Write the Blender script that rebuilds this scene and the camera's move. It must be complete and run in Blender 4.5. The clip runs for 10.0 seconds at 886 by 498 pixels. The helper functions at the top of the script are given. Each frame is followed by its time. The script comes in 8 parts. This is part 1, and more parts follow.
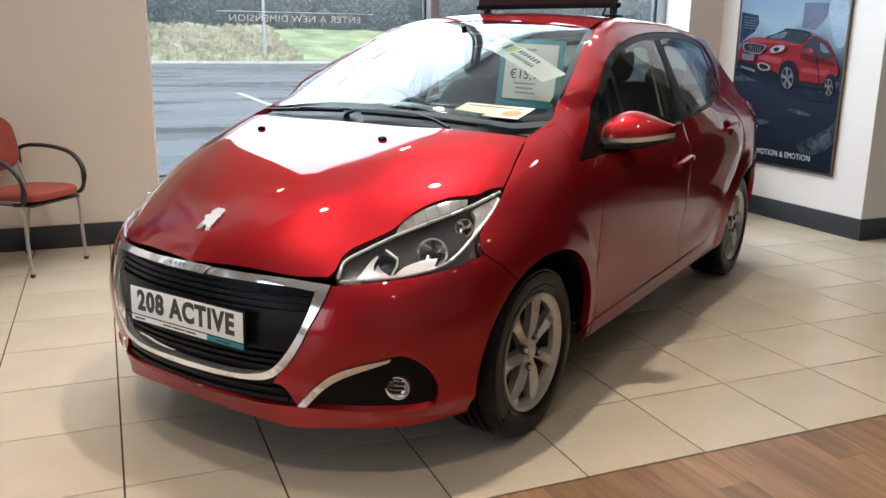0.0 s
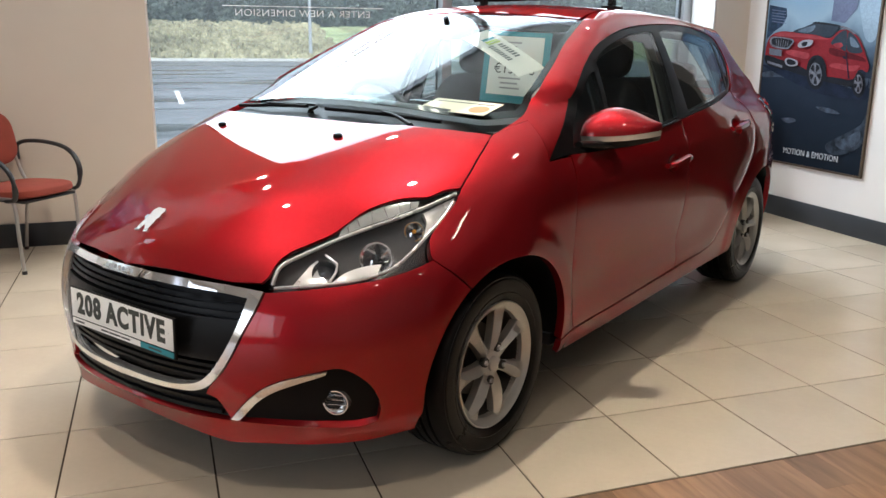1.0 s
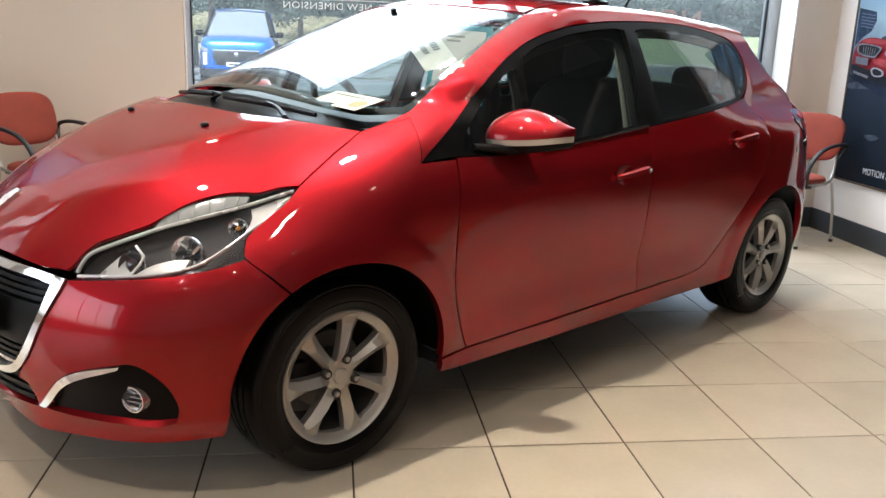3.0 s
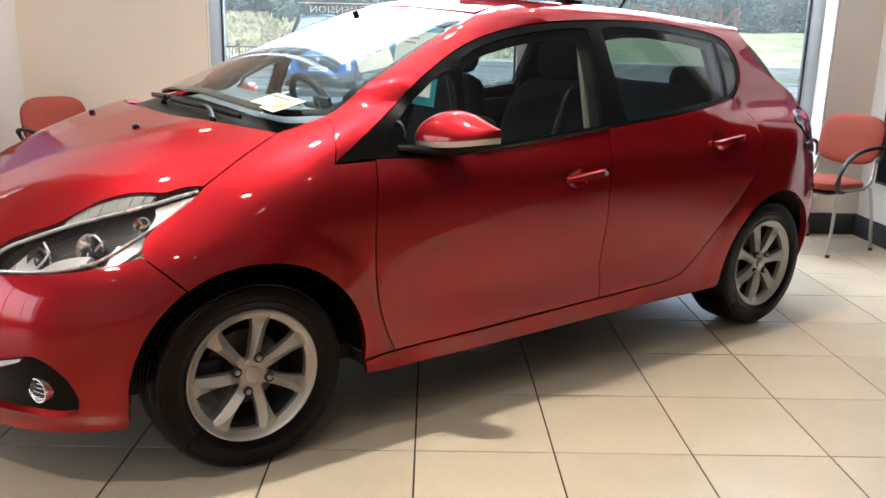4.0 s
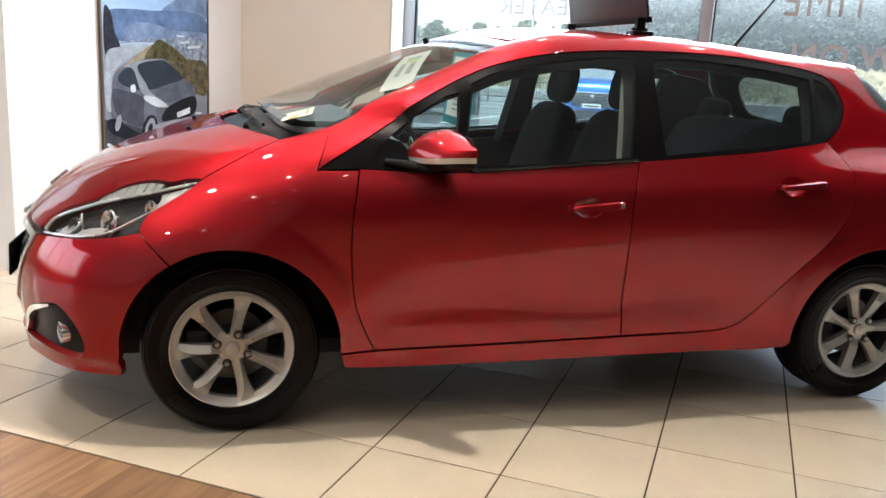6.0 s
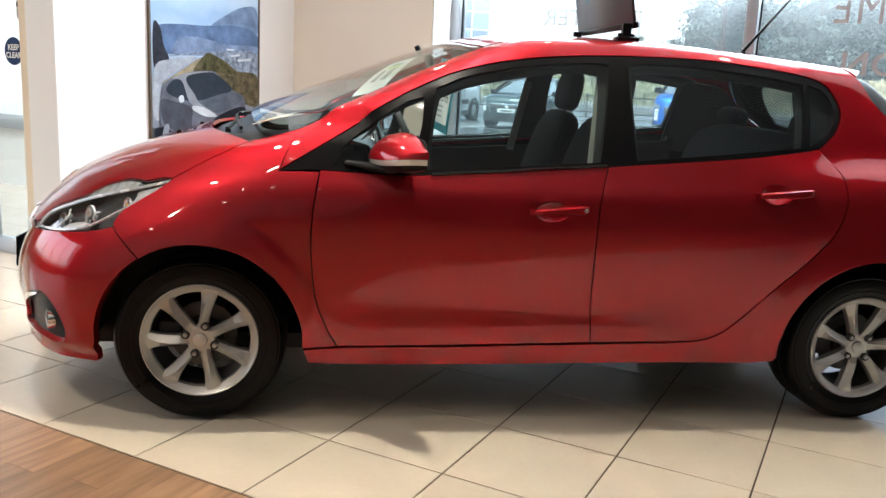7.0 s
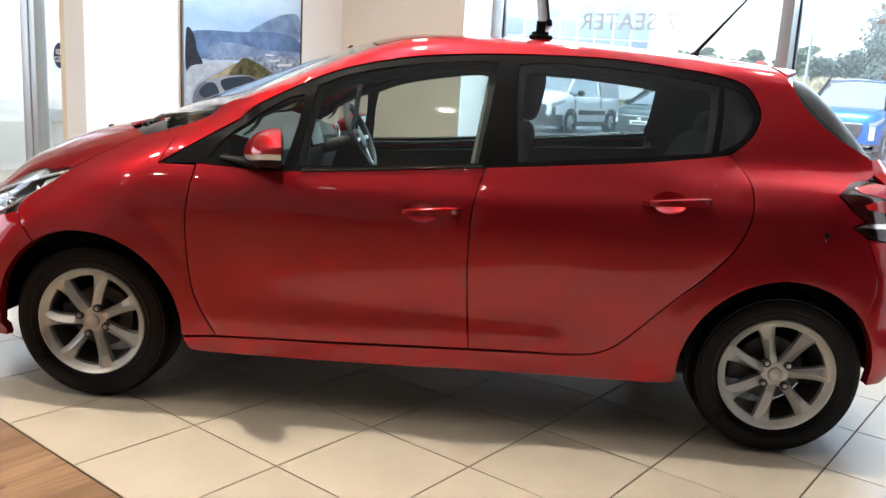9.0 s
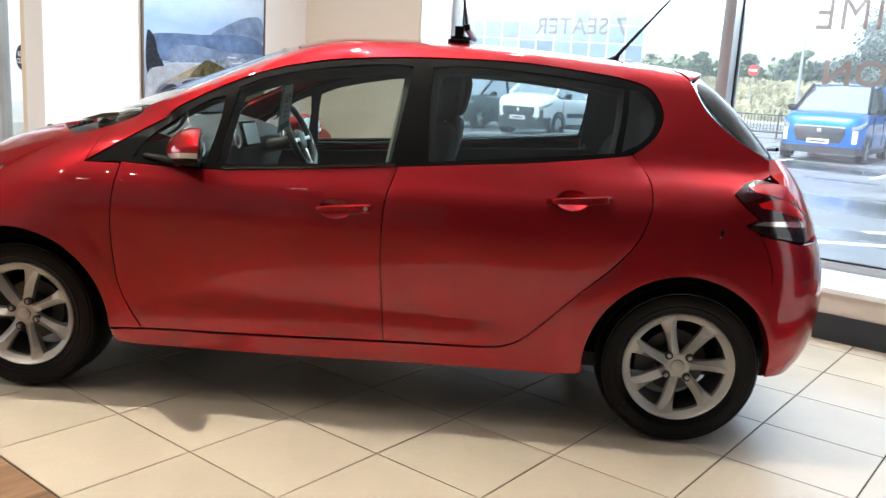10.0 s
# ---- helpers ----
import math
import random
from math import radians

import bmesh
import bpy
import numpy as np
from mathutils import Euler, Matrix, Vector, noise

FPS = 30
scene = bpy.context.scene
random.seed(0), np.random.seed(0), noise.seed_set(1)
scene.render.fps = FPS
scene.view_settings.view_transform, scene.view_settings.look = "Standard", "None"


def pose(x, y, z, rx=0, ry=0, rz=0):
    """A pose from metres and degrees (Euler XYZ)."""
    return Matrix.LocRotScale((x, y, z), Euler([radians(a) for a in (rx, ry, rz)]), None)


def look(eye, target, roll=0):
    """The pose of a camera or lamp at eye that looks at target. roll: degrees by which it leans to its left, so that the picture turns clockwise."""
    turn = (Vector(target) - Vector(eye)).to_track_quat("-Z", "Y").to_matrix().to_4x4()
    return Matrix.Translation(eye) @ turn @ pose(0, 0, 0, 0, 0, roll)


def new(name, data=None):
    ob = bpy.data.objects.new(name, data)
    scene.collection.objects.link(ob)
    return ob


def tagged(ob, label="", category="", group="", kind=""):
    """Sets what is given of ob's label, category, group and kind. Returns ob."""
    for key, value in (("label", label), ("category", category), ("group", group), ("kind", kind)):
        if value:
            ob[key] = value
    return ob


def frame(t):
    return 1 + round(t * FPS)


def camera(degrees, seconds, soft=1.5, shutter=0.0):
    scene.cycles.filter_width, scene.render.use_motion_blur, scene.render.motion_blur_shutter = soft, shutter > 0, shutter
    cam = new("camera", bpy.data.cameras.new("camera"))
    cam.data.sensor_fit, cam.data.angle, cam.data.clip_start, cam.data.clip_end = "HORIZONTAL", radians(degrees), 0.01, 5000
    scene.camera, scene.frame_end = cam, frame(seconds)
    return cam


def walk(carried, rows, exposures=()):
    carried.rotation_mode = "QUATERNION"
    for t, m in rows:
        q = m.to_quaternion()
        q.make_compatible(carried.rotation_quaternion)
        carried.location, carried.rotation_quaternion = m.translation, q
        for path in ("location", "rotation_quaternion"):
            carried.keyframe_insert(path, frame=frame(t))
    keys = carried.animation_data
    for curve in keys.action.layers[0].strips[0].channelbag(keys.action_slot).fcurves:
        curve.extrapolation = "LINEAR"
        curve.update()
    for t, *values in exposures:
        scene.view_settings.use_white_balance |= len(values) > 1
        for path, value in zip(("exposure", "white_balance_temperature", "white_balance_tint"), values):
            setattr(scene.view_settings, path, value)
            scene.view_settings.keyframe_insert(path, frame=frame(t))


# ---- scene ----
cam = camera(56.2, 10.0)
PATH = [
    (0, (0.118, 0.047, 1.312), (0.849, 1.846, 0.834), 0.6),
    (0.5, (0.267, 0.04, 1.304), (0.914, 1.869, 0.816), 0.3),
    (1, (0.447, 0.107, 1.295), (1.073, 1.943, 0.811), 0.5),
    (1.5, (0.627, 0.122, 1.296), (1.223, 1.969, 0.811), 0.8),
    (2, (0.896, 0.072, 1.296), (1.283, 1.974, 0.817), 0.4),
    (2.5, (1.125, 0.073, 1.285), (1.463, 1.983, 0.798), 0.6),
    (2.7, (1.225, 0.091, 1.279), (1.545, 2.003, 0.79), 1.3),
    (3.8, (1.803, 0.067, 1.29), (1.867, 2.006, 0.803), 1.6),
    (4, (1.922, 0.067, 1.289), (1.957, 2.006, 0.801), 1.3),
    (4.5, (2.199, 0.094, 1.275), (2.111, 2.036, 0.806), 1.6),
    (5, (2.496, 0.075, 1.276), (2.154, 1.989, 0.808), 1.1),
    (5.5, (2.739, 0.089, 1.29), (2.22, 1.966, 0.838), 1.7),
    (6.8, (3.34, 0.21, 1.256), (2.494, 1.979, 0.858), 3.7),
    (7, (3.448, 0.262, 1.263), (2.558, 2.007, 0.86), 3.0),
    (7.5, (3.655, 0.418, 1.254), (2.67, 2.11, 0.846), 3.1),
    (8, (3.88, 0.567, 1.252), (2.785, 2.19, 0.846), 2.7),
    (8.5, (4.104, 0.698, 1.262), (2.902, 2.245, 0.857), 2.8),
    (9, (4.302, 0.843, 1.269), (3.087, 2.382, 0.872), 3.3),
    (9.5, (4.504, 0.907, 1.281), (3.29, 2.449, 0.891), 3.4),
    (10, (4.62, 0.944, 1.285), (3.407, 2.486, 0.895), 3.5),
]
walk(cam, [(t, look(eye, target, roll)) for t, eye, target, roll in PATH], [(0, 1.5, 6300, 10), (2, 1.62, 6300, 10), (4.2, 2.08, 6250, 10), (5.2, 2.08, 6250, 10), (7.5, 2.1, 6100, 9), (10, 2.18, 6150, 9)])

# ---- world and light ----
world = bpy.data.worlds.new("overcast_sky")
scene.world = world
world.use_nodes = True
wn = world.node_tree.nodes
wl = world.node_tree.links
sky = wn.new("ShaderNodeTexSky")
sky.sky_type, sky.sun_disc = "NISHITA", False
sky.sun_elevation, sky.sun_rotation = radians(64), radians(198)
sky.air_density, sky.dust_density = 1.0, 3.0
pale = wn.new("ShaderNodeHueSaturation")
pale.inputs["Saturation"].default_value = 0.50
wl.new(sky.outputs[0], pale.inputs["Color"])
wl.new(pale.outputs[0], wn["Background"].inputs["Color"])
wn["Background"].inputs["Strength"].default_value = 0.15

sun = new("sun", bpy.data.lights.new("sun", "SUN"))
sun.data.energy, sun.data.angle, sun.data.color = 1.5, radians(25), (1.0, 0.97, 0.92)
sun.matrix_world = look((-3, -9, 20), (0, 0, 0))


def area_lamp(name, m, w, h, watts, colour, shape="RECTANGLE"):
    lamp = new(name, bpy.data.lights.new(name, "AREA"))
    lamp.data.shape, lamp.data.size, lamp.data.size_y = shape, w, h
    lamp.data.energy, lamp.data.color = watts, colour
    lamp.matrix_world = m
    return lamp


# the sky's light in the window openings
area_lamp("window_daylight", look((2.55, 6.62, 3.31), (2.55, 0.0, 3.15)), 4.4, 2.85, 106, (0.86, 0.94, 1.0))
area_lamp("west_window_daylight", look((-6.15, -1.0, 2.0), (0, 0.6, 0.6)), 7.0, 2.6, 15, (0.92, 0.96, 1.0))
# added fill from overhead that brightens the lobby; no rooflight is known
area_lamp("lobby_fill_light", look((-3.3, 4.75, 4.75), (-3.3, 4.75, 0)), 4.0, 1.5, 28, (0.84, 0.93, 1.0))
# a grid of recessed ceiling lamps; the two southern rows are added fill
CEILING_Z = 4.8
LAMP_ROWS = ((5.48, (2.4, 2.6, 3.6)), (2.853, (10.5, 25.0, 0.6)), (0.22, (13.0, 2.8, 0.4)), (-2.41, (8.0, 2.0, 0.3)), (-5.04, (6.0, 1.4, 0.3)))
LAMP_SPOTS = [(x, y, w) for y, row in LAMP_ROWS for x, w in zip((-0.456, 1.794, 4.044), row)]
for lx, ly, watts in LAMP_SPOTS:
    lamp = area_lamp("ceiling_lamp_light", look((lx, ly, CEILING_Z - 0.035), (lx, ly, 0)), 0.16, 0.16, watts, (1.0, 0.86, 0.69), "DISK")
    lamp.data.spread = radians(130)

# ---- building helpers ----
from mathutils import geometry


def thing(name, label, category, m=None, group="", kind=""):
    ob = new(name)
    ob.empty_display_size = 0.1
    if m is not None:
        ob.matrix_world = m
    return tagged(ob, label, category, group, kind)


def finish(bm, name, material, smooth=True, angle=35):
    mesh = bpy.data.meshes.new(name)
    bmesh.ops.recalc_face_normals(bm, faces=bm.faces)
    bm.to_mesh(mesh)
    bm.free()
    mesh.materials.append(material)
    if smooth:
        for p in mesh.polygons:
            p.use_smooth = True
        mesh.set_sharp_from_angle(angle=radians(angle))
    return mesh


def part(name, bm, material, parent, label="", smooth=True, angle=35):
    ob = new(name, finish(bm, name, material, smooth, angle))
    ob.parent = parent
    return tagged(ob, label)


def solid(name, bm, material, label, category, m=None, kind="", group="", smooth=True, angle=35):
    ob = new(name, finish(bm, name, material, smooth, angle))
    if m is not None:
        ob.matrix_world = m
    return tagged(ob, label, category, group, kind)


def box(bm, x0, x1, y0, y1, z0, z1, m=None, bevel=0.0, seg=2):
    co = [Vector((x, y, z)) for x in (x0, x1) for y in (y0, y1) for z in (z0, z1)]
    vs = [bm.verts.new(m @ c if m else c) for c in co]
    fs = [bm.faces.new([vs[i] for i in f]) for f in ((0, 1, 3, 2), (4, 6, 7, 5), (0, 4, 5, 1), (2, 3, 7, 6), (0, 2, 6, 4), (1, 5, 7, 3))]
    bmesh.ops.recalc_face_normals(bm, faces=fs)
    if bevel:
        es = list({e for f in fs for e in f.edges})
        bmesh.ops.bevel(bm, geom=es, offset=bevel, segments=seg, profile=0.5, affect="EDGES")
    return bm


def a_box(*a, **k):
    return box(bmesh.new(), *a, **k)


def lathe(bm, prof, m=None, seg=48, arc=2 * math.pi, closed_prof=False):
    """Turns a profile of (radius, height) about the z axis of m."""
    full = abs(arc - 2 * math.pi) < 1e-6
    rings = []
    for i in range(seg if full else seg + 1):
        a = arc * i / seg
        ring = []
        for r, h in prof:
            c = Vector((r * math.cos(a), r * math.sin(a), h))
            ring.append(bm.verts.new(m @ c if m else c))
        rings.append(ring)
    n = len(prof)
    for i in range(seg):
        A, B = rings[i], rings[(i + 1) % len(rings)]
        for j in range(n if closed_prof else n - 1):
            k = (j + 1) % n
            try:
                bm.faces.new((A[j], B[j], B[k], A[k]))
            except ValueError:
                pass
    bmesh.ops.remove_doubles(bm, verts=[v for r in rings for v in r], dist=1e-5)
    return bm


def cyl(bm, p, q, r, seg=12, r2=None):
    p, q = Vector(p), Vector(q)
    m = Matrix.Translation(p) @ (q - p).to_track_quat("Z", "Y").to_matrix().to_4x4()
    h = (q - p).length
    r2 = r if r2 is None else r2
    return lathe(bm, [(0, 0), (r, 0), (r2, h), (0, h)], m, seg)


def smooth_line(pts, n=6, closed=False):
    """Catmull-Rom points through a line."""
    P = [Vector(p) for p in pts]
    out = []
    k = len(P)
    for i in range(k if closed else k - 1):
        a = P[(i - 1) % k] if closed or i else P[0]
        b, c = P[i], P[(i + 1) % k]
        d = P[(i + 2) % k] if closed or i + 2 < k else P[-1]
        for j in range(n):
            t = j / n
            out.append(0.5 * ((2 * b) + (c - a) * t + (2 * a - 5 * b + 4 * c - d) * t * t + (3 * b - a - 3 * c + d) * t ** 3))
    if not closed:
        out.append(P[-1])
    return out


def tube(bm, pts, r, seg=8, closed=False, flat=1.0, up=(0, 0, 1)):
    """Sweeps a round (or flattened) section along a line."""
    P = [Vector(p) for p in pts]
    k = len(P)
    rings = []
    for i, p in enumerate(P):
        a = P[(i - 1) % k] if closed or i else P[0]
        b = P[(i + 1) % k] if closed or i + 1 < k else P[-1]
        t = (b - a).normalized()
        s = t.cross(Vector(up))
        s = s.normalized() if s.length > 1e-4 else t.orthogonal().normalized()
        w = s.cross(t).normalized()
        rr = r(i / max(1, k - 1)) if callable(r) else r
        rings.append([bm.verts.new(p + s * (rr * math.cos(2 * math.pi * j / seg)) + w * (rr * flat * math.sin(2 * math.pi * j / seg))) for j in range(seg)])
    for i in range(k if closed else k - 1):
        A, B = rings[i], rings[(i + 1) % k]
        for j in range(seg):
            bm.faces.new((A[j], A[(j + 1) % seg], B[(j + 1) % seg], B[j]))
    if not closed:
        bm.faces.new(rings[0][::-1])
        bm.faces.new(rings[-1])
    return bm


def prism(bm, pts, depth, m=None, bevel=0.0):
    """A flat outline in x, y raised by depth along z of m."""
    low = [bm.verts.new((m @ Vector((x, y, 0))) if m else (x, y, 0)) for x, y in pts]
    up = [bm.verts.new((m @ Vector((x, y, depth))) if m else (x, y, depth)) for x, y in pts]
    n = len(pts)
    fs = [bm.faces.new(low[::-1]), bm.faces.new(up)]
    for i in range(n):
        fs.append(bm.faces.new((low[i], low[(i + 1) % n], up[(i + 1) % n], up[i])))
    if bevel:
        bmesh.ops.bevel(bm, geom=list(fs[1].edges), offset=bevel, segments=2, profile=0.5, affect="EDGES")
    return bm


def pillow(bm, sx, sy, sz, m=None, n=14, e=0.35):
    """A rounded cushion: a superellipsoid of half sizes sx, sy, sz."""
    def pw(c, k):
        return math.copysign(abs(c) ** k, c)
    rows = []
    for i in range(n + 1):
        a = -math.pi / 2 + math.pi * i / n
        rows.append([])
        for j in range(2 * n):
            b = math.pi * j / n
            c = Vector((sx * pw(math.cos(a), e) * pw(math.cos(b), e), sy * pw(math.cos(a), e) * pw(math.sin(b), e), sz * pw(math.sin(a), e)))
            rows[-1].append(bm.verts.new(m @ c if m else c))
    for i in range(n):
        for j in range(2 * n):
            k = (j + 1) % (2 * n)
            bm.faces.new((rows[i][j], rows[i][k], rows[i + 1][k], rows[i + 1][j]))
    bmesh.ops.remove_doubles(bm, verts=[v for r in rows for v in r], dist=1e-5)
    return bm


def lettering(words, size, depth=0.002, align="CENTER", spacing=1.0, bold=0.0):
    """The mesh of a line of words in the built-in font, in the x, y plane."""
    cu = bpy.data.curves.new("letters", "FONT")
    cu.body, cu.size, cu.extrude, cu.align_x, cu.align_y = words, size, depth / 2, align, "CENTER"
    cu.space_character, cu.offset = spacing, bold
    cu.resolution_u = 4
    ob = bpy.data.objects.new("letters", cu)
    scene.collection.objects.link(ob)
    dg = bpy.context.evaluated_depsgraph_get()
    me = bpy.data.meshes.new_from_object(ob.evaluated_get(dg))
    bpy.data.objects.remove(ob)
    bpy.data.curves.remove(cu)
    return me


def spread(text, size, spacing=1.0, bold=0.0):
    """Each word of a centred line with the middle of its place along it."""
    def width(t):
        me = lettering(t, size, 0.001, "CENTER", spacing, bold)
        xs = [v.co.x for v in me.vertices]
        bpy.data.meshes.remove(me)
        return max(xs) - min(xs)
    ws = text.split(" ")
    if len(ws) == 1:
        return [(text, 0.0)]
    wd, full = [width(w) for w in ws], width(text)
    gap, x, out = (full - sum(wd)) / (len(ws) - 1), -full / 2, []
    for w, d in zip(ws, wd):
        out.append((w, x + d / 2))
        x += d + gap
    return out


# ---- materials ----
def node_mat(name):
    m = bpy.data.materials.new(name)
    m.use_nodes = True
    return m, m.node_tree.nodes, m.node_tree.links, m.node_tree.nodes["Principled BSDF"]


def surface(name, colour, rough=0.5, metal=0.0, vary=0.12, scale=6.0, bump=0.0, bump_scale=60.0, rough_vary=0.08, coat=0.0, spec=0.5, fine=0.0, per_piece=0.0, stretch=None):
    """A material with colour varied at two scales, worn gloss and fine relief."""
    m, n, l, b = node_mat(name)
    co = n.new("ShaderNodeTexCoord")
    src = co.outputs["Object"]
    if stretch:
        mp = n.new("ShaderNodeMapping")
        mp.inputs["Scale"].default_value = stretch
        l.new(src, mp.inputs["Vector"])
        src = mp.outputs[0]
    big = n.new("ShaderNodeTexNoise")
    big.inputs["Scale"].default_value, big.inputs["Detail"].default_value = scale, 5.0
    l.new(src, big.inputs["Vector"])
    small = n.new("ShaderNodeTexNoise")
    small.inputs["Scale"].default_value, small.inputs["Detail"].default_value = bump_scale, 3.0
    l.new(src, small.inputs["Vector"])
    ramp = n.new("ShaderNodeMapRange")
    ramp.inputs["From Min"].default_value, ramp.inputs["From Max"].default_value = 0.3, 0.7
    ramp.inputs["To Min"].default_value, ramp.inputs["To Max"].default_value = 1.0 - vary, 1.0 + vary
    l.new(big.outputs["Fac"], ramp.inputs["Value"])
    val = ramp.outputs[0]
    if fine:
        r2 = n.new("ShaderNodeMapRange")
        r2.inputs["From Min"].default_value, r2.inputs["From Max"].default_value = 0.3, 0.7
        r2.inputs["To Min"].default_value, r2.inputs["To Max"].default_value = 1.0 - fine, 1.0 + fine
        l.new(small.outputs["Fac"], r2.inputs["Value"])
        mu = n.new("ShaderNodeMath")
        mu.operation = "MULTIPLY"
        l.new(val, mu.inputs[0])
        l.new(r2.outputs[0], mu.inputs[1])
        val = mu.outputs[0]
    if per_piece:
        info = n.new("ShaderNodeObjectInfo")
        r3 = n.new("ShaderNodeMapRange")
        r3.inputs["To Min"].default_value, r3.inputs["To Max"].default_value = 1.0 - per_piece, 1.0 + per_piece
        l.new(info.outputs["Random"], r3.inputs["Value"])
        mu = n.new("ShaderNodeMath")
        mu.operation = "MULTIPLY"
        l.new(val, mu.inputs[0])
        l.new(r3.outputs[0], mu.inputs[1])
        val = mu.outputs[0]
    mix = n.new("ShaderNodeVectorMath")
    mix.operation = "SCALE"
    mix.inputs[0].default_value = colour
    l.new(val, mix.inputs["Scale"])
    l.new(mix.outputs[0], b.inputs["Base Color"])
    rr = n.new("ShaderNodeMapRange")
    rr.inputs["To Min"].default_value, rr.inputs["To Max"].default_value = max(0.02, rough - rough_vary), min(1.0, rough + rough_vary)
    l.new(big.outputs["Fac"], rr.inputs["Value"])
    l.new(rr.outputs[0], b.inputs["Roughness"])
    b.inputs["Metallic"].default_value = metal
    b.inputs["Specular IOR Level"].default_value = spec
    b.inputs["Coat Weight"].default_value = coat
    b.inputs["Coat Roughness"].default_value = 0.03
    if bump:
        bp = n.new("ShaderNodeBump")
        bp.inputs["Strength"].default_value, bp.inputs["Distance"].default_value = bump, 0.002
        l.new(small.outputs["Fac"], bp.inputs["Height"])
        l.new(bp.outputs[0], b.inputs["Normal"])
    return m


def glass(name, tint=(0.9, 0.95, 0.95), gloss=1.0, rough=0.0, ior=1.5, film=0.0, haze_or_dust=0.0):
    """A pane: clear by its tint, with a mirror's gloss by Fresnel."""
    m, n, l, b = node_mat(name)
    n.remove(b)
    out = n["Material Output"]
    tr = n.new("ShaderNodeBsdfTransparent")
    tr.inputs["Color"].default_value = (*tint, 1)
    gl = n.new("ShaderNodeBsdfGlossy")
    gl.inputs["Roughness"].default_value = rough
    gl.inputs["Color"].default_value = (gloss, gloss, gloss, 1)
    lw = n.new("ShaderNodeLayerWeight")
    lw.inputs["Blend"].default_value = 0.5
    pw = n.new("ShaderNodeMath")
    pw.operation = "POWER"
    pw.inputs[1].default_value = 5.0
    l.new(lw.outputs["Facing"], pw.inputs[0])
    head_on = ((ior - 1) / (ior + 1)) ** 2
    fr = n.new("ShaderNodeMath")
    fr.operation = "MULTIPLY_ADD"
    fr.inputs[1].default_value, fr.inputs[2].default_value = 1 - head_on, head_on
    l.new(pw.outputs[0], fr.inputs[0])
    mx = n.new("ShaderNodeMixShader")
    l.new(fr.outputs[0], mx.inputs[0])
    l.new(tr.outputs[0], mx.inputs[1])
    l.new(gl.outputs[0], mx.inputs[2])
    last = mx
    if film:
        # a pale veil added to imitate hazy glare through the pane
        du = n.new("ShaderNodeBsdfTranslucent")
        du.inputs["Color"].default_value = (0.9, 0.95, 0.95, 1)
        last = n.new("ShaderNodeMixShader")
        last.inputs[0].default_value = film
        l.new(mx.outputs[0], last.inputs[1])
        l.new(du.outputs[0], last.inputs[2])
    if haze_or_dust:
        # a faint blue veil added to imitate glare reflected off the near face
        du = n.new("ShaderNodeBsdfDiffuse")
        du.inputs["Color"].default_value = (0.62, 0.76, 0.90, 1)
        dm = n.new("ShaderNodeMixShader")
        dm.inputs[0].default_value = haze_or_dust
        l.new(last.outputs[0], dm.inputs[1])
        l.new(du.outputs[0], dm.inputs[2])
        last = dm
    l.new(last.outputs[0], out.inputs["Surface"])
    return m


def lamp_glow(name, colour, strength):
    m, n, l, b = node_mat(name)
    b.inputs["Base Color"].default_value = (*colour, 1)
    b.inputs["Emission Color"].default_value = (*colour, 1)
    b.inputs["Emission Strength"].default_value = strength
    return m


def car_paint(name, colour, flake=0.5):
    """Metallic paint with fine flakes under a clear coat, faintly dusty."""
    m, n, l, b = node_mat(name)
    co = n.new("ShaderNodeTexCoord")
    vo = n.new("ShaderNodeTexVoronoi")
    vo.inputs["Scale"].default_value = 900.0
    l.new(co.outputs["Object"], vo.inputs["Vector"])
    mr = n.new("ShaderNodeMapRange")
    mr.inputs["To Min"].default_value, mr.inputs["To Max"].default_value = 0.9, 1.12
    sep = n.new("ShaderNodeSeparateColor")
    l.new(vo.outputs["Color"], sep.inputs[0])
    l.new(sep.outputs[0], mr.inputs["Value"])
    sc = n.new("ShaderNodeVectorMath")
    sc.operation = "SCALE"
    sc.inputs[0].default_value = colour
    l.new(mr.outputs[0], sc.inputs["Scale"])
    l.new(sc.outputs[0], b.inputs["Base Color"])
    haze_or_dust = n.new("ShaderNodeTexNoise")
    haze_or_dust.inputs["Scale"].default_value, haze_or_dust.inputs["Detail"].default_value = 3.0, 6.0
    l.new(co.outputs["Object"], haze_or_dust.inputs["Vector"])
    cr = n.new("ShaderNodeMapRange")
    cr.inputs["To Min"].default_value, cr.inputs["To Max"].default_value = 0.006, 0.025
    l.new(haze_or_dust.outputs["Fac"], cr.inputs["Value"])
    b.inputs["Metallic"].default_value = flake
    b.inputs["Specular Tint"].default_value = (*[min(1.0, 0.6 * c) for c in colour], 1)
    b.inputs["Specular IOR Level"].default_value = 0.0
    b.inputs["Roughness"].default_value = 0.40
    b.inputs["Coat Weight"].default_value = 1.0
    b.inputs["Coat IOR"].default_value = 1.5
    l.new(cr.outputs[0], b.inputs["Coat Roughness"])
    return m


PAINT = car_paint("deep_red_metallic_paint", (0.35, 0.0115, 0.0185), 0.80)
BLACK_TRIM = surface("satin_black_plastic", (0.006, 0.006, 0.0065), 0.35, spec=0.12, vary=0.1, bump=0.1, bump_scale=300)
GLOSS_BLACK = surface("gloss_black_trim", (0.006, 0.006, 0.007), 0.12, vary=0.05, coat=0.5)
RUBBER = surface("tyre_rubber", (0.004, 0.004, 0.0045), 0.32, spec=0.16, vary=0.25, scale=9, bump=0.3, bump_scale=180, rough_vary=0.15)
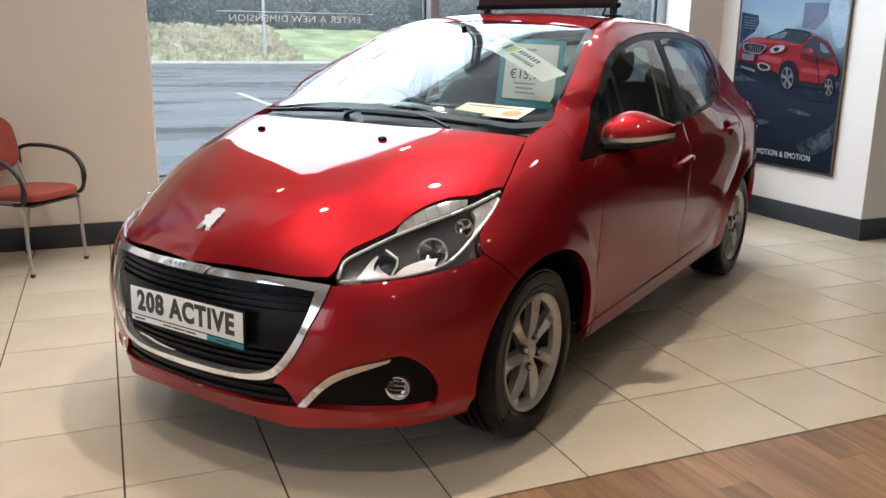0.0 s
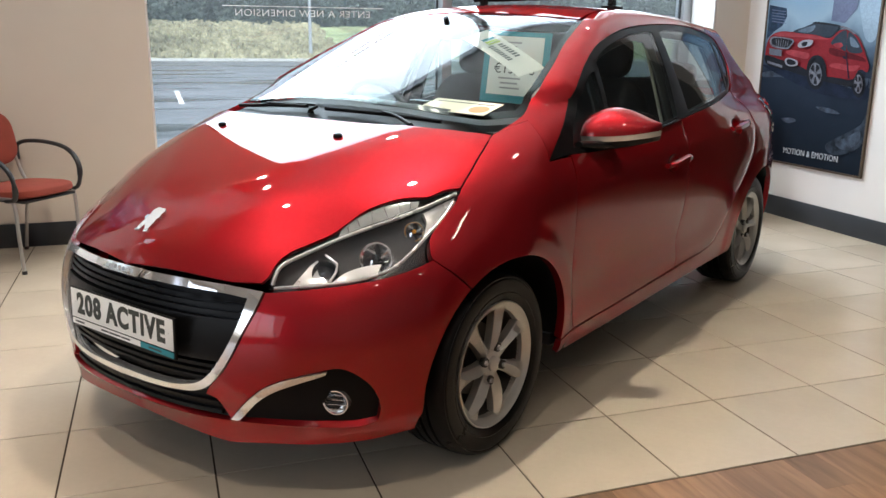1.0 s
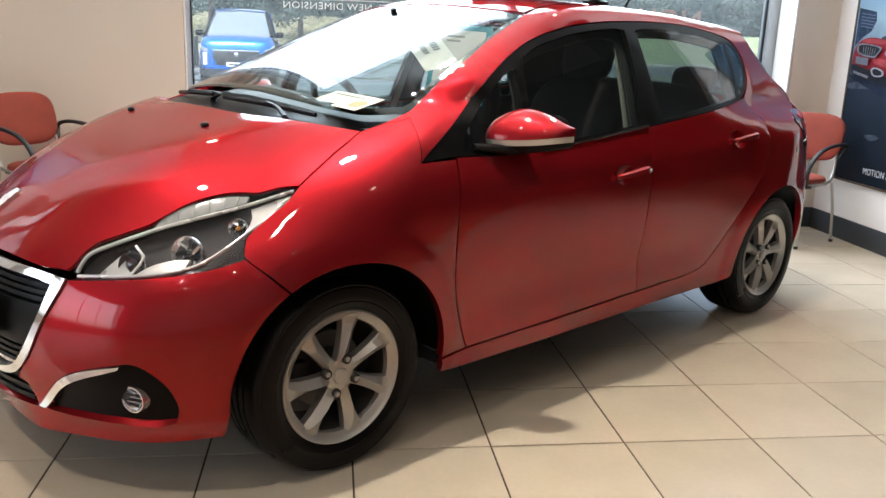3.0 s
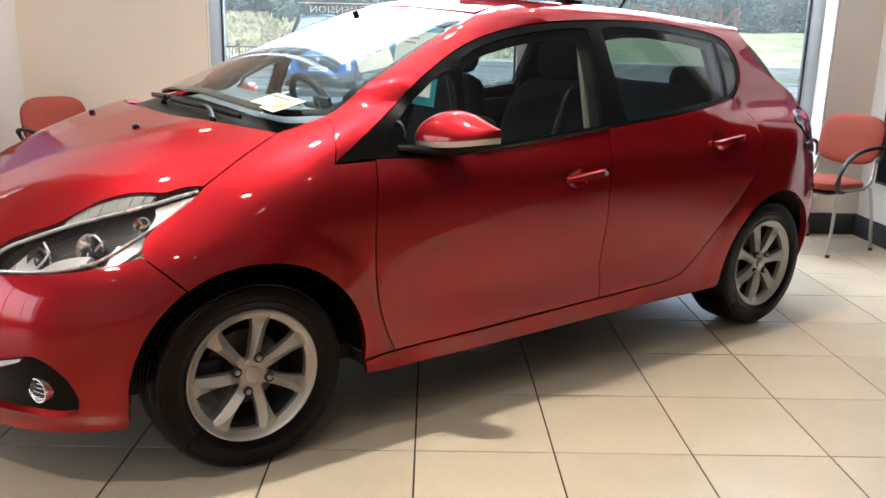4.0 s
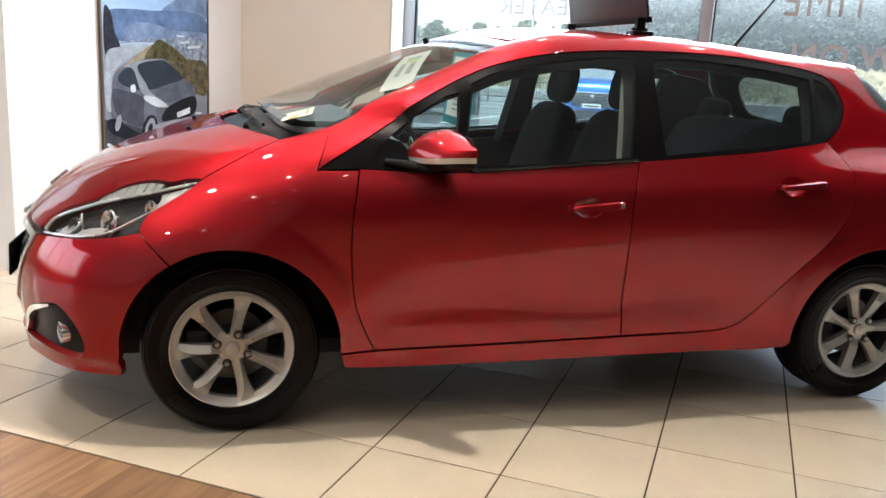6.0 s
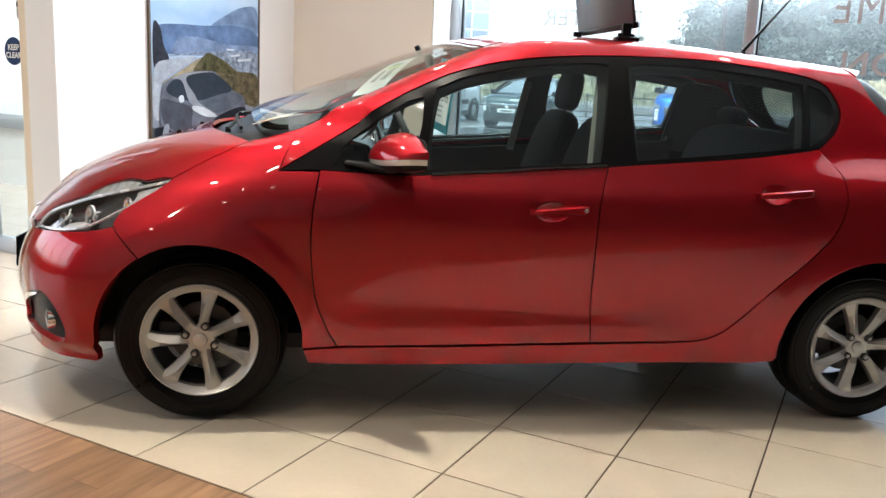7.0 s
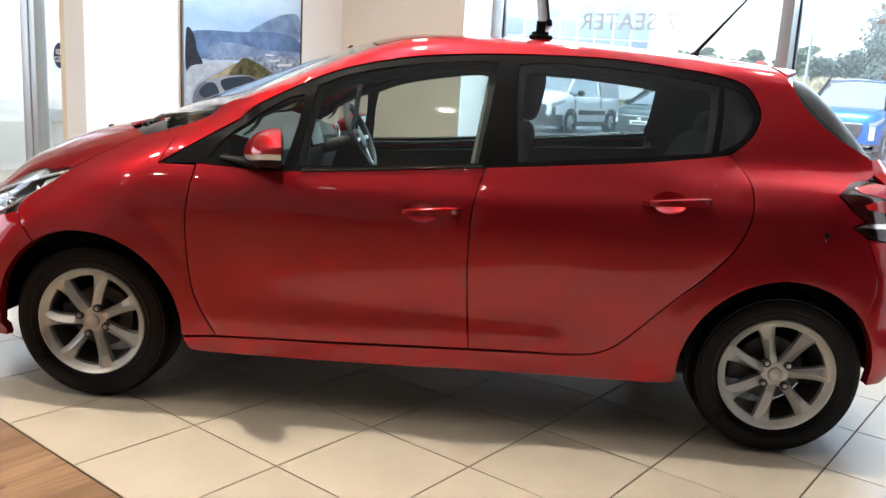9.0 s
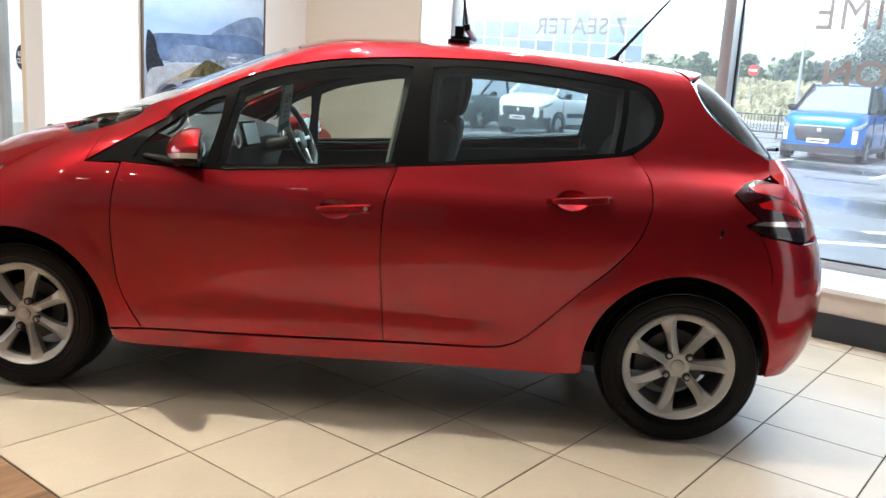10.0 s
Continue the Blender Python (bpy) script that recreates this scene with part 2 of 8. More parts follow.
ALLOY = surface("silver_wheel_paint", (0.50, 0.49, 0.47), 0.38, 0.7, vary=0.05, coat=0.35)
CHROME = surface("bright_chrome", (0.86, 0.87, 0.88), 0.10, 0.84, vary=0.02, rough_vary=0.02)
STEEL = surface("brushed_steel", (0.45, 0.45, 0.46), 0.35, 1.0, vary=0.1)
CABIN = surface("dark_cabin_cloth", (0.022, 0.022, 0.026), 0.9, vary=0.25, bump=0.3, bump_scale=500)
CABIN_PLASTIC = surface("dark_cabin_plastic", (0.030, 0.031, 0.034), 0.55, vary=0.15, bump=0.2, bump_scale=400)
HEADLINER = surface("grey_headliner", (0.20, 0.205, 0.21), 0.95, vary=0.05)
CAR_GLASS = glass("car_window_glass", (0.72, 0.80, 0.78), haze_or_dust=0.005)
PRIVACY_GLASS = glass("tinted_rear_glass", (0.72, 0.79, 0.79), haze_or_dust=0.014)
REAR_GLASS = glass("tinted_rear_screen_glass", (0.22, 0.25, 0.25))
SHIELD_GLASS = glass("windscreen_glass", (0.80, 0.87, 0.85))
LENS = glass("clear_lamp_cover", (0.96, 0.97, 0.98))
DARK_LENS = surface("dark_red_lamp_lens", (0.035, 0.002, 0.004), 0.06, vary=0.05, coat=1.0)
RED_LENS = surface("red_lamp_lens", (0.62, 0.008, 0.014), 0.08, vary=0.05, coat=1.0)
WHITE_PAPER = surface("white_paper", (0.80, 0.80, 0.78), 0.7, vary=0.03)
WALL_PAINT = surface("warm_white_wall_paint", (0.66, 0.60, 0.53), 0.8, vary=0.03, scale=1.5, bump=0.12, bump_scale=120)
REVEAL_PAINT = surface("white_reveal_paint", (0.80, 0.80, 0.79), 0.7, vary=0.02, scale=2.0, bump=0.1, bump_scale=120)
WHITE_PAINT = surface("white_wall_paint", (0.72, 0.71, 0.70), 0.75, vary=0.03, scale=1.5, bump=0.12, bump_scale=120)
CREAM_PAINT = surface("cream_pillar_paint", (0.66, 0.56, 0.42), 0.75, vary=0.03, scale=1.5, bump=0.12, bump_scale=120)
CEILING_PAINT = surface("ceiling_white", (0.50, 0.49, 0.47), 0.85, vary=0.03)
SKIRTING = surface("dark_slate_skirting", (0.028, 0.034, 0.042), 0.45, vary=0.15, scale=4, bump=0.1)
TILE = surface("cream_floor_tile", (0.515, 0.445, 0.352), 0.22, vary=0.05, scale=2.2, bump=0.03, bump_scale=40, rough_vary=0.08, per_piece=0.035, fine=0.015)
GROUT = surface("brown_grout", (0.05, 0.036, 0.026), 0.95, spec=0.1, vary=0.2, scale=20)
FRAME_GREY = surface("grey_aluminium_frame", (0.42, 0.44, 0.46), 0.4, 0.6, vary=0.05)
FRAME_DARK = surface("dark_window_gasket", (0.02, 0.022, 0.025), 0.5)
DOOR_GLASS = glass("door_glass", (0.93, 0.97, 0.98), 0.9)
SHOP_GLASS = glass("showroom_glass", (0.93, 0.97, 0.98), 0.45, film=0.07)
PILLAR_BLACK = surface("matt_black_pillar_trim", (0.004, 0.004, 0.0045), 0.35, vary=0.1, spec=0.15)
# shade inside the wheels put into the colour; the barrel itself is silver
RIM_DARK = surface("shade_dark_rim_well", (0.055, 0.052, 0.05), 0.5, 0.4, vary=0.25, scale=12)
# unseen south and west walls, coloured pale to bounce light onto the car
SOUTH_WALL = surface("pale_unseen_wall", (0.46, 0.43, 0.38), 0.85, vary=0.05, scale=1.5)
# unseen east walls, coloured dark so the car's flank reflects little
BACK_WALL = surface("dark_unseen_wall", (0.075, 0.066, 0.06), 0.85, vary=0.05, scale=1.5)

# ---- the showroom ----
WALL_Y, GLASS_Y = 5.85, 6.45
LEFT_X, RIGHT_X = -0.86, 4.98
TILE_PITCH, TILE_X, TILE_Y = 0.4515, 1.89, 2.51
WOOD_Y = 2.0585
CEIL = CEILING_Z


def wall(name, x0, x1, y0, y1, z0, z1, material, label):
    return solid(name, a_box(x0, x1, y0, y1, z0, z1), material, label, "wall", kind="structure", smooth=False)


def splayed(name, pts, z0, z1, material, label):
    """A wall stretch given by its outline on the floor."""
    return solid(name, prism(bmesh.new(), pts, z1 - z0, Matrix.Translation((0, 0, z0))), material, label, "wall", kind="structure", smooth=False)


splayed("wall_north_left", [(LEFT_X - 0.3, WALL_Y), (0.41, WALL_Y), (0.265, 6.40), (0.265, 6.5), (LEFT_X - 0.3, 6.5)], 0, CEIL, WALL_PAINT, "warm white painted wall beside the showroom window")
splayed("wall_north_right", [(RIGHT_X + 0.3, WALL_Y), (RIGHT_X + 0.3, 6.5), (4.83, 6.5), (4.83, 6.40), (4.66, WALL_Y)], 0, CEIL, WALL_PAINT, "warm white painted wall beside the showroom window")
splayed("wall_north_below_window", [(0.41, WALL_Y + 0.001), (4.66, WALL_Y + 0.001), (4.83, 6.40), (4.83, 6.5), (0.265, 6.5), (0.265, 6.40)], 0, 0.27, WALL_PAINT, "low painted wall under the showroom window")
wall("wall_west", LEFT_X - 0.25, LEFT_X, 3.61, WALL_Y, 0, CEIL, WHITE_PAINT, "white painted wall that carries a large poster")
wall("wall_west_return", -1.17, LEFT_X - 0.25, 3.61, 3.86, 0, CEIL, CREAM_PAINT, "cream painted pillar beside the glass door")
wall("wall_east", RIGHT_X, RIGHT_X + 0.3, 4.23, WALL_Y, 0, CEIL, WHITE_PAINT, "white painted wall that carries a large poster")
wall("wall_east_return", RIGHT_X + 0.3, 9.0, 4.235, 4.5, 0, CEIL, BACK_WALL, "unseen wall beyond the corner, darkened for an unlit room")
wall("wall_east_far", 9.0, 9.2, -7.0, 4.5, 0, CEIL, BACK_WALL, "unseen far wall, darkened for an unlit room")
wall("wall_south", -6.0, 9.2, -7.2, -7.0, 0, CEIL, SOUTH_WALL, "unseen wall behind the walk, pale to brighten reflections")
wall("wall_west_far_low", -6.2, -6.0, -7.2, 3.9, 0, 0.5, SOUTH_WALL, "unseen pale low wall under the west windows")
wall("wall_west_far_high", -6.2, -6.0, -7.2, 3.9, 3.5, CEIL, SOUTH_WALL, "unseen pale wall above the west windows")
wall("wall_west_far_end", -6.2, -6.0, -7.2, -4.6, 0.5, 3.5, SOUTH_WALL, "unseen pale wall beside the west windows")
wall("wall_west_far_start", -6.2, -6.0, 2.6, 3.9, 0.5, 3.5, SOUTH_WALL, "unseen pale wall beside the west windows")
west = thing("window_2", "wide showroom window on the west side", "window", kind="structure")
for y in (-4.6, -2.8, -1.0, 0.8, 2.54):
    part("window_frame", a_box(-6.13, -6.05, y, y + 0.06, 0.5, 3.5, bevel=0.004), FRAME_GREY, west)
wall("wall_north_far_left", -6.0, -3.6, 3.61, 3.86, 0, CEIL, WALL_PAINT, "warm white painted wall past the glass door")
wall("wall_above_door", -3.6, -1.17, 3.61, 3.86, 2.6, CEIL, CREAM_PAINT, "cream painted wall above the glass door")
solid("ceiling", prism(bmesh.new(), [(-6.2, -7.2), (9.2, -7.2), (9.2, 6.5), (-1.17, 6.5), (-1.17, 3.86), (-6.2, 3.86)], 0.2, Matrix.Translation((0, 0, CEIL))), CEILING_PAINT, "plain white showroom ceiling", "ceiling", kind="structure", smooth=False)

# window reveals, sill, frame and panes
for nm, pts in (("window_reveal_left", [(0.412, WALL_Y + 0.004), (0.424, WALL_Y + 0.004), (0.279, 6.40), (0.267, 6.40)]), ("window_reveal_right", [(4.646, WALL_Y + 0.004), (4.658, WALL_Y + 0.004), (4.828, 6.40), (4.816, 6.40)])):
    solid(nm, prism(bmesh.new(), pts, CEIL - 0.3, Matrix.Translation((0, 0, 0.3))), REVEAL_PAINT, "white painted splayed window reveal", "window reveal", kind="structure", smooth=False)
solid("window_sill", prism(bmesh.new(), [(0.40, WALL_Y - 0.02), (4.67, WALL_Y - 0.02), (4.67, WALL_Y), (4.826, 6.40), (0.269, 6.40), (0.40, WALL_Y)], 0.03, Matrix.Translation((0, 0, 0.27)), 0.004), REVEAL_PAINT, "white painted window sill", "window sill", kind="structure")
win = thing("window_1", "tall showroom window with grey aluminium mullions", "window", kind="structure")
for x0, x1 in ((0.268, 0.36), (2.548, 2.625), (4.735, 4.828)):
    inner = GLASS_Y - (0.12 if 1 < x0 < 4 else 0.05)
    part("window_frame", a_box(x0, x1, inner, GLASS_Y + 0.07, 0.30, CEIL, bevel=0.004), FRAME_GREY, win)
for x0, x1 in ((0.36, 2.548), (2.625, 4.735)):
    part("window_frame", a_box(x0, x1, GLASS_Y - 0.04, GLASS_Y + 0.06, 0.30, 0.345, bevel=0.003), FRAME_GREY, win)
    part("window_frame", a_box(x0, x1, GLASS_Y - 0.04, GLASS_Y + 0.06, CEIL - 0.06, CEIL, bevel=0.003), FRAME_GREY, win)
    g = bmesh.new()
    for a0, a1 in ((x0, x0 + 0.012), (x1 - 0.012, x1)):
        box(g, a0, a1, GLASS_Y - 0.012, GLASS_Y + 0.012, 0.345, CEIL - 0.06)
    box(g, x0 + 0.012, x1 - 0.012, GLASS_Y - 0.012, GLASS_Y + 0.012, 0.345, 0.357)
    part("gasket", g, FRAME_DARK, win, smooth=False)
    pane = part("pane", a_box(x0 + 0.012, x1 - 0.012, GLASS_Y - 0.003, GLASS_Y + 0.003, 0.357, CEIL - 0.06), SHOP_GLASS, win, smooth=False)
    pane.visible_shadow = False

# entrance lobby behind the glass door, left open above for its added fill light
wall("lobby_wall", -5.6, LEFT_X - 0.25, 5.62, 5.82, 0, CEIL, REVEAL_PAINT, "white lobby wall behind the glass door")
wall("lobby_wall_end", -5.6, -5.4, 3.86, 5.62, 0, CEIL, REVEAL_PAINT, "white end wall of the lobby")
solid("lobby_floor", a_box(-5.4, LEFT_X - 0.25, 3.86, 5.606, -0.05, -0.002), REVEAL_PAINT, "pale lobby floor", "floor", kind="structure", smooth=False)
solid("lobby_rail", a_box(-5.4, LEFT_X - 0.25, 5.59, 5.618, 0.56, 0.70, bevel=0.004), FRAME_GREY, "grey protective rail along the lobby wall", "wall rail", kind="structure")

# skirting boards
for nm, b in (("baseboard_north", (LEFT_X, RIGHT_X, WALL_Y - 0.014, WALL_Y - 0.002)), ("baseboard_west", (LEFT_X + 0.002, LEFT_X + 0.014, 3.61, WALL_Y - 0.014)),
              ("baseboard_east", (RIGHT_X - 0.014, RIGHT_X - 0.002, 4.23, WALL_Y - 0.014)), ("baseboard_east_return", (RIGHT_X - 0.014, 9.0, 4.216, 4.23))):
    solid(nm, a_box(*b, 0.0, 0.152, bevel=0.003), SKIRTING, "dark slate-grey skirting board", "skirting", kind="structure")

# ---- the car's shape: u ahead of the front axle, v to its left, z up ----
def ip(x, xs, ys):
    # smooth (monotone-ish cubic) interpolation of a curve through knots
    xs = np.asarray(xs, float); ys = np.asarray(ys, float)
    h = np.diff(xs); s = np.diff(ys) / h
    m = np.empty_like(ys); m[0] = s[0]; m[-1] = s[-1]
    m[1:-1] = (s[:-1] * h[1:] + s[1:] * h[:-1]) / (h[:-1] + h[1:])
    x = np.clip(x, xs[0], xs[-1])
    i = np.clip(np.searchsorted(xs, x, "right") - 1, 0, len(h) - 1)
    t = (x - xs[i]) / h[i]
    return ((1 + 2*t)*(1-t)**2*ys[i] + t*(1-t)**2*h[i]*m[i] + t*t*(3-2*t)*ys[i+1] + t*t*(t-1)*h[i]*m[i+1])
def smin(a, b, k):
    t = np.clip(0.5 + 0.5*(b-a)/k, 0, 1)
    return b*(1-t) + a*t - k*t*(1-t)
def smax(a, b, k):
    return -smin(-a, -b, k)
def step(a, b, x):
    t = np.clip((x-a)/(b-a), 0, 1); return t*t*(3-2*t)

def side(u, z):
    w = ip(z, [.10,.20,.26,.34,.46,.60,.70,.80,.87,.93,.99,1.10,1.22,1.34,1.42,1.5],
              [.76,.798,.818,.832,.848,.862,.868,.866,.852,.826,.800,.757,.703,.640,.590,.53])
    g = step(.95, 1.05, z)
    w = w - g * .075 * step(-1.75, -2.75, u)
    w = w - .018 * step(-.7, .15, u) * step(.78, .95, z)
    # wheel-arch flares
    for c in (0.0, -2.538):
        r = np.hypot(u - c, z - .30)
        w = w + (.011 * step(.475, .405, r) + .006 * step(.405, .368, r)) * step(.10, .3, z)
    # hollow of the doors above the sill
    w = w - .016 * np.exp(-((z-.445)/np.where(z < .445, .052, .13))**2) * step(-.35,-.75,u) * step(-2.05,-1.7,u)
    # shoulder crease
    w = w + .006 * np.exp(-((z-(.83-.045*u*.6))/.03)**2) * step(-.2,-.8,u)
    return w
def top(u, v):
    hood = ip(u, [-.5,-.2,0,.2,.4,.55,.671,.72,.77,.80,.9],
                 [1.085,1.068,1.038,.985,.915,.845,.770,.728,.675,.62,.4])
    c = ip(u, [-.3,-.15,.1,.4,.7], [.05,.06,.115,.11,.10])
    hood = hood - c * (v/.75)**6
    hood = hood - .010 * step(.0, .05, v - (.13 + .42*step(.62,.0,u)))
    wind = 1.045 + .43*(.03-u) - .028*(.03-u)**2 - .25*v**2
    roof = ip(u, [-3.2,-2.62,-2.2,-1.8,-1.4,-1.1,-.9,-.6], [1.30,1.398,1.436,1.460,1.466,1.454,1.432,1.37]) - .027*(v/.5)**2
    return smin(roof, smax(hood, wind, .02), .05)
def front(v, z):
    p = ip(v, [0,.15,.25,.40,.50,.60,.68,.74,.79,.83,.87,.95], [.800,.794,.780,.738,.692,.632,.563,.488,.400,.300,.13,-.3])
    low = ip(v, [0,.2,.34,.385,.42,.5,.61,.70,.755,.80,.87,.95], [.748,.744,.730,.720,.700,.652,.578,.482,.385,.29,.13,-.3])
    p = p + (low - p) * step(.275, .225, z)
    l = ip(z, [.1,.165,.195,.225,.25,.275,.36,.50,.60,.66,.72,.77,.87,.95,1.1], [-.08,-.02,.004,.006,.000,-.010,.0,.0,-.03,-.065,-.13,-.20,-.34,-.5,-.9])
    return p + l*(.62 + .38*np.minimum(v/.5, 1.6))
def rear(v, z):
    p = ip(v, [0,.3,.5,.62,.70,.76,.80,.84,.9], [0,.015,.045,.085,.135,.195,.265,.37,.7])
    l = ip(z, [.15,.25,.35,.5,.66,.80,.9,.98,1.1,1.25,1.36,1.42,1.5], [-3.02,-3.08,-3.14,-3.17,-3.16,-3.12,-3.075,-3.03,-2.93,-2.79,-2.68,-2.64,-2.55])
    return l + p
def F(P):
    u, v, z = P[...,0], np.abs(P[...,1]), P[...,2]
    a = side(u, z) - v
    b = top(u, v) - z
    c = (front(v, z) - u) * .75
    d = (u - rear(v, z)) * .75
    f = smin(a, b, .055)
    f = smin(f, c, .035)
    f = smin(f, d, .05)
    return smin(f, z - .17, .02)
def cast(o, d, reach=2.6, n=260):
    # first crossing of rays o + s d with the body
    o = np.asarray(o, float); d = np.asarray(d, float); d = d/np.linalg.norm(d, axis=-1, keepdims=True)
    s = np.linspace(0, reach, n)
    val = np.concatenate([F(o[None] + d[None]*c[:, None, None]) for c in np.array_split(s, max(1, len(o)*n//150000))])
    hit = val > 0
    k = np.argmax(hit, 0); ok = hit.any(0) & (k > 0)
    # miss: nearest approach
    k = np.where(ok, k, np.clip(np.argmax(val, 0), 1, n-1))
    lo, hi = s[k-1], s[k]
    for _ in range(18):
        m = (lo+hi)/2; ins = F(o + d*m[...,None]) > 0
        hi = np.where(ins & ok, m, hi); lo = np.where(~ins & ok, m, lo)
    return o + d*((lo+hi)/2)[...,None], ok


def normal(P, e=0.004):
    """The outward direction of the body's surface."""
    G = np.stack([F(P + np.eye(3)[i] * e) - F(P - np.eye(3)[i] * e) for i in range(3)], -1)
    return -G / (np.linalg.norm(G, axis=-1, keepdims=True) + 1e-9)


def S(u, z):
    return (u, float(side(np.array([u]), np.array([z]))[0]), z)


def dense(pts, gap=0.02, curve=True, closed=True):
    """A line of places made finer, bending through the places where they turn gently and sharp where they turn hard."""
    P = [np.array(p, float) for p in pts]
    n = len(P)
    out = []
    for i in range(n if closed else n - 1):
        b, c = P[i], P[(i + 1) % n]
        a = P[i - 1] if closed or i else b
        d = P[(i + 2) % n] if closed or i + 2 < n else c
        def bend(x, y, w):
            s, t = y - x, w - y
            k = np.linalg.norm(s) * np.linalg.norm(t)
            return k > 0 and s @ t / k > 0.70
        L = np.linalg.norm(c - b)
        mb = (c - a) / (np.linalg.norm(c - b) + np.linalg.norm(b - a) + 1e-9) * L if curve and bend(a, b, c) else c - b
        mc = (d - b) / (np.linalg.norm(d - c) + np.linalg.norm(c - b) + 1e-9) * L if curve and bend(b, c, d) else c - b
        k = max(1, int(math.ceil(L / gap)))
        for j in range(k):
            t = j / k
            out.append((1 + 2 * t) * (1 - t) ** 2 * b + t * (1 - t) ** 2 * mb + t * t * (3 - 2 * t) * c + t * t * (t - 1) * mc)
    if not closed:
        out.append(P[-1])
    return np.array(out)


def inside(q, poly):
    x, y = q[:, 0:1], q[:, 1:2]
    x0, y0 = poly[:, 0], poly[:, 1]
    x1, y1 = np.roll(x0, -1), np.roll(y0, -1)
    cr = ((y0 > y) != (y1 > y)) & (x < (x1 - x0) * (y - y0) / np.where(y1 == y0, 1e-12, y1 - y0) + x0)
    return cr.sum(1) % 2 == 1


def shrink(poly, g, keep=None):
    """Draws a flat outline in by g."""
    a, b = np.roll(poly, 1, 0), np.roll(poly, -1, 0)
    t1, t2 = poly - a, b - poly
    t1 /= np.linalg.norm(t1, axis=1, keepdims=True) + 1e-12
    t2 /= np.linalg.norm(t2, axis=1, keepdims=True) + 1e-12
    n1, n2 = np.stack([-t1[:, 1], t1[:, 0]], 1), np.stack([-t2[:, 1], t2[:, 0]], 1)
    m = n1 + n2
    m /= np.maximum(0.35, (m * m).sum(1, keepdims=True) / 2)
    area = (poly[:, 0] * b[:, 1] - b[:, 0] * poly[:, 1]).sum()
    out = poly + m * g * (1 if area > 0 else -1)
    if keep is not None:
        out[keep] = poly[keep]
    return out


def body_panel(outline, way, holes=(), gap=0.0022, grid=0.045, thick=0.014, off=0.0, lip=0.0016, mirror=False, curve=True, skirt=True, dish=None, fine=0.02):
    """A sheet of the car's skin inside an outline, seen along way, with rounded edges that turn in; mirror: with its twin across the middle."""
    way = np.array(way, float)
    way /= np.linalg.norm(way)
    e1 = np.cross(way, (0, 0, 1.0) if abs(way[2]) < 0.9 else (0, 1.0, 0))
    e1 /= np.linalg.norm(e1)
    e2 = np.cross(e1, way)
    loops, mids = [], []
    for k, o in enumerate((outline, *holes)):
        d3 = dense(o, fine, curve)
        mid = np.abs(d3[:, 1]) < 1e-6
        flat = np.stack([d3 @ e1, d3 @ e2], 1)
        keep = mid if mirror else None
        flat = shrink(flat, gap if k == 0 else -gap, keep)
        loops.append(flat)
        mids.append(mid & mirror)
    lo, hi = loops[0].min(0), loops[0].max(0)
    gx, gy = np.meshgrid(np.arange(lo[0], hi[0], grid), np.arange(lo[1], hi[1], grid))
    gx = gx + (np.arange(gx.shape[0]) % 2)[:, None] * grid / 2
    q = np.stack([gx.ravel(), gy.ravel()], 1)
    ok = inside(q, loops[0])
    for h in loops[1:]:
        ok &= ~inside(q, h)
    edge = np.concatenate(loops)
    q = q[ok]
    if abs(way[1]) > 0.7 and grid < 0.05:
        # finer rings where the wheel-arch lips rise
        ring = np.array([(c + r * math.cos(a), 0.30 + r * math.sin(a)) for c in (0.0, -2.538) for r in (0.386, 0.400, 0.415, 0.430, 0.445, 0.460, 0.475) for a in np.linspace(-0.2, 3.34, 56)])
        r3 = np.stack([ring[:, 0], side(ring[:, 0], ring[:, 1]), ring[:, 1]], 1)
        rq = np.stack([r3 @ e1, r3 @ e2], 1)
        ok = inside(rq, loops[0])
        for h in loops[1:]:
            ok &= ~inside(rq, h)
        rq = rq[ok]
        if len(rq):
            rq = rq[np.sqrt(((rq[:, None] - edge[None]) ** 2).sum(-1)).min(1) > 0.008]
        if len(rq) and len(q):
            q = q[np.sqrt(((q[:, None] - rq[None]) ** 2).sum(-1)).min(1) > 0.012]
    else:
        rq = np.zeros((0, 2))
    if len(q):
        far = np.sqrt(((q[:, None] - edge[None]) ** 2).sum(-1)).min(1)
        q = q[far > grid * 0.4]
    q = np.concatenate([q, rq])
    pts = np.concatenate([edge, q])
    es, k = [], 0
    for l in loops:
        n = len(l)
        es += [(k + i, k + (i + 1) % n) for i in range(n)]
        k += n
    vs, _, fs, orig, _, _ = geometry.delaunay_2d_cdt([Vector(p) for p in pts], es, [], 0, 1e-6)
    V = np.array([(v.x, v.y) for v in vs])
    mid_in = np.concatenate(mids + [np.zeros(len(q), bool)])
    is_mid = np.array([any(mid_in[i] for i in o) if o else False for o in orig])
    T = np.array([f for f in fs if len(f) == 3])
    C = V[T].mean(1)
    ok = inside(C, loops[0])
    for h in loops[1:]:
        ok &= ~inside(C, h)
    T = T[ok]
    depth = (np.array(outline) @ way).mean()
    P = V[:, :1] * e1 + V[:, 1:] * e2 + way * (depth - 0.9)
    P, _ = cast(P, np.broadcast_to(way, P.shape).copy(), 1.9, 110)
    if is_mid.any():
        w2 = way * (1, 0, 1)
        w2 = w2 / np.linalg.norm(w2)
        Q = P[is_mid] * (1, 0, 1)
        P[is_mid] = cast(Q - w2 * 0.4, np.broadcast_to(w2, Q.shape).copy(), 0.9, 110)[0]
    N = normal(P)
    if mirror:
        N[is_mid, 1] = 0
    if dish is not None:
        P = P + N * dish(V)[:, None]
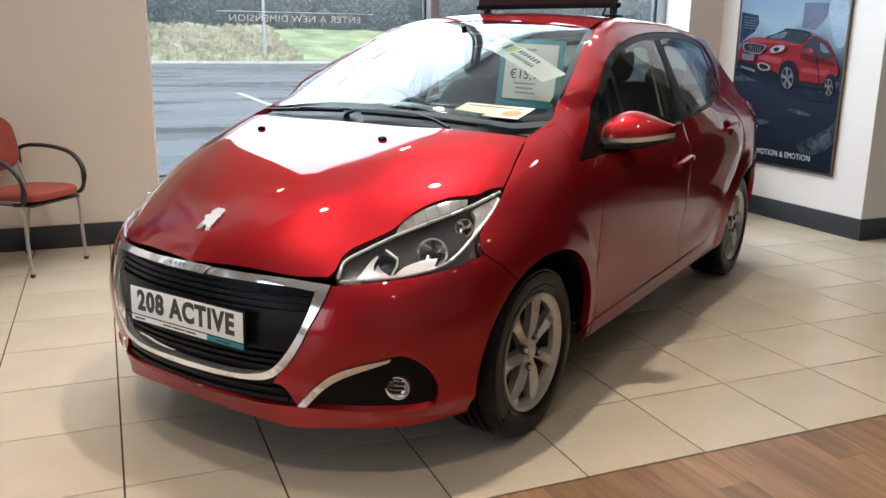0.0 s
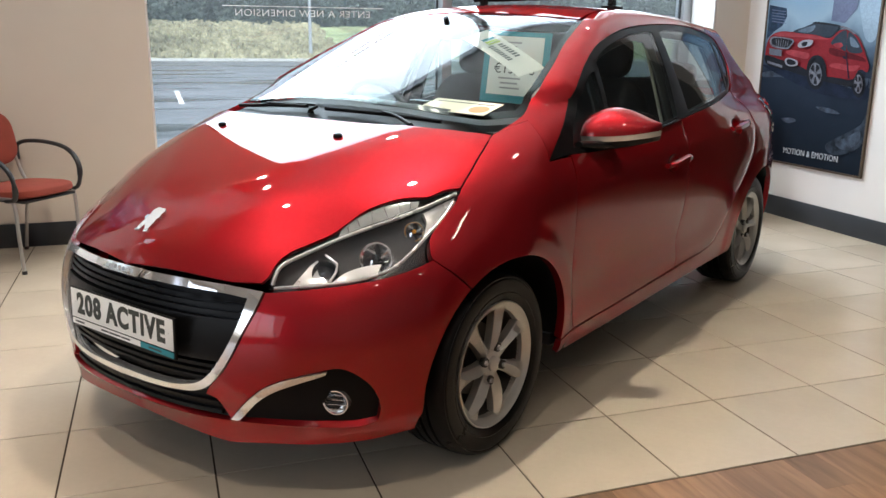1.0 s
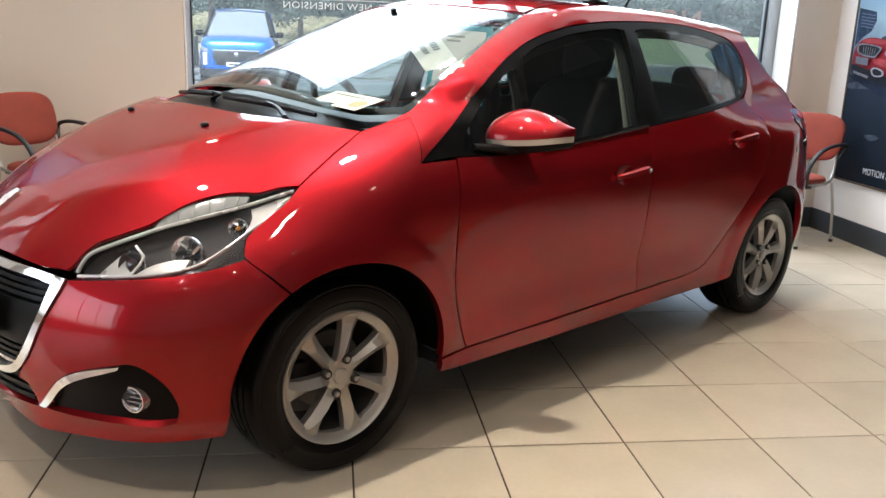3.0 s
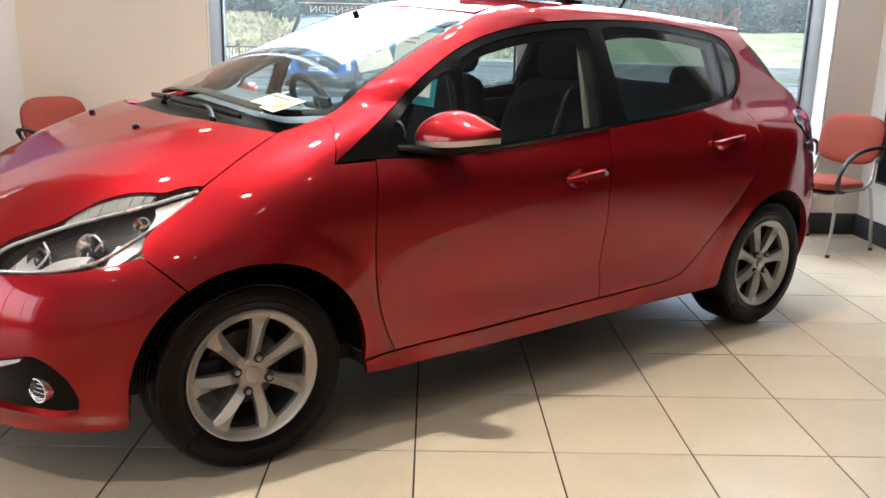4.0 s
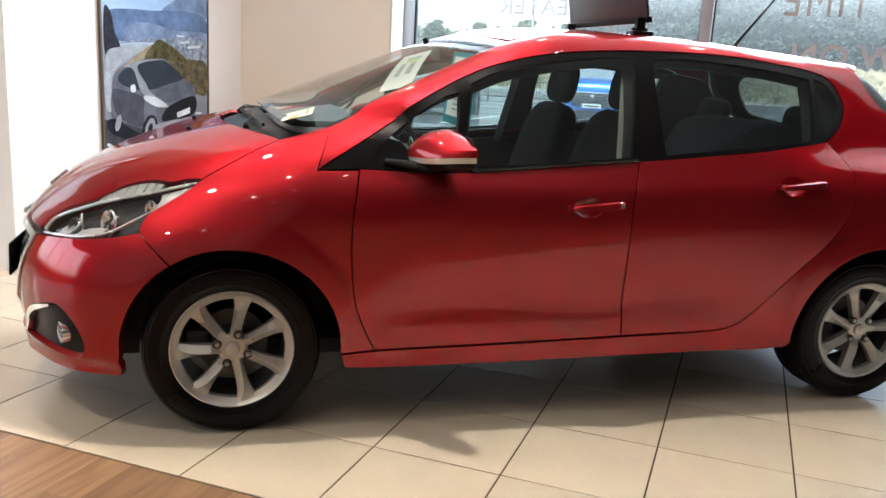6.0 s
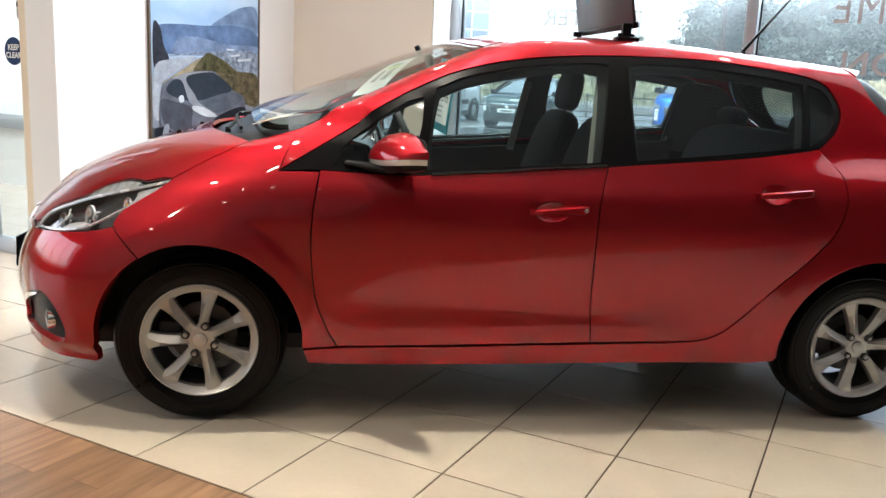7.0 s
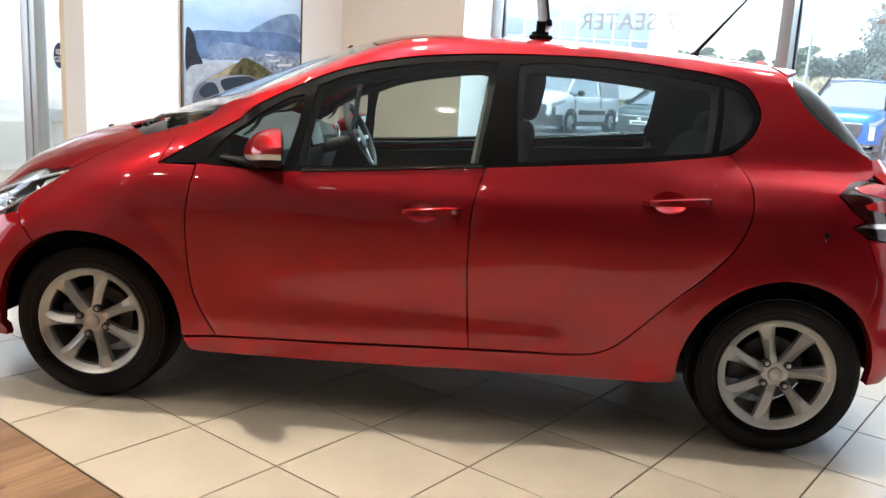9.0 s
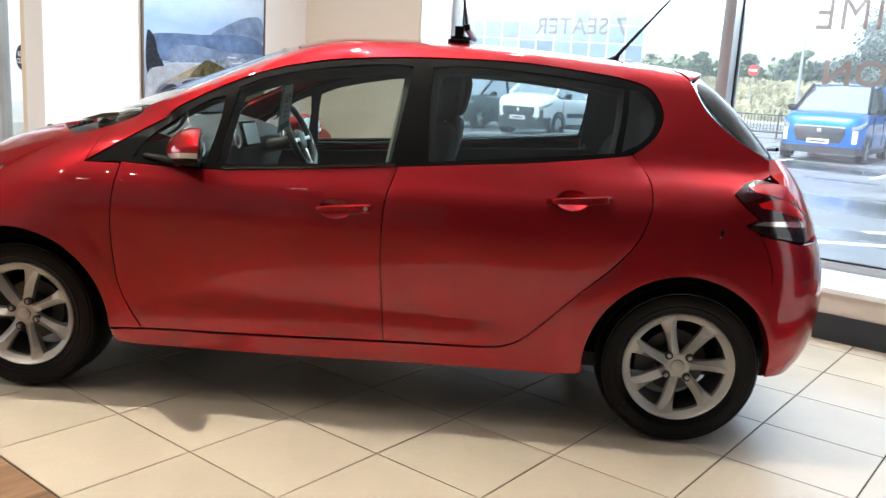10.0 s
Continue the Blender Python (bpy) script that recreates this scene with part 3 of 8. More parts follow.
    P = P + N * off
    bm = bmesh.new()
    B = [bm.verts.new(p) for p in P]
    fn = np.einsum("ij,ij->i", np.cross(P[T[:, 1]] - P[T[:, 0]], P[T[:, 2]] - P[T[:, 0]]), N[T[:, 0]])
    for t, s in zip(T, fn):
        bm.faces.new([B[i] for i in (t if s > 0 else t[::-1])])
    if skirt:
        rim = [e for e in bm.edges if len(e.link_faces) == 1 and not (mirror and abs(e.verts[0].co.y) < 1e-5 and abs(e.verts[1].co.y) < 1e-5)]
        nor = {v: Vector(N[i]) for i, v in enumerate(B)}
        r1, r2 = {}, {}
        for e in rim:
            for v in e.verts:
                if v not in r1:
                    r1[v] = bm.verts.new(v.co - nor[v] * thick * 0.5)
                    r2[v] = bm.verts.new(v.co - nor[v] * thick)
        for e in rim:
            f = e.link_faces[0]
            a, b = e.verts
            for l in f.loops:
                if l.edge == e:
                    a, b = l.vert, l.link_loop_next.vert
            bm.faces.new((b, a, r1[a], r1[b]))
            bm.faces.new((r1[b], r1[a], r2[a], r2[b]))
        for v in r1:
            v.co -= nor[v] * lip
    loose = [v for v in bm.verts if not v.link_faces]
    bmesh.ops.delete(bm, geom=loose, context="VERTS")
    if mirror:
        add_mirror(bm)
    return bm


def add_mirror(bm):
    old = list(bm.verts)
    faces = list(bm.faces)
    twin = {v: bm.verts.new((v.co.x, -v.co.y, v.co.z)) for v in old}
    for f in faces:
        bm.faces.new([twin[v] for v in reversed(f.verts)])
    bmesh.ops.remove_doubles(bm, verts=[v for v in bm.verts if abs(v.co.y) < 1e-4], dist=2e-4)


def flipped(bm):
    """The mirror image across the car's middle."""
    for v in bm.verts:
        v.co.y = -v.co.y
    bmesh.ops.reverse_faces(bm, faces=bm.faces)
    return bm


def skin(name, bm, material, parent, label="", angle=40):
    """A body part that keeps its faces' directions."""
    mesh = bpy.data.meshes.new(name)
    bm.to_mesh(mesh)
    bm.free()
    mesh.materials.append(material)
    for p in mesh.polygons:
        p.use_smooth = True
    mesh.set_sharp_from_angle(angle=radians(angle))
    ob = new(name, mesh)
    ob.parent = parent
    return tagged(ob, label)


def pair(name, make, material, parent, label=""):
    """A part on the car's left and its twin on the right."""
    a = skin(name, make(), material, parent, label)
    b = skin(name, flipped(make()), material, parent, label)
    return a, b


CAR_AT = pose(0.9503, 3.0559, 0, 0, 0, 214.55)
car = thing("car", "deep red metallic five-door hatchback parked on the tiled showroom floor", "car", CAR_AT)

SIDE, FRONT_LEFT, REAR_LEFT, HIGH_SIDE, HIGH_FRONT = (0, -1, 0), (-0.62, -0.78, -0.06), (0.62, -0.78, -0.06), (0, -0.84, -0.54), (-0.5, 0, -0.87)
HUB_F, HUB_R, ARCH = 0.0, -2.538, 0.362
BELT = [(-0.408, 0.932), (-0.74, 0.926), (-1.112, 0.952), (-1.445, 0.980), (-1.725, 1.005), (-2.019, 1.033), (-2.248, 1.062)]
TAIL_OF_WINDOWS = [(-2.337, 1.096), (-2.387, 1.145), (-2.412, 1.211), (-2.395, 1.269), (-2.355, 1.316), (-2.257, 1.345)]
TOP_OF_WINDOWS = [(-2.113, 1.363), (-1.909, 1.381), (-1.705, 1.384), (-1.5, 1.379), (-1.295, 1.366), (-1.091, 1.340), (-0.885, 1.292), (-0.728, 1.222), (-0.552, 1.114), (-0.433, 1.028)]
TIP = (-0.273, 0.924)
WINDOWS = [S(*p) for p in (TIP, *BELT, *TAIL_OF_WINDOWS, *TOP_OF_WINDOWS)]
SEAM_A = [(-0.411, 0.926), (-0.392, 0.79), (-0.387, 0.663), (-0.407, 0.475), (-0.45, 0.36), (-0.487, 0.291)]
SEAM_B = [(-1.447, 0.974), (-1.415, 0.856), (-1.407, 0.674), (-1.416, 0.48), (-1.429, 0.318)]
SEAM_C = [(-2.303, 1.072), (-2.362, 0.995), (-2.372, 0.894), (-2.335, 0.78), (-2.255, 0.675), (-2.133, 0.556), (-1.991, 0.408), (-1.93, 0.358), (-1.85, 0.331)]


def arch(c, a0, a1, n=14, r=ARCH):
    return [(c + r * math.cos(radians(a0 + (a1 - a0) * i / n)), 0.30 + r * math.sin(radians(a0 + (a1 - a0) * i / n))) for i in range(n + 1)]


HEAD_LOW = [(0.649, 0.490, 0.637), (0.611, 0.548, 0.644), (0.553, 0.618, 0.653), (0.487, 0.681, 0.662), (0.406, 0.733, 0.675), (0.342, 0.761, 0.689), (0.295, 0.777, 0.703)]
HEAD_OUT = [(0.291, 0.762, 0.723), (0.268, 0.746, 0.757), (0.199, 0.741, 0.802), (0.145, 0.740, 0.836), (0.104, 0.735, 0.863)]
HEAD_UP = [(0.098, 0.728, 0.873), (0.139, 0.706, 0.870), (0.20, 0.684, 0.856), (0.228, 0.660, 0.855), (0.272, 0.626, 0.850), (0.351, 0.583, 0.826), (0.42, 0.560, 0.790), (0.457, 0.548, 0.771),
           (0.518, 0.512, 0.746), (0.563, 0.484, 0.727), (0.598, 0.473, 0.705), (0.631, 0.474, 0.673)]
SCREEN_EDGE = [(-0.33, 0.675, 1.061), (-0.42, 0.656, 1.11), (-0.51, 0.642, 1.165), (-0.643, 0.611, 1.228), (-0.766, 0.577, 1.287), (-0.891, 0.552, 1.341), (-1.007, 0.532, 1.388)]
GRILLE_OUT = [(0.654, 0.480, 0.637), (0.677, 0.474, 0.597), (0.711, 0.451, 0.528), (0.742, 0.399, 0.419), (0.756, 0.350, 0.365), (0.767, 0.301, 0.344)]
GRILLE_IN = [(0.685, 0.446, 0.617), (0.712, 0.428, 0.543), (0.748, 0.378, 0.434), (0.761, 0.333, 0.384), (0.771, 0.292, 0.365)]
FOG = [(0.727, 0.399, 0.268), (0.7, 0.484, 0.361), (0.667, 0.551, 0.401), (0.595, 0.652, 0.433), (0.572, 0.676, 0.435), (0.541, 0.704, 0.415), (0.502, 0.731, 0.368), (0.482, 0.739, 0.312),
       (0.486, 0.732, 0.272), (0.522, 0.704, 0.256), (0.608, 0.615, 0.262), (0.676, 0.508, 0.265)]


def settle(pts, way=(0, -0.5, -0.86)):
    """Places moved onto the skin along way."""
    P = np.array(pts, float)
    w = np.array(way) / np.linalg.norm(way)
    return [tuple(float(c) for c in p) for p in cast(P - w * 0.3, np.broadcast_to(w, P.shape).copy(), 0.7, 140)[0]]


# the joint between bonnet and wing, from the lamp's tip to the screen's foot
JOINT = settle([(0.098, 0.730, 0.873), (0.035, 0.718, 0.912), (-0.03, 0.702, 0.947), (-0.095, 0.686, 0.978), (-0.158, 0.669, 1.007)])
HOOD_BACK = [ (-0.024, 0.471, 1.018), (0.03, 0.24, 1.03)]


def cup(u, z):
    """Hollow behind a door handle."""
    return [S(u + 0.058 * math.cos(a), z + 0.036 * math.sin(a)) for a in np.linspace(0, 2 * math.pi, 20, endpoint=False)]


HANDLES = ((-1.155, 0.812, -1.366, 0.829, -1.235), (-2.001, 0.897, -2.227, 0.915, -2.09))


def cup_dish(u, z):
    def dish(V):
        r2 = ((V[:, 0] + u) / 0.060) ** 2 + ((V[:, 1] - z) / 0.038) ** 2
        r3 = ((V[:, 0] - u) / 0.060) ** 2 + ((V[:, 1] - z) / 0.038) ** 2
        return -0.02 * np.clip(1 - np.minimum(r2, r3), 0, 1)
    return dish


# bonnet, screen, roof
skin("bonnet", body_panel([(0.768, 0, 0.672), (0.738, 0.181, 0.668), (0.694, 0.371, 0.657), (0.651, 0.464, 0.657), *HEAD_UP[:0:-1], *JOINT, *HOOD_BACK, (0.045, 0, 1.036)], HIGH_FRONT, mirror=True, grid=0.035), PAINT, car, "glossy red bonnet")
skin("windscreen", body_panel([(-0.10, 0, 1.1), (-0.108, 0.12, 1.1), (-0.13, 0.338, 1.082), (-0.197, 0.57, 1.054), (-0.325, 0.672, 1.05), *SCREEN_EDGE[1:], (-0.96, 0.37, 1.41), (-0.935, 0.2, 1.425), (-0.93, 0, 1.43)],
                           (-0.4, 0, -0.92), mirror=True, off=-0.003, gap=0.003, thick=0.004), SHIELD_GLASS, car, "clear windscreen glass")
skin("screen_border", body_panel([(-0.145, 0, 1.1), (-0.15, 0.12, 1.1), (-0.17, 0.338, 1.082), (-0.235, 0.55, 1.06), (-0.35, 0.640, 1.06), (-0.43, 0.632, 1.11), (-0.643, 0.585, 1.228), (-0.891, 0.525, 1.341), (-1.0, 0.508, 1.388), (-1.007, 0.530, 1.388), *SCREEN_EDGE[-2::-1],
                                  (-0.197, 0.57, 1.054), (-0.13, 0.338, 1.082), (-0.108, 0.12, 1.1), (-0.10, 0, 1.1)], (-0.4, 0, -0.92), mirror=True, off=-0.009, gap=0.001, grid=0.03, thick=0.003), GLOSS_BLACK, car, "black printed border of the windscreen")
skin("scuttle", body_panel([(0.043, 0, 1.036), *[(a + 0.002, b, c) for a, b, c in [JOINT[-1], *HOOD_BACK][::-1]], (-0.325, 0.680, 1.049), (-0.197, 0.575, 1.054), (-0.13, 0.338, 1.082), (-0.10, 0, 1.1)], (-0.4, 0, -0.92), mirror=True, off=-0.028, grid=0.03), BLACK_TRIM, car, "black plastic scuttle panel under the windscreen")
ROOF_SIDE = [(-1.1, 0.512, 1.41), (-1.4, 0.512, 1.43), (-1.8, 0.508, 1.42), (-2.2, 0.497, 1.40), (-2.46, 0.480, 1.37)]
skin("roof", body_panel([(-0.93, 0, 1.43), (-0.935, 0.2, 1.425), (-0.96, 0.37, 1.41), (-1.007, 0.515, 1.388), *ROOF_SIDE, (-2.49, 0.3, 1.39), (-2.5, 0, 1.40)], (0, 0, -1), mirror=True, grid=0.06), PAINT, car, "red roof panel")
LIP = settle([(-2.505, 0.565, 1.332), (-2.555, 0.50, 1.36), (-2.60, 0.3, 1.38), (-2.62, 0, 1.39)], (0.45, 0, -0.9))
skin("spoiler", body_panel([(-2.503, 0, 1.40), (-2.493, 0.3, 1.39), ROOF_SIDE[-1], *LIP], (0.25, 0, -0.97), mirror=True, off=0.001, thick=0.018, grid=0.04), PAINT, car, "red roof spoiler")

# flanks
WING_TIP = settle([(0.248, 0.82, 0.655)], (0, -1, 0))[0]
FENDER = settle([S(*p) for p in arch(HUB_F, 57, 182.4)], (0, -1, 0)) + [S(*p) for p in SEAM_A[::-1]] + [S(*TIP), (-0.325, 0.70, 1.046)] + JOINT[::-1] + HEAD_OUT[-2::-1] + [HEAD_LOW[-1], WING_TIP]
pair("front_wing", lambda: body_panel(FENDER, HIGH_SIDE, thick=0.03, grid=0.035), PAINT, car, "red front wing")
DOOR_F = [S(*p) for p in BELT[:4]] + [S(*p) for p in SEAM_B] + [S(-0.9, 0.301)] + [S(*p) for p in SEAM_A[::-1]]
DOOR_R = [S(*p) for p in BELT[3:]] + [S(*p) for p in SEAM_C] + [S(-1.6, 0.323)] + [S(*p) for p in SEAM_B[::-1]]
DOOR_R[0] = S(-1.447, 0.980)
front_doors = pair("front_door", lambda: body_panel(DOOR_F, SIDE, holes=[cup(HANDLES[0][4], 0.816)], grid=0.035), PAINT, car, "red front door")
rear_doors = pair("rear_door", lambda: body_panel(DOOR_R, SIDE, holes=[cup(HANDLES[1][4], 0.902)], grid=0.035), PAINT, car, "red rear door")
TAIL = [(-2.661, 0.811, 0.96), (-2.709, 0.775, 0.998), (-2.764, 0.755, 1.013), (-2.834, 0.74, 0.996), (-2.918, 0.693, 0.952), (-2.961, 0.686, 0.880), (-2.956, 0.738, 0.789), (-2.853, 0.80, 0.807), (-2.761, 0.833, 0.827), (-2.709, 0.841, 0.855), (-2.76, 0.83, 0.878), (-2.702, 0.826, 0.918)]
HATCH_EDGE = [LIP[0]] + settle([(-2.571, 0.615, 1.248), (-2.676, 0.655, 1.152), (-2.80, 0.677, 1.079), (-2.80, 0.70, 1.02)], (0.4, -0.8, -0.45))
QUARTER = [(-0.162, 0.668, 1.008), *SCREEN_EDGE, *ROOF_SIDE, *HATCH_EDGE, (-2.764, 0.755, 1.013), (-2.709, 0.775, 0.998), (-2.661, 0.811, 0.96), (-2.702, 0.826, 0.918), (-2.76, 0.83, 0.878), (-2.709, 0.841, 0.855), (-2.761, 0.833, 0.827), (-2.80, 0.83, 0.76), (-2.83, 0.83, 0.66), S(-2.815, 0.535)] + \
          [S(HUB_R + ARCH * math.cos(radians(a)), 0.30 + ARCH * math.sin(radians(a))) for a in range(138, -8, -8)] + [S(-2.165, 0.247), S(-1.705, 0.232), S(-0.96, 0.217), S(-0.383, 0.222), S(-0.363, 0.281), S(-0.487, 0.287), S(-0.9, 0.297), S(-1.43, 0.314), S(-1.6, 0.319)] + \
          [S(*p) for p in SEAM_C[::-1]] + [S(*p) for p in TAIL_OF_WINDOWS + TOP_OF_WINDOWS] + [S(*TIP), (-0.32, 0.702, 1.044)]
pair("body_side", lambda: body_panel(QUARTER, (0, -0.80, -0.60), thick=0.022, grid=0.04), PAINT, car, "red roof rail, rear quarter and sill panel")

# black sheet added behind the panels so their gaps look shaded
SHELL = [S(*p) for p in [(0.05, 0.90), (-0.27, 0.90), (-1.0, 0.91), (-2.2, 1.03), (-2.6, 0.98), (-2.85, 0.75), (-2.87, 0.5)]] + [S(*p) for p in arch(HUB_R, 145, 0, 12, 0.39)] + [S(-2.1, 0.28), S(-1.2, 0.26), S(-0.5, 0.26)] + [S(*p) for p in arch(HUB_F, 180, 60, 12, 0.39)] + [S(0.22, 0.72)]
pair("gap_backing", lambda: body_panel(SHELL, SIDE, off=-0.020, skirt=False, grid=0.06, gap=0), BLACK_TRIM, car, "black backing that darkens the panel gaps")

# side windows
GLASS_1 = [S(*p) for p in [(-0.452, 0.952), (-0.73, 0.946), (-0.765, 1.10), (-0.773, 1.196), (-0.715, 1.178), (-0.575, 1.085), (-0.49, 1.01)]]
GLASS_2 = [S(*p) for p in [(-0.775, 0.946), (-1.10, 0.968), (-1.42, 0.995), (-1.458, 1.25), (-1.468, 1.345), (-1.40, 1.349), (-1.15, 1.322), (-0.93, 1.276), (-0.82, 1.230), (-0.803, 1.12)]]
GLASS_3 = [S(*p) for p in [(-1.56, 1.005), (-1.9, 1.04), (-2.235, 1.075), (-2.255, 1.20), (-2.262, 1.311), (-2.10, 1.332), (-1.85, 1.352), (-1.62, 1.356), (-1.545, 1.345), (-1.545, 1.2)]]
GLASS_4 = [S(*p) for p in [(-2.265, 1.082), (-2.325, 1.112), (-2.368, 1.155), (-2.385, 1.212), (-2.37, 1.26), (-2.338, 1.295), (-2.285, 1.312), (-2.28, 1.2)]]
pair("window_trim", lambda: body_panel(WINDOWS, SIDE, holes=[GLASS_1, GLASS_2, GLASS_3, GLASS_4], grid=0.05, off=-0.004, thick=0.02, gap=0.001), PILLAR_BLACK, car, "black window surround and pillars")
for nm, shape, mt in (("quarter_light", GLASS_1, CAR_GLASS), ("front_window", GLASS_2, CAR_GLASS), ("rear_window", GLASS_3, PRIVACY_GLASS), ("rear_quarter_light", GLASS_4, PRIVACY_GLASS)):
    pair(nm, lambda: body_panel(shape, SIDE, grid=0.07, off=-0.008, gap=-0.006, skirt=False), mt, car)
# pale lining of the pillars and roof edge inside
LINING_F = [S(*p) for p in [(-0.80, 0.95), (-1.10, 0.968), (-1.40, 0.995), (-1.43, 1.25), (-1.43, 1.32), (-1.36, 1.33), (-1.15, 1.30), (-0.95, 1.255), (-0.84, 1.21), (-0.82, 1.12)]]
LINING_R = [S(*p) for p in [(-1.585, 1.014), (-1.9, 1.048), (-2.222, 1.083), (-2.238, 1.18), (-2.245, 1.298), (-2.10, 1.318), (-1.85, 1.338), (-1.62, 1.342), (-1.575, 1.33), (-1.572, 1.2)]]
LINING = [S(*p) for p in [(-0.46, 0.94), *BELT[1:], *TAIL_OF_WINDOWS[:3], (-2.36, 1.29), (-2.25, 1.335), *TOP_OF_WINDOWS[:-2], (-0.56, 1.09)]]
pair("pillar_lining", lambda: body_panel(LINING, SIDE, holes=[GLASS_1, LINING_F, LINING_R], grid=0.05, off=-0.045, thick=0.01, gap=0.004), CABIN_PLASTIC, car, "dark grey pillar lining")
QUARTER_IN = [S(-2.24, 0.98), S(-2.64, 0.98), S(-2.66, 1.152), S(-2.56, 1.248), S(-2.48, 1.315), S(-2.30, 1.345), S(-2.262, 1.33), S(-2.25, 1.15)]
pair("quarter_lining", lambda: body_panel(QUARTER_IN, SIDE, grid=0.05, off=-0.062, thick=0.01, gap=0.0), CABIN_PLASTIC, car, "dark grey lining of the rear quarter")
# bright strip along the foot of the windows
for s in (1, -1):
    line = dense([S(*p) for p in [(-0.80, 0.933), (-1.112, 0.956), (-1.44, 0.984)]], 0.04, closed=False)
    skin("window_seal", tube(bmesh.new(), [(a, s * (b + 0.004), c) for a, b, c in line], 0.005, 6), GLOSS_BLACK, car)

# front bumper and face
BUMPER = [(0.80, 0, 0.268), (0.773, 0.236, 0.262), FOG[0], (0.748, 0.366, 0.325), (0.757, 0.33, 0.335), *GRILLE_OUT[4::-1], *HEAD_LOW, WING_TIP] + settle([S(*p) for p in arch(HUB_F, 57, -10, 9, 0.363)], (0, -1, 0)) + \
         [(0.37, 0.775, 0.208), (0.482, 0.70, 0.200), (0.578, 0.612, 0.196), (0.66, 0.49, 0.192), (0.714, 0.392, 0.190), (0.738, 0.22, 0.196), (0.744, 0, 0.199)]
skin("front_bumper", body_panel(BUMPER, FRONT_LEFT, holes=[FOG], mirror=True, thick=0.03, grid=0.03), PAINT, car, "red front bumper")
skin("grille_surround", body_panel([(0.765, 0, 0.655), (0.734, 0.251, 0.652), (0.698, 0.375, 0.648), *GRILLE_OUT, (0.785, 0.208, 0.335), (0.796, 0, 0.330), (0.80, 0, 0.352), (0.786, 0.213, 0.354), *GRILLE_IN[::-1], (0.704, 0.375, 0.625), (0.741, 0.25, 0.629), (0.772, 0, 0.632)],
                                FRONT_LEFT, mirror=True, off=0.008, thick=0.03, grid=0.02, gap=0.001, fine=0.012), CHROME, car, "chrome grille surround")
skin("grille_back", body_panel([(0.765, 0, 0.655), (0.734, 0.251, 0.652), (0.698, 0.375, 0.648), *GRILLE_OUT, (0.785, 0.208, 0.335), (0.796, 0, 0.330)], FRONT_LEFT, mirror=True, off=-0.045, skirt=False, grid=0.04), BLACK_TRIM, car, "black grille mesh backing")


def band(z0, z1, w0, w1, off, thick, mt, name, label=""):
    """A level strip across the grille from side to side."""
    def at(v, z):
        return (float(front(np.array([v]), np.array([z]))[0]), v, z)
    shape = [at(v, z0) for v in np.linspace(0, w0, 8)] + [at(v, z1) for v in np.linspace(w1, 0, 8)]
    return skin(name, body_panel(shape, FRONT_LEFT, mirror=True, off=off, thick=thick, grid=0.03, gap=0.0, curve=False), mt, car, label)


band(0.435, 0.560, 0.385, 0.432, -0.012, 0.03, BLACK_TRIM, "grille_panel", "smooth dark panel that carries the plate")
for z0, w in ((0.612, 0.442), (0.594, 0.440), (0.576, 0.436), (0.418, 0.372), (0.398, 0.360), (0.378, 0.34)):
    band(z0 - 0.006, z0 + 0.005, w - 0.006, w, -0.016, 0.03, BLACK_TRIM, "grille_slat")
skin("lower_grille", body_panel([(0.796, 0, 0.328), (0.785, 0.208, 0.333), (0.767, 0.301, 0.341), (0.748, 0.362, 0.326), (0.727, 0.397, 0.270), (0.773, 0.236, 0.264), (0.80, 0, 0.270)], FRONT_LEFT, mirror=True, off=-0.02, thick=0.02, grid=0.03), BLACK_TRIM, car, "black lower air intake")
band(0.300, 0.312, 0.36, 0.365, -0.008, 0.02, BLACK_TRIM, "lower_slat")
band(0.278, 0.288, 0.37, 0.37, -0.008, 0.02, BLACK_TRIM, "lower_slat")
pair("fog_lamp_recess", lambda: body_panel(FOG, FRONT_LEFT, off=-0.022, grid=0.03, gap=-0.002, thick=0.01), BLACK_TRIM, car, "black fog lamp recess")
FOG_TRIM = [(0.727, 0.399, 0.268), (0.7, 0.484, 0.361), (0.667, 0.551, 0.401), (0.595, 0.648, 0.430), (0.597, 0.645, 0.420), (0.668, 0.553, 0.378), (0.697, 0.495, 0.340), (0.718, 0.428, 0.270)]
pair("fog_lamp_trim", lambda: body_panel(FOG_TRIM, FRONT_LEFT, off=0.003, grid=0.02, gap=0.0005, thick=0.02, fine=0.012), CHROME, car, "chrome fog lamp strip")

# rear
skin("rear_bumper", body_panel([(-3.12, 0, 0.80), (-3.06, 0.45, 0.80), (-2.958, 0.738, 0.785), (-2.853, 0.80, 0.805), (-2.765, 0.833, 0.822), (-2.80, 0.83, 0.76), (-2.83, 0.83, 0.66), S(-2.818, 0.535)] +
                               [S(HUB_R + ARCH * math.cos(radians(a)), 0.30 + ARCH * math.sin(radians(a))) for a in (145, 152, 159, 166, 173, 178)] + [S(-2.905, 0.285), (-2.96, 0.765, 0.280), (-3.05, 0.6, 0.278), (-3.09, 0.3, 0.278), (-3.1, 0, 0.278)], REAR_LEFT, mirror=True, thick=0.03, grid=0.045), PAINT, car, "red rear bumper")
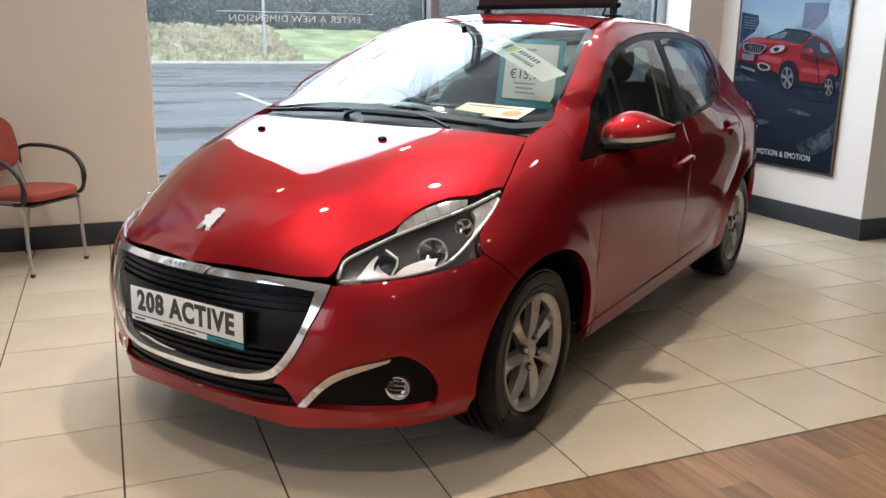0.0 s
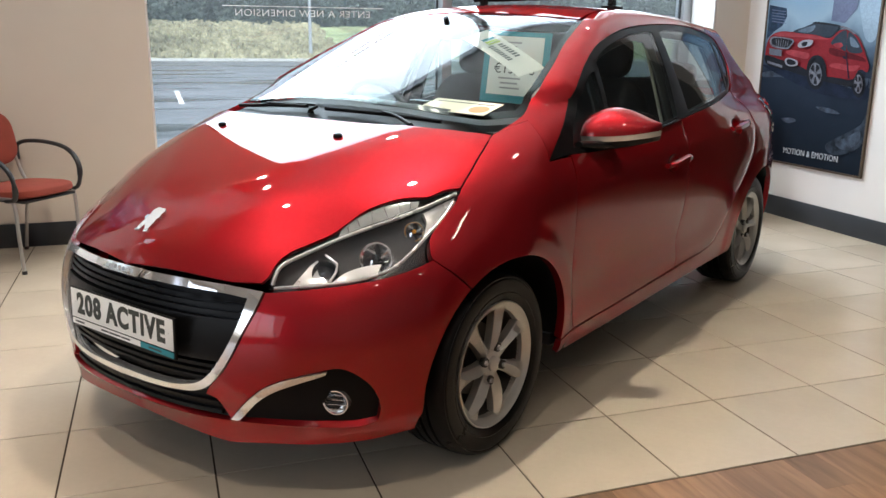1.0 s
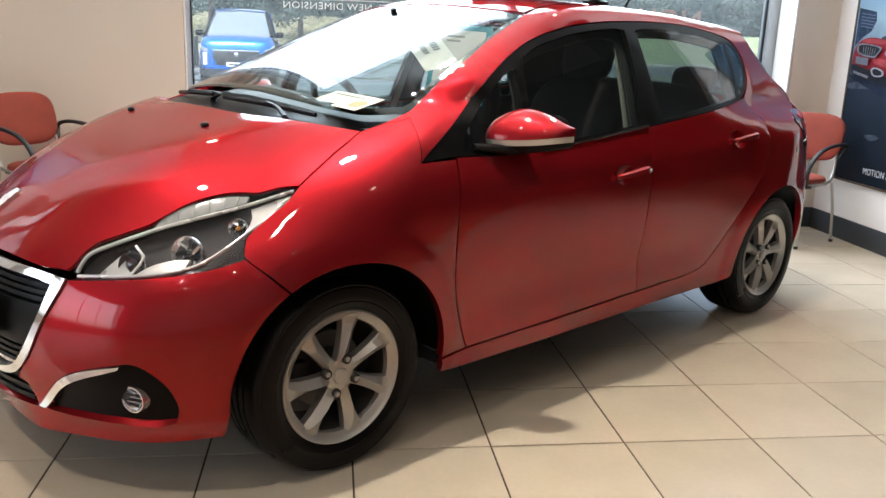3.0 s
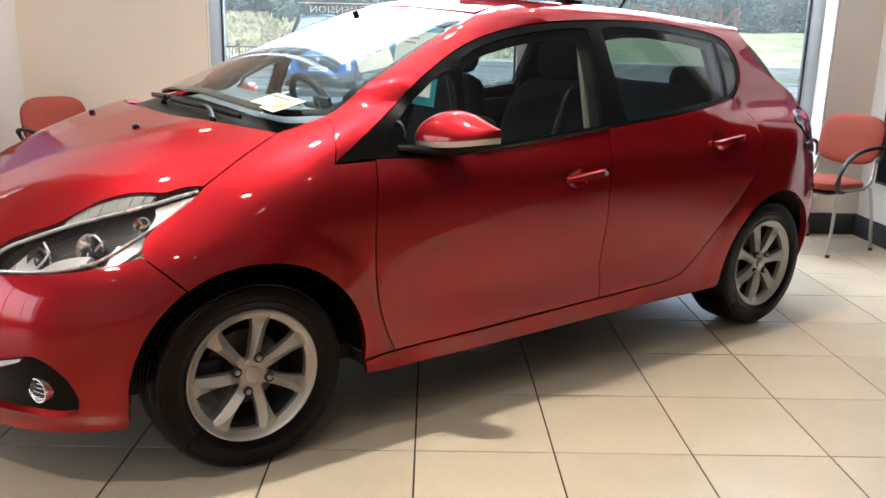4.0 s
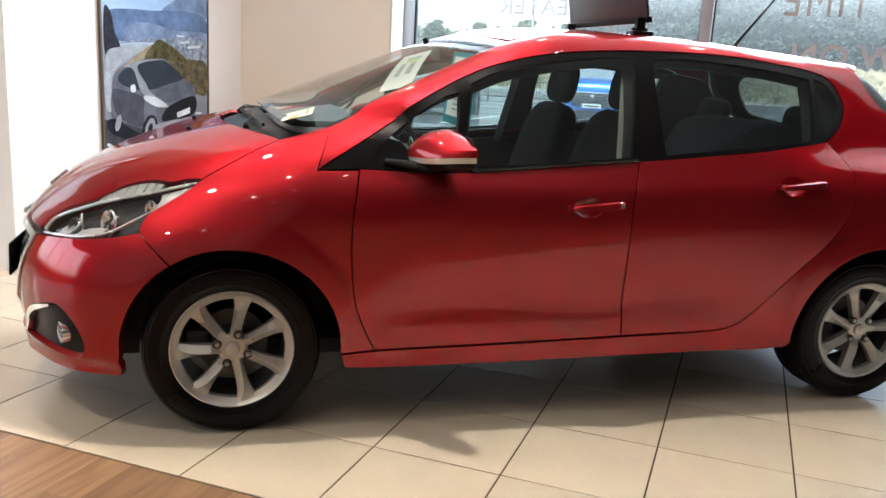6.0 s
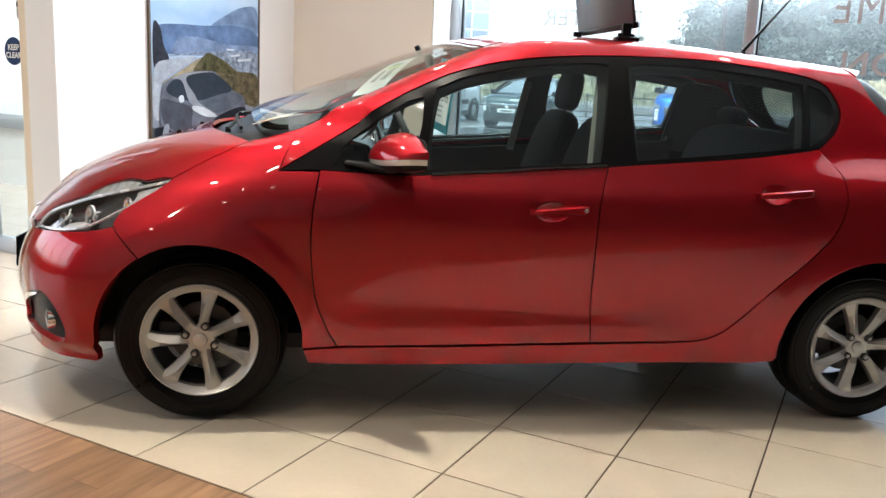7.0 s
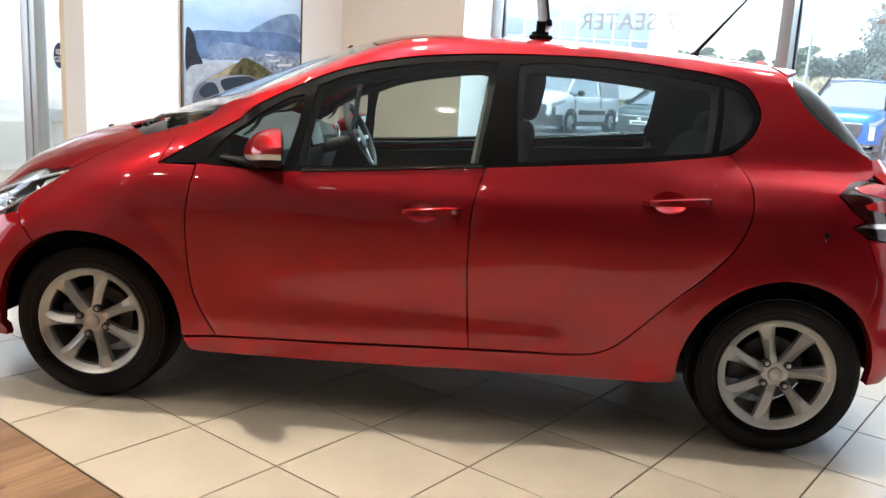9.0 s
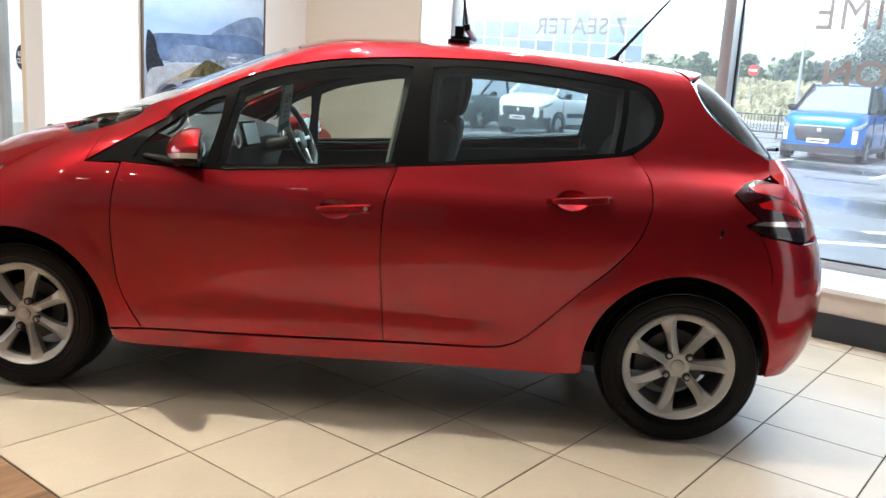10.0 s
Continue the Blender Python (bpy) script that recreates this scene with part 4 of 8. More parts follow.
skin("tailgate", body_panel([(-3.125, 0, 0.805), (-3.06, 0.45, 0.805), (-2.96, 0.735, 0.79), (-2.963, 0.686, 0.880), (-2.92, 0.69, 0.952), (-2.834, 0.735, 0.998), HATCH_EDGE[4], HATCH_EDGE[3], (-2.90, 0.5, 1.06), (-2.96, 0, 1.05)], (0.75, -0.5, -0.43), mirror=True, grid=0.045), PAINT, car, "red tailgate")
b = bmesh.new()
rear_rows = []
for i in range(17):
    t = i / 16
    e = [ip(np.array(t), [0, 0.33, 0.7, 1.0], [q[k] for q in (LIP[0], *HATCH_EDGE[1:4])]) for k in range(3)]
    c = (-2.625 - 0.340 * t - 0.02 * math.sin(math.pi * t), 1.385 - 0.330 * t + 0.018 * math.sin(math.pi * t))
    rear_rows.append([b.verts.new((c[0] + (e[0] - c[0]) * abs(k / 16) ** 2.4 + 0.003, e[1] * k / 16 * 0.996, c[1] + (e[2] - c[1]) * abs(k / 16) ** 2.4)) for k in range(-16, 17)])
for A, B in zip(rear_rows, rear_rows[1:]):
    for k in range(32):
        b.faces.new((A[k], A[k + 1], B[k + 1], B[k]))
part("rear_screen", b, REAR_GLASS, car, "tinted rear screen")
pair("tail_lamp", lambda: body_panel(TAIL, (0.5, -0.86, -0.1), off=0.004, grid=0.02, thick=0.03, fine=0.012), DARK_LENS, car, "glossy dark red tail lamp")
skin("tailgate_frame", body_panel([(-2.965, 0, 1.055), (-2.905, 0.5, 1.065), *HATCH_EDGE[3:0:-1], *LIP, (-2.66, 0, 1.335), (-2.655, 0.36, 1.325), (-2.66, 0.47, 1.27), (-2.73, 0.535, 1.17), (-2.80, 0.55, 1.11), (-2.87, 0.42, 1.10), (-2.93, 0, 1.09)], (0.7, -0.3, -0.64), mirror=True, off=-0.030, grid=0.04, thick=0.01, gap=0.002), CABIN_PLASTIC, car, "dark inner frame of the tailgate")
for k, (dx, dz, w) in enumerate(((0.0, 0.0, 0.030), (0.012, -0.055, 0.024))):
    CLAW = [(-2.72 - dx, 0.79, 0.985 + dz), (-2.80, 0.76, 1.000 + dz), (-2.87, 0.72, 0.985 + dz), (-2.92, 0.69, 0.945 + dz), (-2.945, 0.69, 0.895 + dz), (-2.925, 0.70, 0.900 + dz), (-2.90, 0.70, 0.935 + dz), (-2.86, 0.72, 0.965 + dz - w), (-2.80, 0.76, 0.985 + dz - w), (-2.73 - dx, 0.79, 0.970 + dz)]
    pair("lamp_claw", lambda: body_panel(CLAW, (0.5, -0.86, -0.1), off=0.007, grid=0.02, thick=0.008, gap=0.0, fine=0.012), RED_LENS, car, "bright red curved lamp band")
pair("lamp_streak", lambda: body_panel([(-2.76, 0.83, 0.868), (-2.80, 0.82, 0.872), (-2.945, 0.72, 0.868), (-2.945, 0.72, 0.846), (-2.80, 0.82, 0.856), (-2.735, 0.838, 0.860)], (0.5, -0.86, -0.1), off=0.008, grid=0.02, gap=0.0, fine=0.012, thick=0.006), CHROME, car, "bright streak in the tail lamp")
pair("reversing_lamp", lambda: body_panel([(-2.72, 0.838, 0.862), (-2.80, 0.82, 0.860), (-2.95, 0.72, 0.852), (-2.957, 0.735, 0.80), (-2.853, 0.80, 0.816), (-2.765, 0.833, 0.834)], (0.5, -0.86, -0.1), off=0.006, grid=0.02, fine=0.012), GLOSS_BLACK, car, "dark and clear lower tail lamp")


# ---- wheels ----
IRON = surface("worn_iron", (0.10, 0.098, 0.095), 0.45, 0.8, vary=0.2)
def build_wheel(parent, u, v, turn, right=False):
    """A tyre and an alloy rim of seven ridged spokes, its axle along y and its face towards +y."""
    base = new("wheel")
    base.parent = parent
    base.matrix_local = pose(u, v, 0.302, 0, 0, 180 if right else 0)
    ax = pose(0, 0, 0, -90, 0, 0)
    R = 0.302
    prof = [(0.205, -0.095), (0.222, -0.105), (0.262, -0.112), (0.287, -0.104), (0.298, -0.085)]
    for g in (-0.052, -0.018, 0.018, 0.052):
        prof += [(R, g - 0.006), (R - 0.007, g - 0.004), (R - 0.007, g + 0.004), (R, g + 0.006)]
    prof += [(0.298, 0.085), (0.290, 0.100), (0.284, 0.106), (0.279, 0.105), (0.275, 0.109), (0.25, 0.113), (0.236, 0.110), (0.233, 0.112), (0.224, 0.109), (0.212, 0.103), (0.202, 0.096)]
    bm = lathe(bmesh.new(), prof, ax, 72)
    for v2 in bm.verts:
        if v2.co.z < -0.299:
            v2.co.z = -0.299
    part("tyre", bm, RUBBER, base, "black road tyre")
    rim = lathe(bmesh.new(), [(0.203, 0.094), (0.2075, 0.100), (0.2065, 0.106), (0.2025, 0.1075), (0.199, 0.104), (0.194, 0.0975), (0.182, 0.0925), (0.177, 0.088), (0.175, 0.070)], ax, 96)
    rim_ob = part("rim", rim, ALLOY, base, "silver alloy rim")
    part("rim_well", lathe(bmesh.new(), [(0.177, 0.086), (0.174, 0.06), (0.171, 0.03), (0.170, -0.08), (0.205, -0.095)], ax, 64), RIM_DARK, rim_ob, "inner rim darkened as if in shade")
    sp = bmesh.new()
    # radius, half width ahead and behind, face height, ridge height and how far along the width the ridge lies
    SPOKE = ((0.026, 0.018, 0.018, 0.084, 0.001, -0.5), (0.046, 0.0185, 0.018, 0.086, 0.005, -0.55), (0.070, 0.0175, 0.017, 0.087, 0.014, -0.50), (0.105, 0.0190, 0.018, 0.088, 0.018, -0.35), (0.140, 0.0225, 0.0215, 0.089, 0.016, -0.10),
             (0.164, 0.0275, 0.0260, 0.090, 0.011, 0.2), (0.178, 0.0325, 0.0310, 0.0915, 0.006, 0.4), (0.187, 0.041, 0.039, 0.0940, 0.0025, 0.5), (0.194, 0.049, 0.047, 0.0965, 0.0004, 0.5))
    for i in range(7):
        m = Matrix.Rotation(-(turn + i * 2 * math.pi / 7), 4, "Y")
        rows = []
        for r, wa, wb, y, rd, off in SPOKE:
            lean = 0.010 * (r - 0.026) / 0.17
            rows.append([sp.verts.new(m @ Vector((r, yy, w + lean))) for w, yy in ((-wb, y - 0.030), (-wb, y - 0.003), (-wb * 0.88, y), (off * wa, y + rd), (wa * 0.88, y - 0.001), (wa, y - 0.004), (wa, y - 0.030))])
        for A, B in zip(rows, rows[1:]):
            for k in range(6):
                sp.faces.new((A[k], A[k + 1], B[k + 1], B[k]))
            sp.faces.new((A[6], A[0], B[0], B[6]))
    lathe(sp, [(0, 0.06), (0.050, 0.06), (0.050, 0.0835), (0.044, 0.0875), (0.030, 0.0885), (0.0, 0.0885)], ax, 40)
    part("spokes", sp, ALLOY, rim_ob, angle=14)
    part("hub_cap", lathe(bmesh.new(), [(0.0, 0.101), (0.018, 0.100), (0.024, 0.096), (0.026, 0.088), (0.026, 0.08)], ax, 32), ALLOY, rim_ob, "silver hub cap")
    for i in range(4):
        a = turn + 1.08 + i * math.pi / 2
        c = Vector((0.054 * math.cos(a), 0.0, -0.054 * math.sin(a)))
        part("wheel_bolt", lathe(bmesh.new(), [(0.0, 0.103), (0.0065, 0.103), (0.0085, 0.100), (0.0085, 0.095)], Matrix.Translation(c) @ ax, 16), STEEL, rim_ob, "steel wheel bolt")
        # dark disc that paints the shade of the bolt hole
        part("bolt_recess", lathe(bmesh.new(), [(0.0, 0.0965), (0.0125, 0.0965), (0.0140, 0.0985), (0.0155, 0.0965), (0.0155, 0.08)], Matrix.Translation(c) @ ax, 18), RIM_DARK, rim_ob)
    part("brake_disc", lathe(bmesh.new(), [(0.0, 0.030), (0.066, 0.030), (0.07, 0.012), (0.120, 0.012), (0.120, -0.008), (0.07, -0.008)], ax, 48), IRON, base, "dark worn brake disc")
    b = bmesh.new()
    box(b, 0.075, 0.155, -0.03, 0.035, -0.05, 0.05, bevel=0.012)
    part("brake_caliper", b, CABIN_PLASTIC, base, "dark brake caliper")
    return base


for uu in (HUB_F, HUB_R):
    build_wheel(car, uu, 0.705, radians(98 if uu == HUB_F else 70.5))
    build_wheel(car, uu, -0.705, radians(70), True)

# wheel housings and underside
for uu in (HUB_F, HUB_R):
    for s in (1, -1):
        b = bmesh.new()
        lathe(b, [(0.372, 0.0), (0.372, 0.27), (0.0, 0.27)], Matrix.Translation((uu, s * 0.835, 0.30)) @ pose(0, 0, 0, 90 if s > 0 else -90, 0, 0), 48)
        for f in [f for f in b.faces if f.calc_center_median().z < 0.31]:
            b.faces.remove(f)
        for v in b.verts:
            if abs(v.co.y) > 0.80:
                edge_v = settle([(v.co.x, 0.9, max(v.co.z, 0.30))], (0, -1, 0))[0][1]
                v.co.y = s * min(0.835, edge_v - 0.016)
        part("wheel_housing", b, BLACK_TRIM, car, "black wheel housing")
u_b = bmesh.new()
box(u_b, -2.13, -0.40, -0.68, 0.68, 0.222, 0.26, bevel=0.01)
box(u_b, 0.38, 0.64, -0.34, 0.34, 0.205, 0.24, bevel=0.01)
box(u_b, -3.02, -2.92, -0.60, 0.60, 0.31, 0.36, bevel=0.01)
box(u_b, -2.95, 0.45, -0.53, 0.53, 0.20, 0.34, bevel=0.01)
part("underbody", u_b, BLACK_TRIM, car, "dark underbody")


# ---- lamps, mirrors, handles, badges ----
def spot(p, way=(-1, 0, 0)):
    """The place on the body met from p along way, and the direction out of it."""
    P, _ = cast(np.array([p], float) - np.array(way) * 0.5, np.array([way], float), 1.2, 120)
    return Vector(P[0]), Vector(normal(P)[0])


def facing(p, n):
    """A pose at p with its z axis along n and its y axis upwards."""
    n = Vector(n).normalized()
    x = Vector((0, 0, 1)).cross(n).normalized()
    y = n.cross(x)
    return Matrix.Translation(p) @ Matrix((x, y, n)).transposed().to_4x4()


HEAD = [*HEAD_LOW, *HEAD_OUT, *HEAD_UP]
HEAD_WAY = (-0.55, -0.72, -0.42)
SILVER = surface("silver_lamp_bezel", (0.66, 0.66, 0.66), 0.28, 0.55, vary=0.05)
SMOKE = surface("dark_lamp_bezel", (0.11, 0.11, 0.115), 0.18, 0.7, vary=0.1)
CLEAR_RIB = surface("clear_ribbed_lamp", (0.42, 0.43, 0.43), 0.15, 0.35, vary=0.12, scale=40)
AMBER = surface("amber_bulb", (0.7, 0.32, 0.05), 0.25)
PROJECTOR = glass("projector_lens", (0.75, 0.82, 0.9), 1.0, 0.0, 1.9)
LINE_UP = [(0.634, 0.486, 0.655), (0.628, 0.486, 0.668), (0.599, 0.482, 0.70), (0.54, 0.516, 0.73), (0.489, 0.546, 0.751), (0.454, 0.567, 0.765), (0.384, 0.609, 0.788), (0.312, 0.652, 0.809), (0.239, 0.687, 0.83), (0.172, 0.712, 0.85), (0.116, 0.728, 0.865)]
LINE_LOW = [(0.637, 0.496, 0.648), (0.557, 0.605, 0.660), (0.494, 0.665, 0.669), (0.439, 0.703, 0.681), (0.395, 0.722, 0.695), (0.334, 0.733, 0.727), (0.265, 0.737, 0.766), (0.204, 0.740, 0.800), (0.138, 0.737, 0.845)]
DRL = [(0.449, 0.561, 0.77), (0.426, 0.557, 0.789), (0.382, 0.57, 0.813), (0.324, 0.599, 0.835), (0.271, 0.633, 0.848), (0.223, 0.672, 0.85), (0.238, 0.68, 0.836), (0.308, 0.646, 0.815), (0.38, 0.603, 0.794), (0.439, 0.569, 0.773)]
WEDGE = [(0.235, 0.700, 0.824), (0.176, 0.718, 0.843), (0.126, 0.732, 0.858), (0.158, 0.740, 0.830), (0.224, 0.737, 0.791), (0.278, 0.733, 0.761), (0.240, 0.716, 0.800)]
FIN = [(0.548, 0.612, 0.663), (0.492, 0.664, 0.673), (0.440, 0.698, 0.687), (0.415, 0.694, 0.712), (0.454, 0.662, 0.708), (0.50, 0.632, 0.694)]
SHEEN = [(0.608, 0.53, 0.664), (0.548, 0.540, 0.713), (0.524, 0.548, 0.728), (0.545, 0.570, 0.692), (0.540, 0.612, 0.668), (0.571, 0.588, 0.661)]


def sunk(pts, s, depth):
    """Places drawn in below the skin, on the left (s 1) or right side."""
    P = np.array(pts, float)
    Q = P - normal(P) * depth
    return [Vector((q[0], s * q[1], q[2])) for q in Q]


for s in (1, -1):
    fl = flipped if s < 0 else (lambda b: b)
    lamp = skin("headlamp", fl(body_panel(HEAD, HEAD_WAY, off=0.0, grid=0.04, gap=0.0025, thick=0.012)), LENS, car, "clear headlamp with chrome and black inner bezel")
    skin("lamp_housing", fl(body_panel(HEAD, HEAD_WAY, off=-0.045, grid=0.04, gap=0.0, skirt=False)), SMOKE, lamp)
    skin("daylight_strip", fl(body_panel(DRL, HEAD_WAY, off=-0.008, grid=0.02, gap=0.0, thick=0.012, fine=0.012)), CLEAR_RIB, lamp, "clear ribbed daytime light strip")
    for k in range(6):
        t = (k + 0.5) / 6
        lo, hi = dense(DRL[6:][::-1], 0.01, closed=False), dense(DRL[1:6], 0.01, closed=False)
        a_, c_ = lo[int(t * (len(lo) - 1))], hi[int(t * (len(hi) - 1))]
        part("strip_rib", tube(bmesh.new(), sunk([a_, c_], s, 0.007), 0.0014, 6), CHROME, lamp)
    skin("lamp_wedge", fl(body_panel(WEDGE, HEAD_WAY, off=-0.016, grid=0.02, gap=0.0, thick=0.02, fine=0.012)), SILVER, lamp, "silver wedge at the lamp's outer end")
    skin("lamp_fin", fl(body_panel(FIN, HEAD_WAY, off=-0.024, grid=0.02, gap=0.0, thick=0.02, fine=0.012)), SILVER, lamp, "silver lamp fin")
    skin("lamp_sheen", fl(body_panel(SHEEN, HEAD_WAY, off=-0.030, grid=0.02, gap=0.0, thick=0.015, fine=0.012)), SILVER, lamp, "silver reflector beside the projector")
    for nm, line, r, dep in (("upper_bezel", LINE_UP, 0.0055, 0.010), ("lower_bezel", LINE_LOW, 0.0050, 0.010)):
        part(nm, tube(bmesh.new(), sunk(dense(line, 0.02, closed=False), s, dep), r, 8), SILVER, lamp, "thin chrome lamp bezel")
    part("guide_line", tube(bmesh.new(), sunk(dense([(0.505, 0.564, 0.731), (0.501, 0.604, 0.710), (0.517, 0.614, 0.692), (0.543, 0.614, 0.668)], 0.012, False, False), s, 0.014), 0.0035, 8), SILVER, lamp, "bright light guide")
    for (u, v, z), r, dp, mt, nm in (((0.527, 0.585, 0.703), 0.034, 0.026, SMOKE, "main_lamp"), ((0.401, 0.668, 0.736), 0.043, 0.026, CHROME, "side_lamp"), ((0.271, 0.702, 0.791), 0.026, 0.018, CHROME, "indicator_lamp")):
        p, n = spot((u, v, z), (-0.62, -0.72, -0.3))
        p = p - n * 0.046
        m = facing(p, Vector((0.80, 0.52, 0.16)))
        if s < 0:
            m = Matrix.Diagonal((1, -1, 1, 1)) @ m
        part(nm, lathe(bmesh.new(), [(0.008, 0.0), (r * 0.5, 0.004), (r * 0.8, dp * 0.5), (r, dp), (r * 1.08, dp + 0.002), (r * 1.1, dp - 0.006)], m, 32), mt, lamp, "lamp bowl")
        if nm == "main_lamp":
            part("projector", lathe(bmesh.new(), [(0.0, 0.028), (0.012, 0.0265), (0.020, 0.020), (0.025, 0.008), (0.025, 0.0)], m, 32), PROJECTOR, lamp, "glass projector lens")
            part("projector_ring", lathe(bmesh.new(), [(0.026, 0.006), (0.029, 0.012), (0.032, 0.006)], m, 32), CHROME, lamp)
        else:
            for k in range(7):
                a = k * 2 * math.pi / 7
                b = bmesh.new()
                box(b, r * 0.2, r * 0.92, -0.003, 0.003, 0.002, dp * 0.9, m @ Matrix.Rotation(a, 4, "Z") @ pose(0, 0, 0, 28, 0, 0))
                part("reflector_rib", b, CHROME if k % 2 else SMOKE, lamp)
            part("bulb", lathe(bmesh.new(), [(0.0, 0.022), (0.004, 0.021), (0.006, 0.016), (0.006, 0.0)], m, 16), AMBER if nm == "indicator_lamp" else PROJECTOR, lamp, "small lamp bulb")
    # fog lamp
    p, n = spot((0.572, 0.666, 0.322), (-0.62, -0.78, 0))
    m = facing(p - n * 0.036, Vector((0.90, 0.43, 0.0)))
    if s < 0:
        m = Matrix.Diagonal((1, -1, 1, 1)) @ m
    fog = part("fog_lamp", lathe(bmesh.new(), [(0.0, 0.004), (0.016, 0.006), (0.027, 0.014), (0.033, 0.024), (0.036, 0.024), (0.038, 0.0)], m, 32), CHROME, car, "round fog lamp with clear glass")
    part("fog_glass", lathe(bmesh.new(), [(0.0, 0.030), (0.016, 0.029), (0.028, 0.026), (0.033, 0.023)], m, 32), LENS, fog)
    for k in range(4):
        b = bmesh.new()
        box(b, -0.026, 0.026, -0.022 + k * 0.014, -0.0205 + k * 0.014, 0.010, 0.020, m)
        part("fog_rib", b, CHROME, fog)

# door mirrors
for s in (1, -1):
    base = bmesh.new()
    c = Vector((-0.675, s * 0.865, 1.005))
    arm = smooth_line([(-0.50, s * 0.80, 0.955), (-0.56, s * 0.815, 0.950), (-0.61, s * 0.83, 0.945), (-0.675, s * 0.855, 0.945)], 5)
    tube(base, arm, lambda t: 0.020 + 0.012 * t, 12, flat=0.55)
    mirror = part("door_mirror", base, BLACK_TRIM, car, "red door mirror with a clear indicator strip")

    def plan(t):
        """Out from the middle, front edge and rear edge of the mirror's shell at t from inner (0) to outer end (1)."""
        out = -0.125 + 0.25 * t
        full = (1 - abs(2 * t - 1) ** 3.2) ** 0.5
        rear = -0.058 - 0.30 * out
        return out, rear + (0.030 + 0.125 * full * (1 - 0.45 * t)), rear

    def crest(t):
        """The cap's height at t."""
        return 0.098 * ((math.sin(math.pi * min(1.0, (t * 1.25 + 0.02))) ** 0.8 * 0.55 + 0.45) if t < 0.4 else 1 - 0.62 * ((t - 0.4) / 0.6) ** 1.7)

    def lift(t):
        """How far the underside rises towards the outer end."""
        return 0.016 * max(0.0, (t - 0.35) / 0.65) ** 2

    def slab(z0, z1, k0, k1, name, material, label, rise=1.0):
        """A flat slice of the shell between two heights, drawn in by k at foot and top."""
        b = bmesh.new()
        rows = []
        for z, k in ((z0, k0), ((z0 + z1) / 2, (k0 + k1) / 2 + 0.01), (z1, k1)):
            ring = []
            for i in range(25):
                o, f, r = plan(i / 24)
                ring.append((r + (f - r) * k, o * (0.9 + 0.1 * k), lift(i / 24) * (rise if z == z0 else 1.0)))
            ring += [(plan(i / 24)[2] + 0.004, plan(i / 24)[0] * (0.9 + 0.1 * k), lift(i / 24) * (rise if z == z0 else 1.0)) for i in range(24, -1, -1)]
            rows.append([b.verts.new(c + Vector((x, s * y, z + up + 0.02 * y))) for x, y, up in ring])
        for A, B in zip(rows, rows[1:]):
            for j in range(len(A)):
                b.faces.new((A[j], A[(j + 1) % len(A)], B[(j + 1) % len(A)], B[j]))
        b.faces.new(rows[0]), b.faces.new(rows[-1])
        bmesh.ops.recalc_face_normals(b, faces=b.faces)
        part(name, b, material, mirror, label)

    b = bmesh.new()
    rows = []
    for i in range(33):
        t = i / 32
        o, f, r = plan(t)
        h = crest(t)
        row = [(f, 0.0)] + [(r + (f - r) * max(0.0, math.cos(a)) ** 0.85, h * math.sin(a) ** 1.05) for a in np.linspace(0.12, math.pi / 2 * 0.93, 14)] + [(r + 0.002, h * 0.955), (r, h * 0.90), (r, 0.0)]
        rows.append([b.verts.new(c + Vector((x, s * o, z * (1 - 0.30 * lift(t) / 0.016) - 0.028 + lift(t) + 0.02 * o))) for x, z in row])
    for A, B in zip(rows, rows[1:]):
        for j in range(len(A) - 1):
            b.faces.new((A[j], A[j + 1], B[j + 1], B[j]))
    b.faces.new(rows[0]), b.faces.new(rows[-1])
    bmesh.ops.recalc_face_normals(b, faces=b.faces)
    part("mirror_cap", b, PAINT, mirror, "glossy red mirror cap", angle=50)
    slab(-0.047, -0.0285, 0.93, 0.985, "indicator_strip", surface("clear_indicator", (0.86, 0.84, 0.78), 0.15, 0.35, vary=0.05) if s > 0 else bpy.data.materials["clear_indicator"], "clear indicator strip")
    slab(-0.074, -0.0475, 0.70, 0.92, "mirror_foot", BLACK_TRIM, "black mirror base", 1.7)
    b = bmesh.new()
    pillow(b, 0.004, 0.108, 0.044, Matrix.Translation(c + Vector((-0.060, 0, 0.010))) @ pose(0, 0, 0, 0, 0, s * 16.7), 10, 0.6)
    part("mirror_frame", b, BLACK_TRIM, mirror, "black mirror frame")
    b = bmesh.new()
    pillow(b, 0.0035, 0.098, 0.037, Matrix.Translation(c + Vector((-0.062, 0, 0.010))) @ pose(0, 0, 0, 0, 0, s * 16.7), 10, 0.6)
    part("mirror_glass", b, CHROME, mirror, "mirror glass")

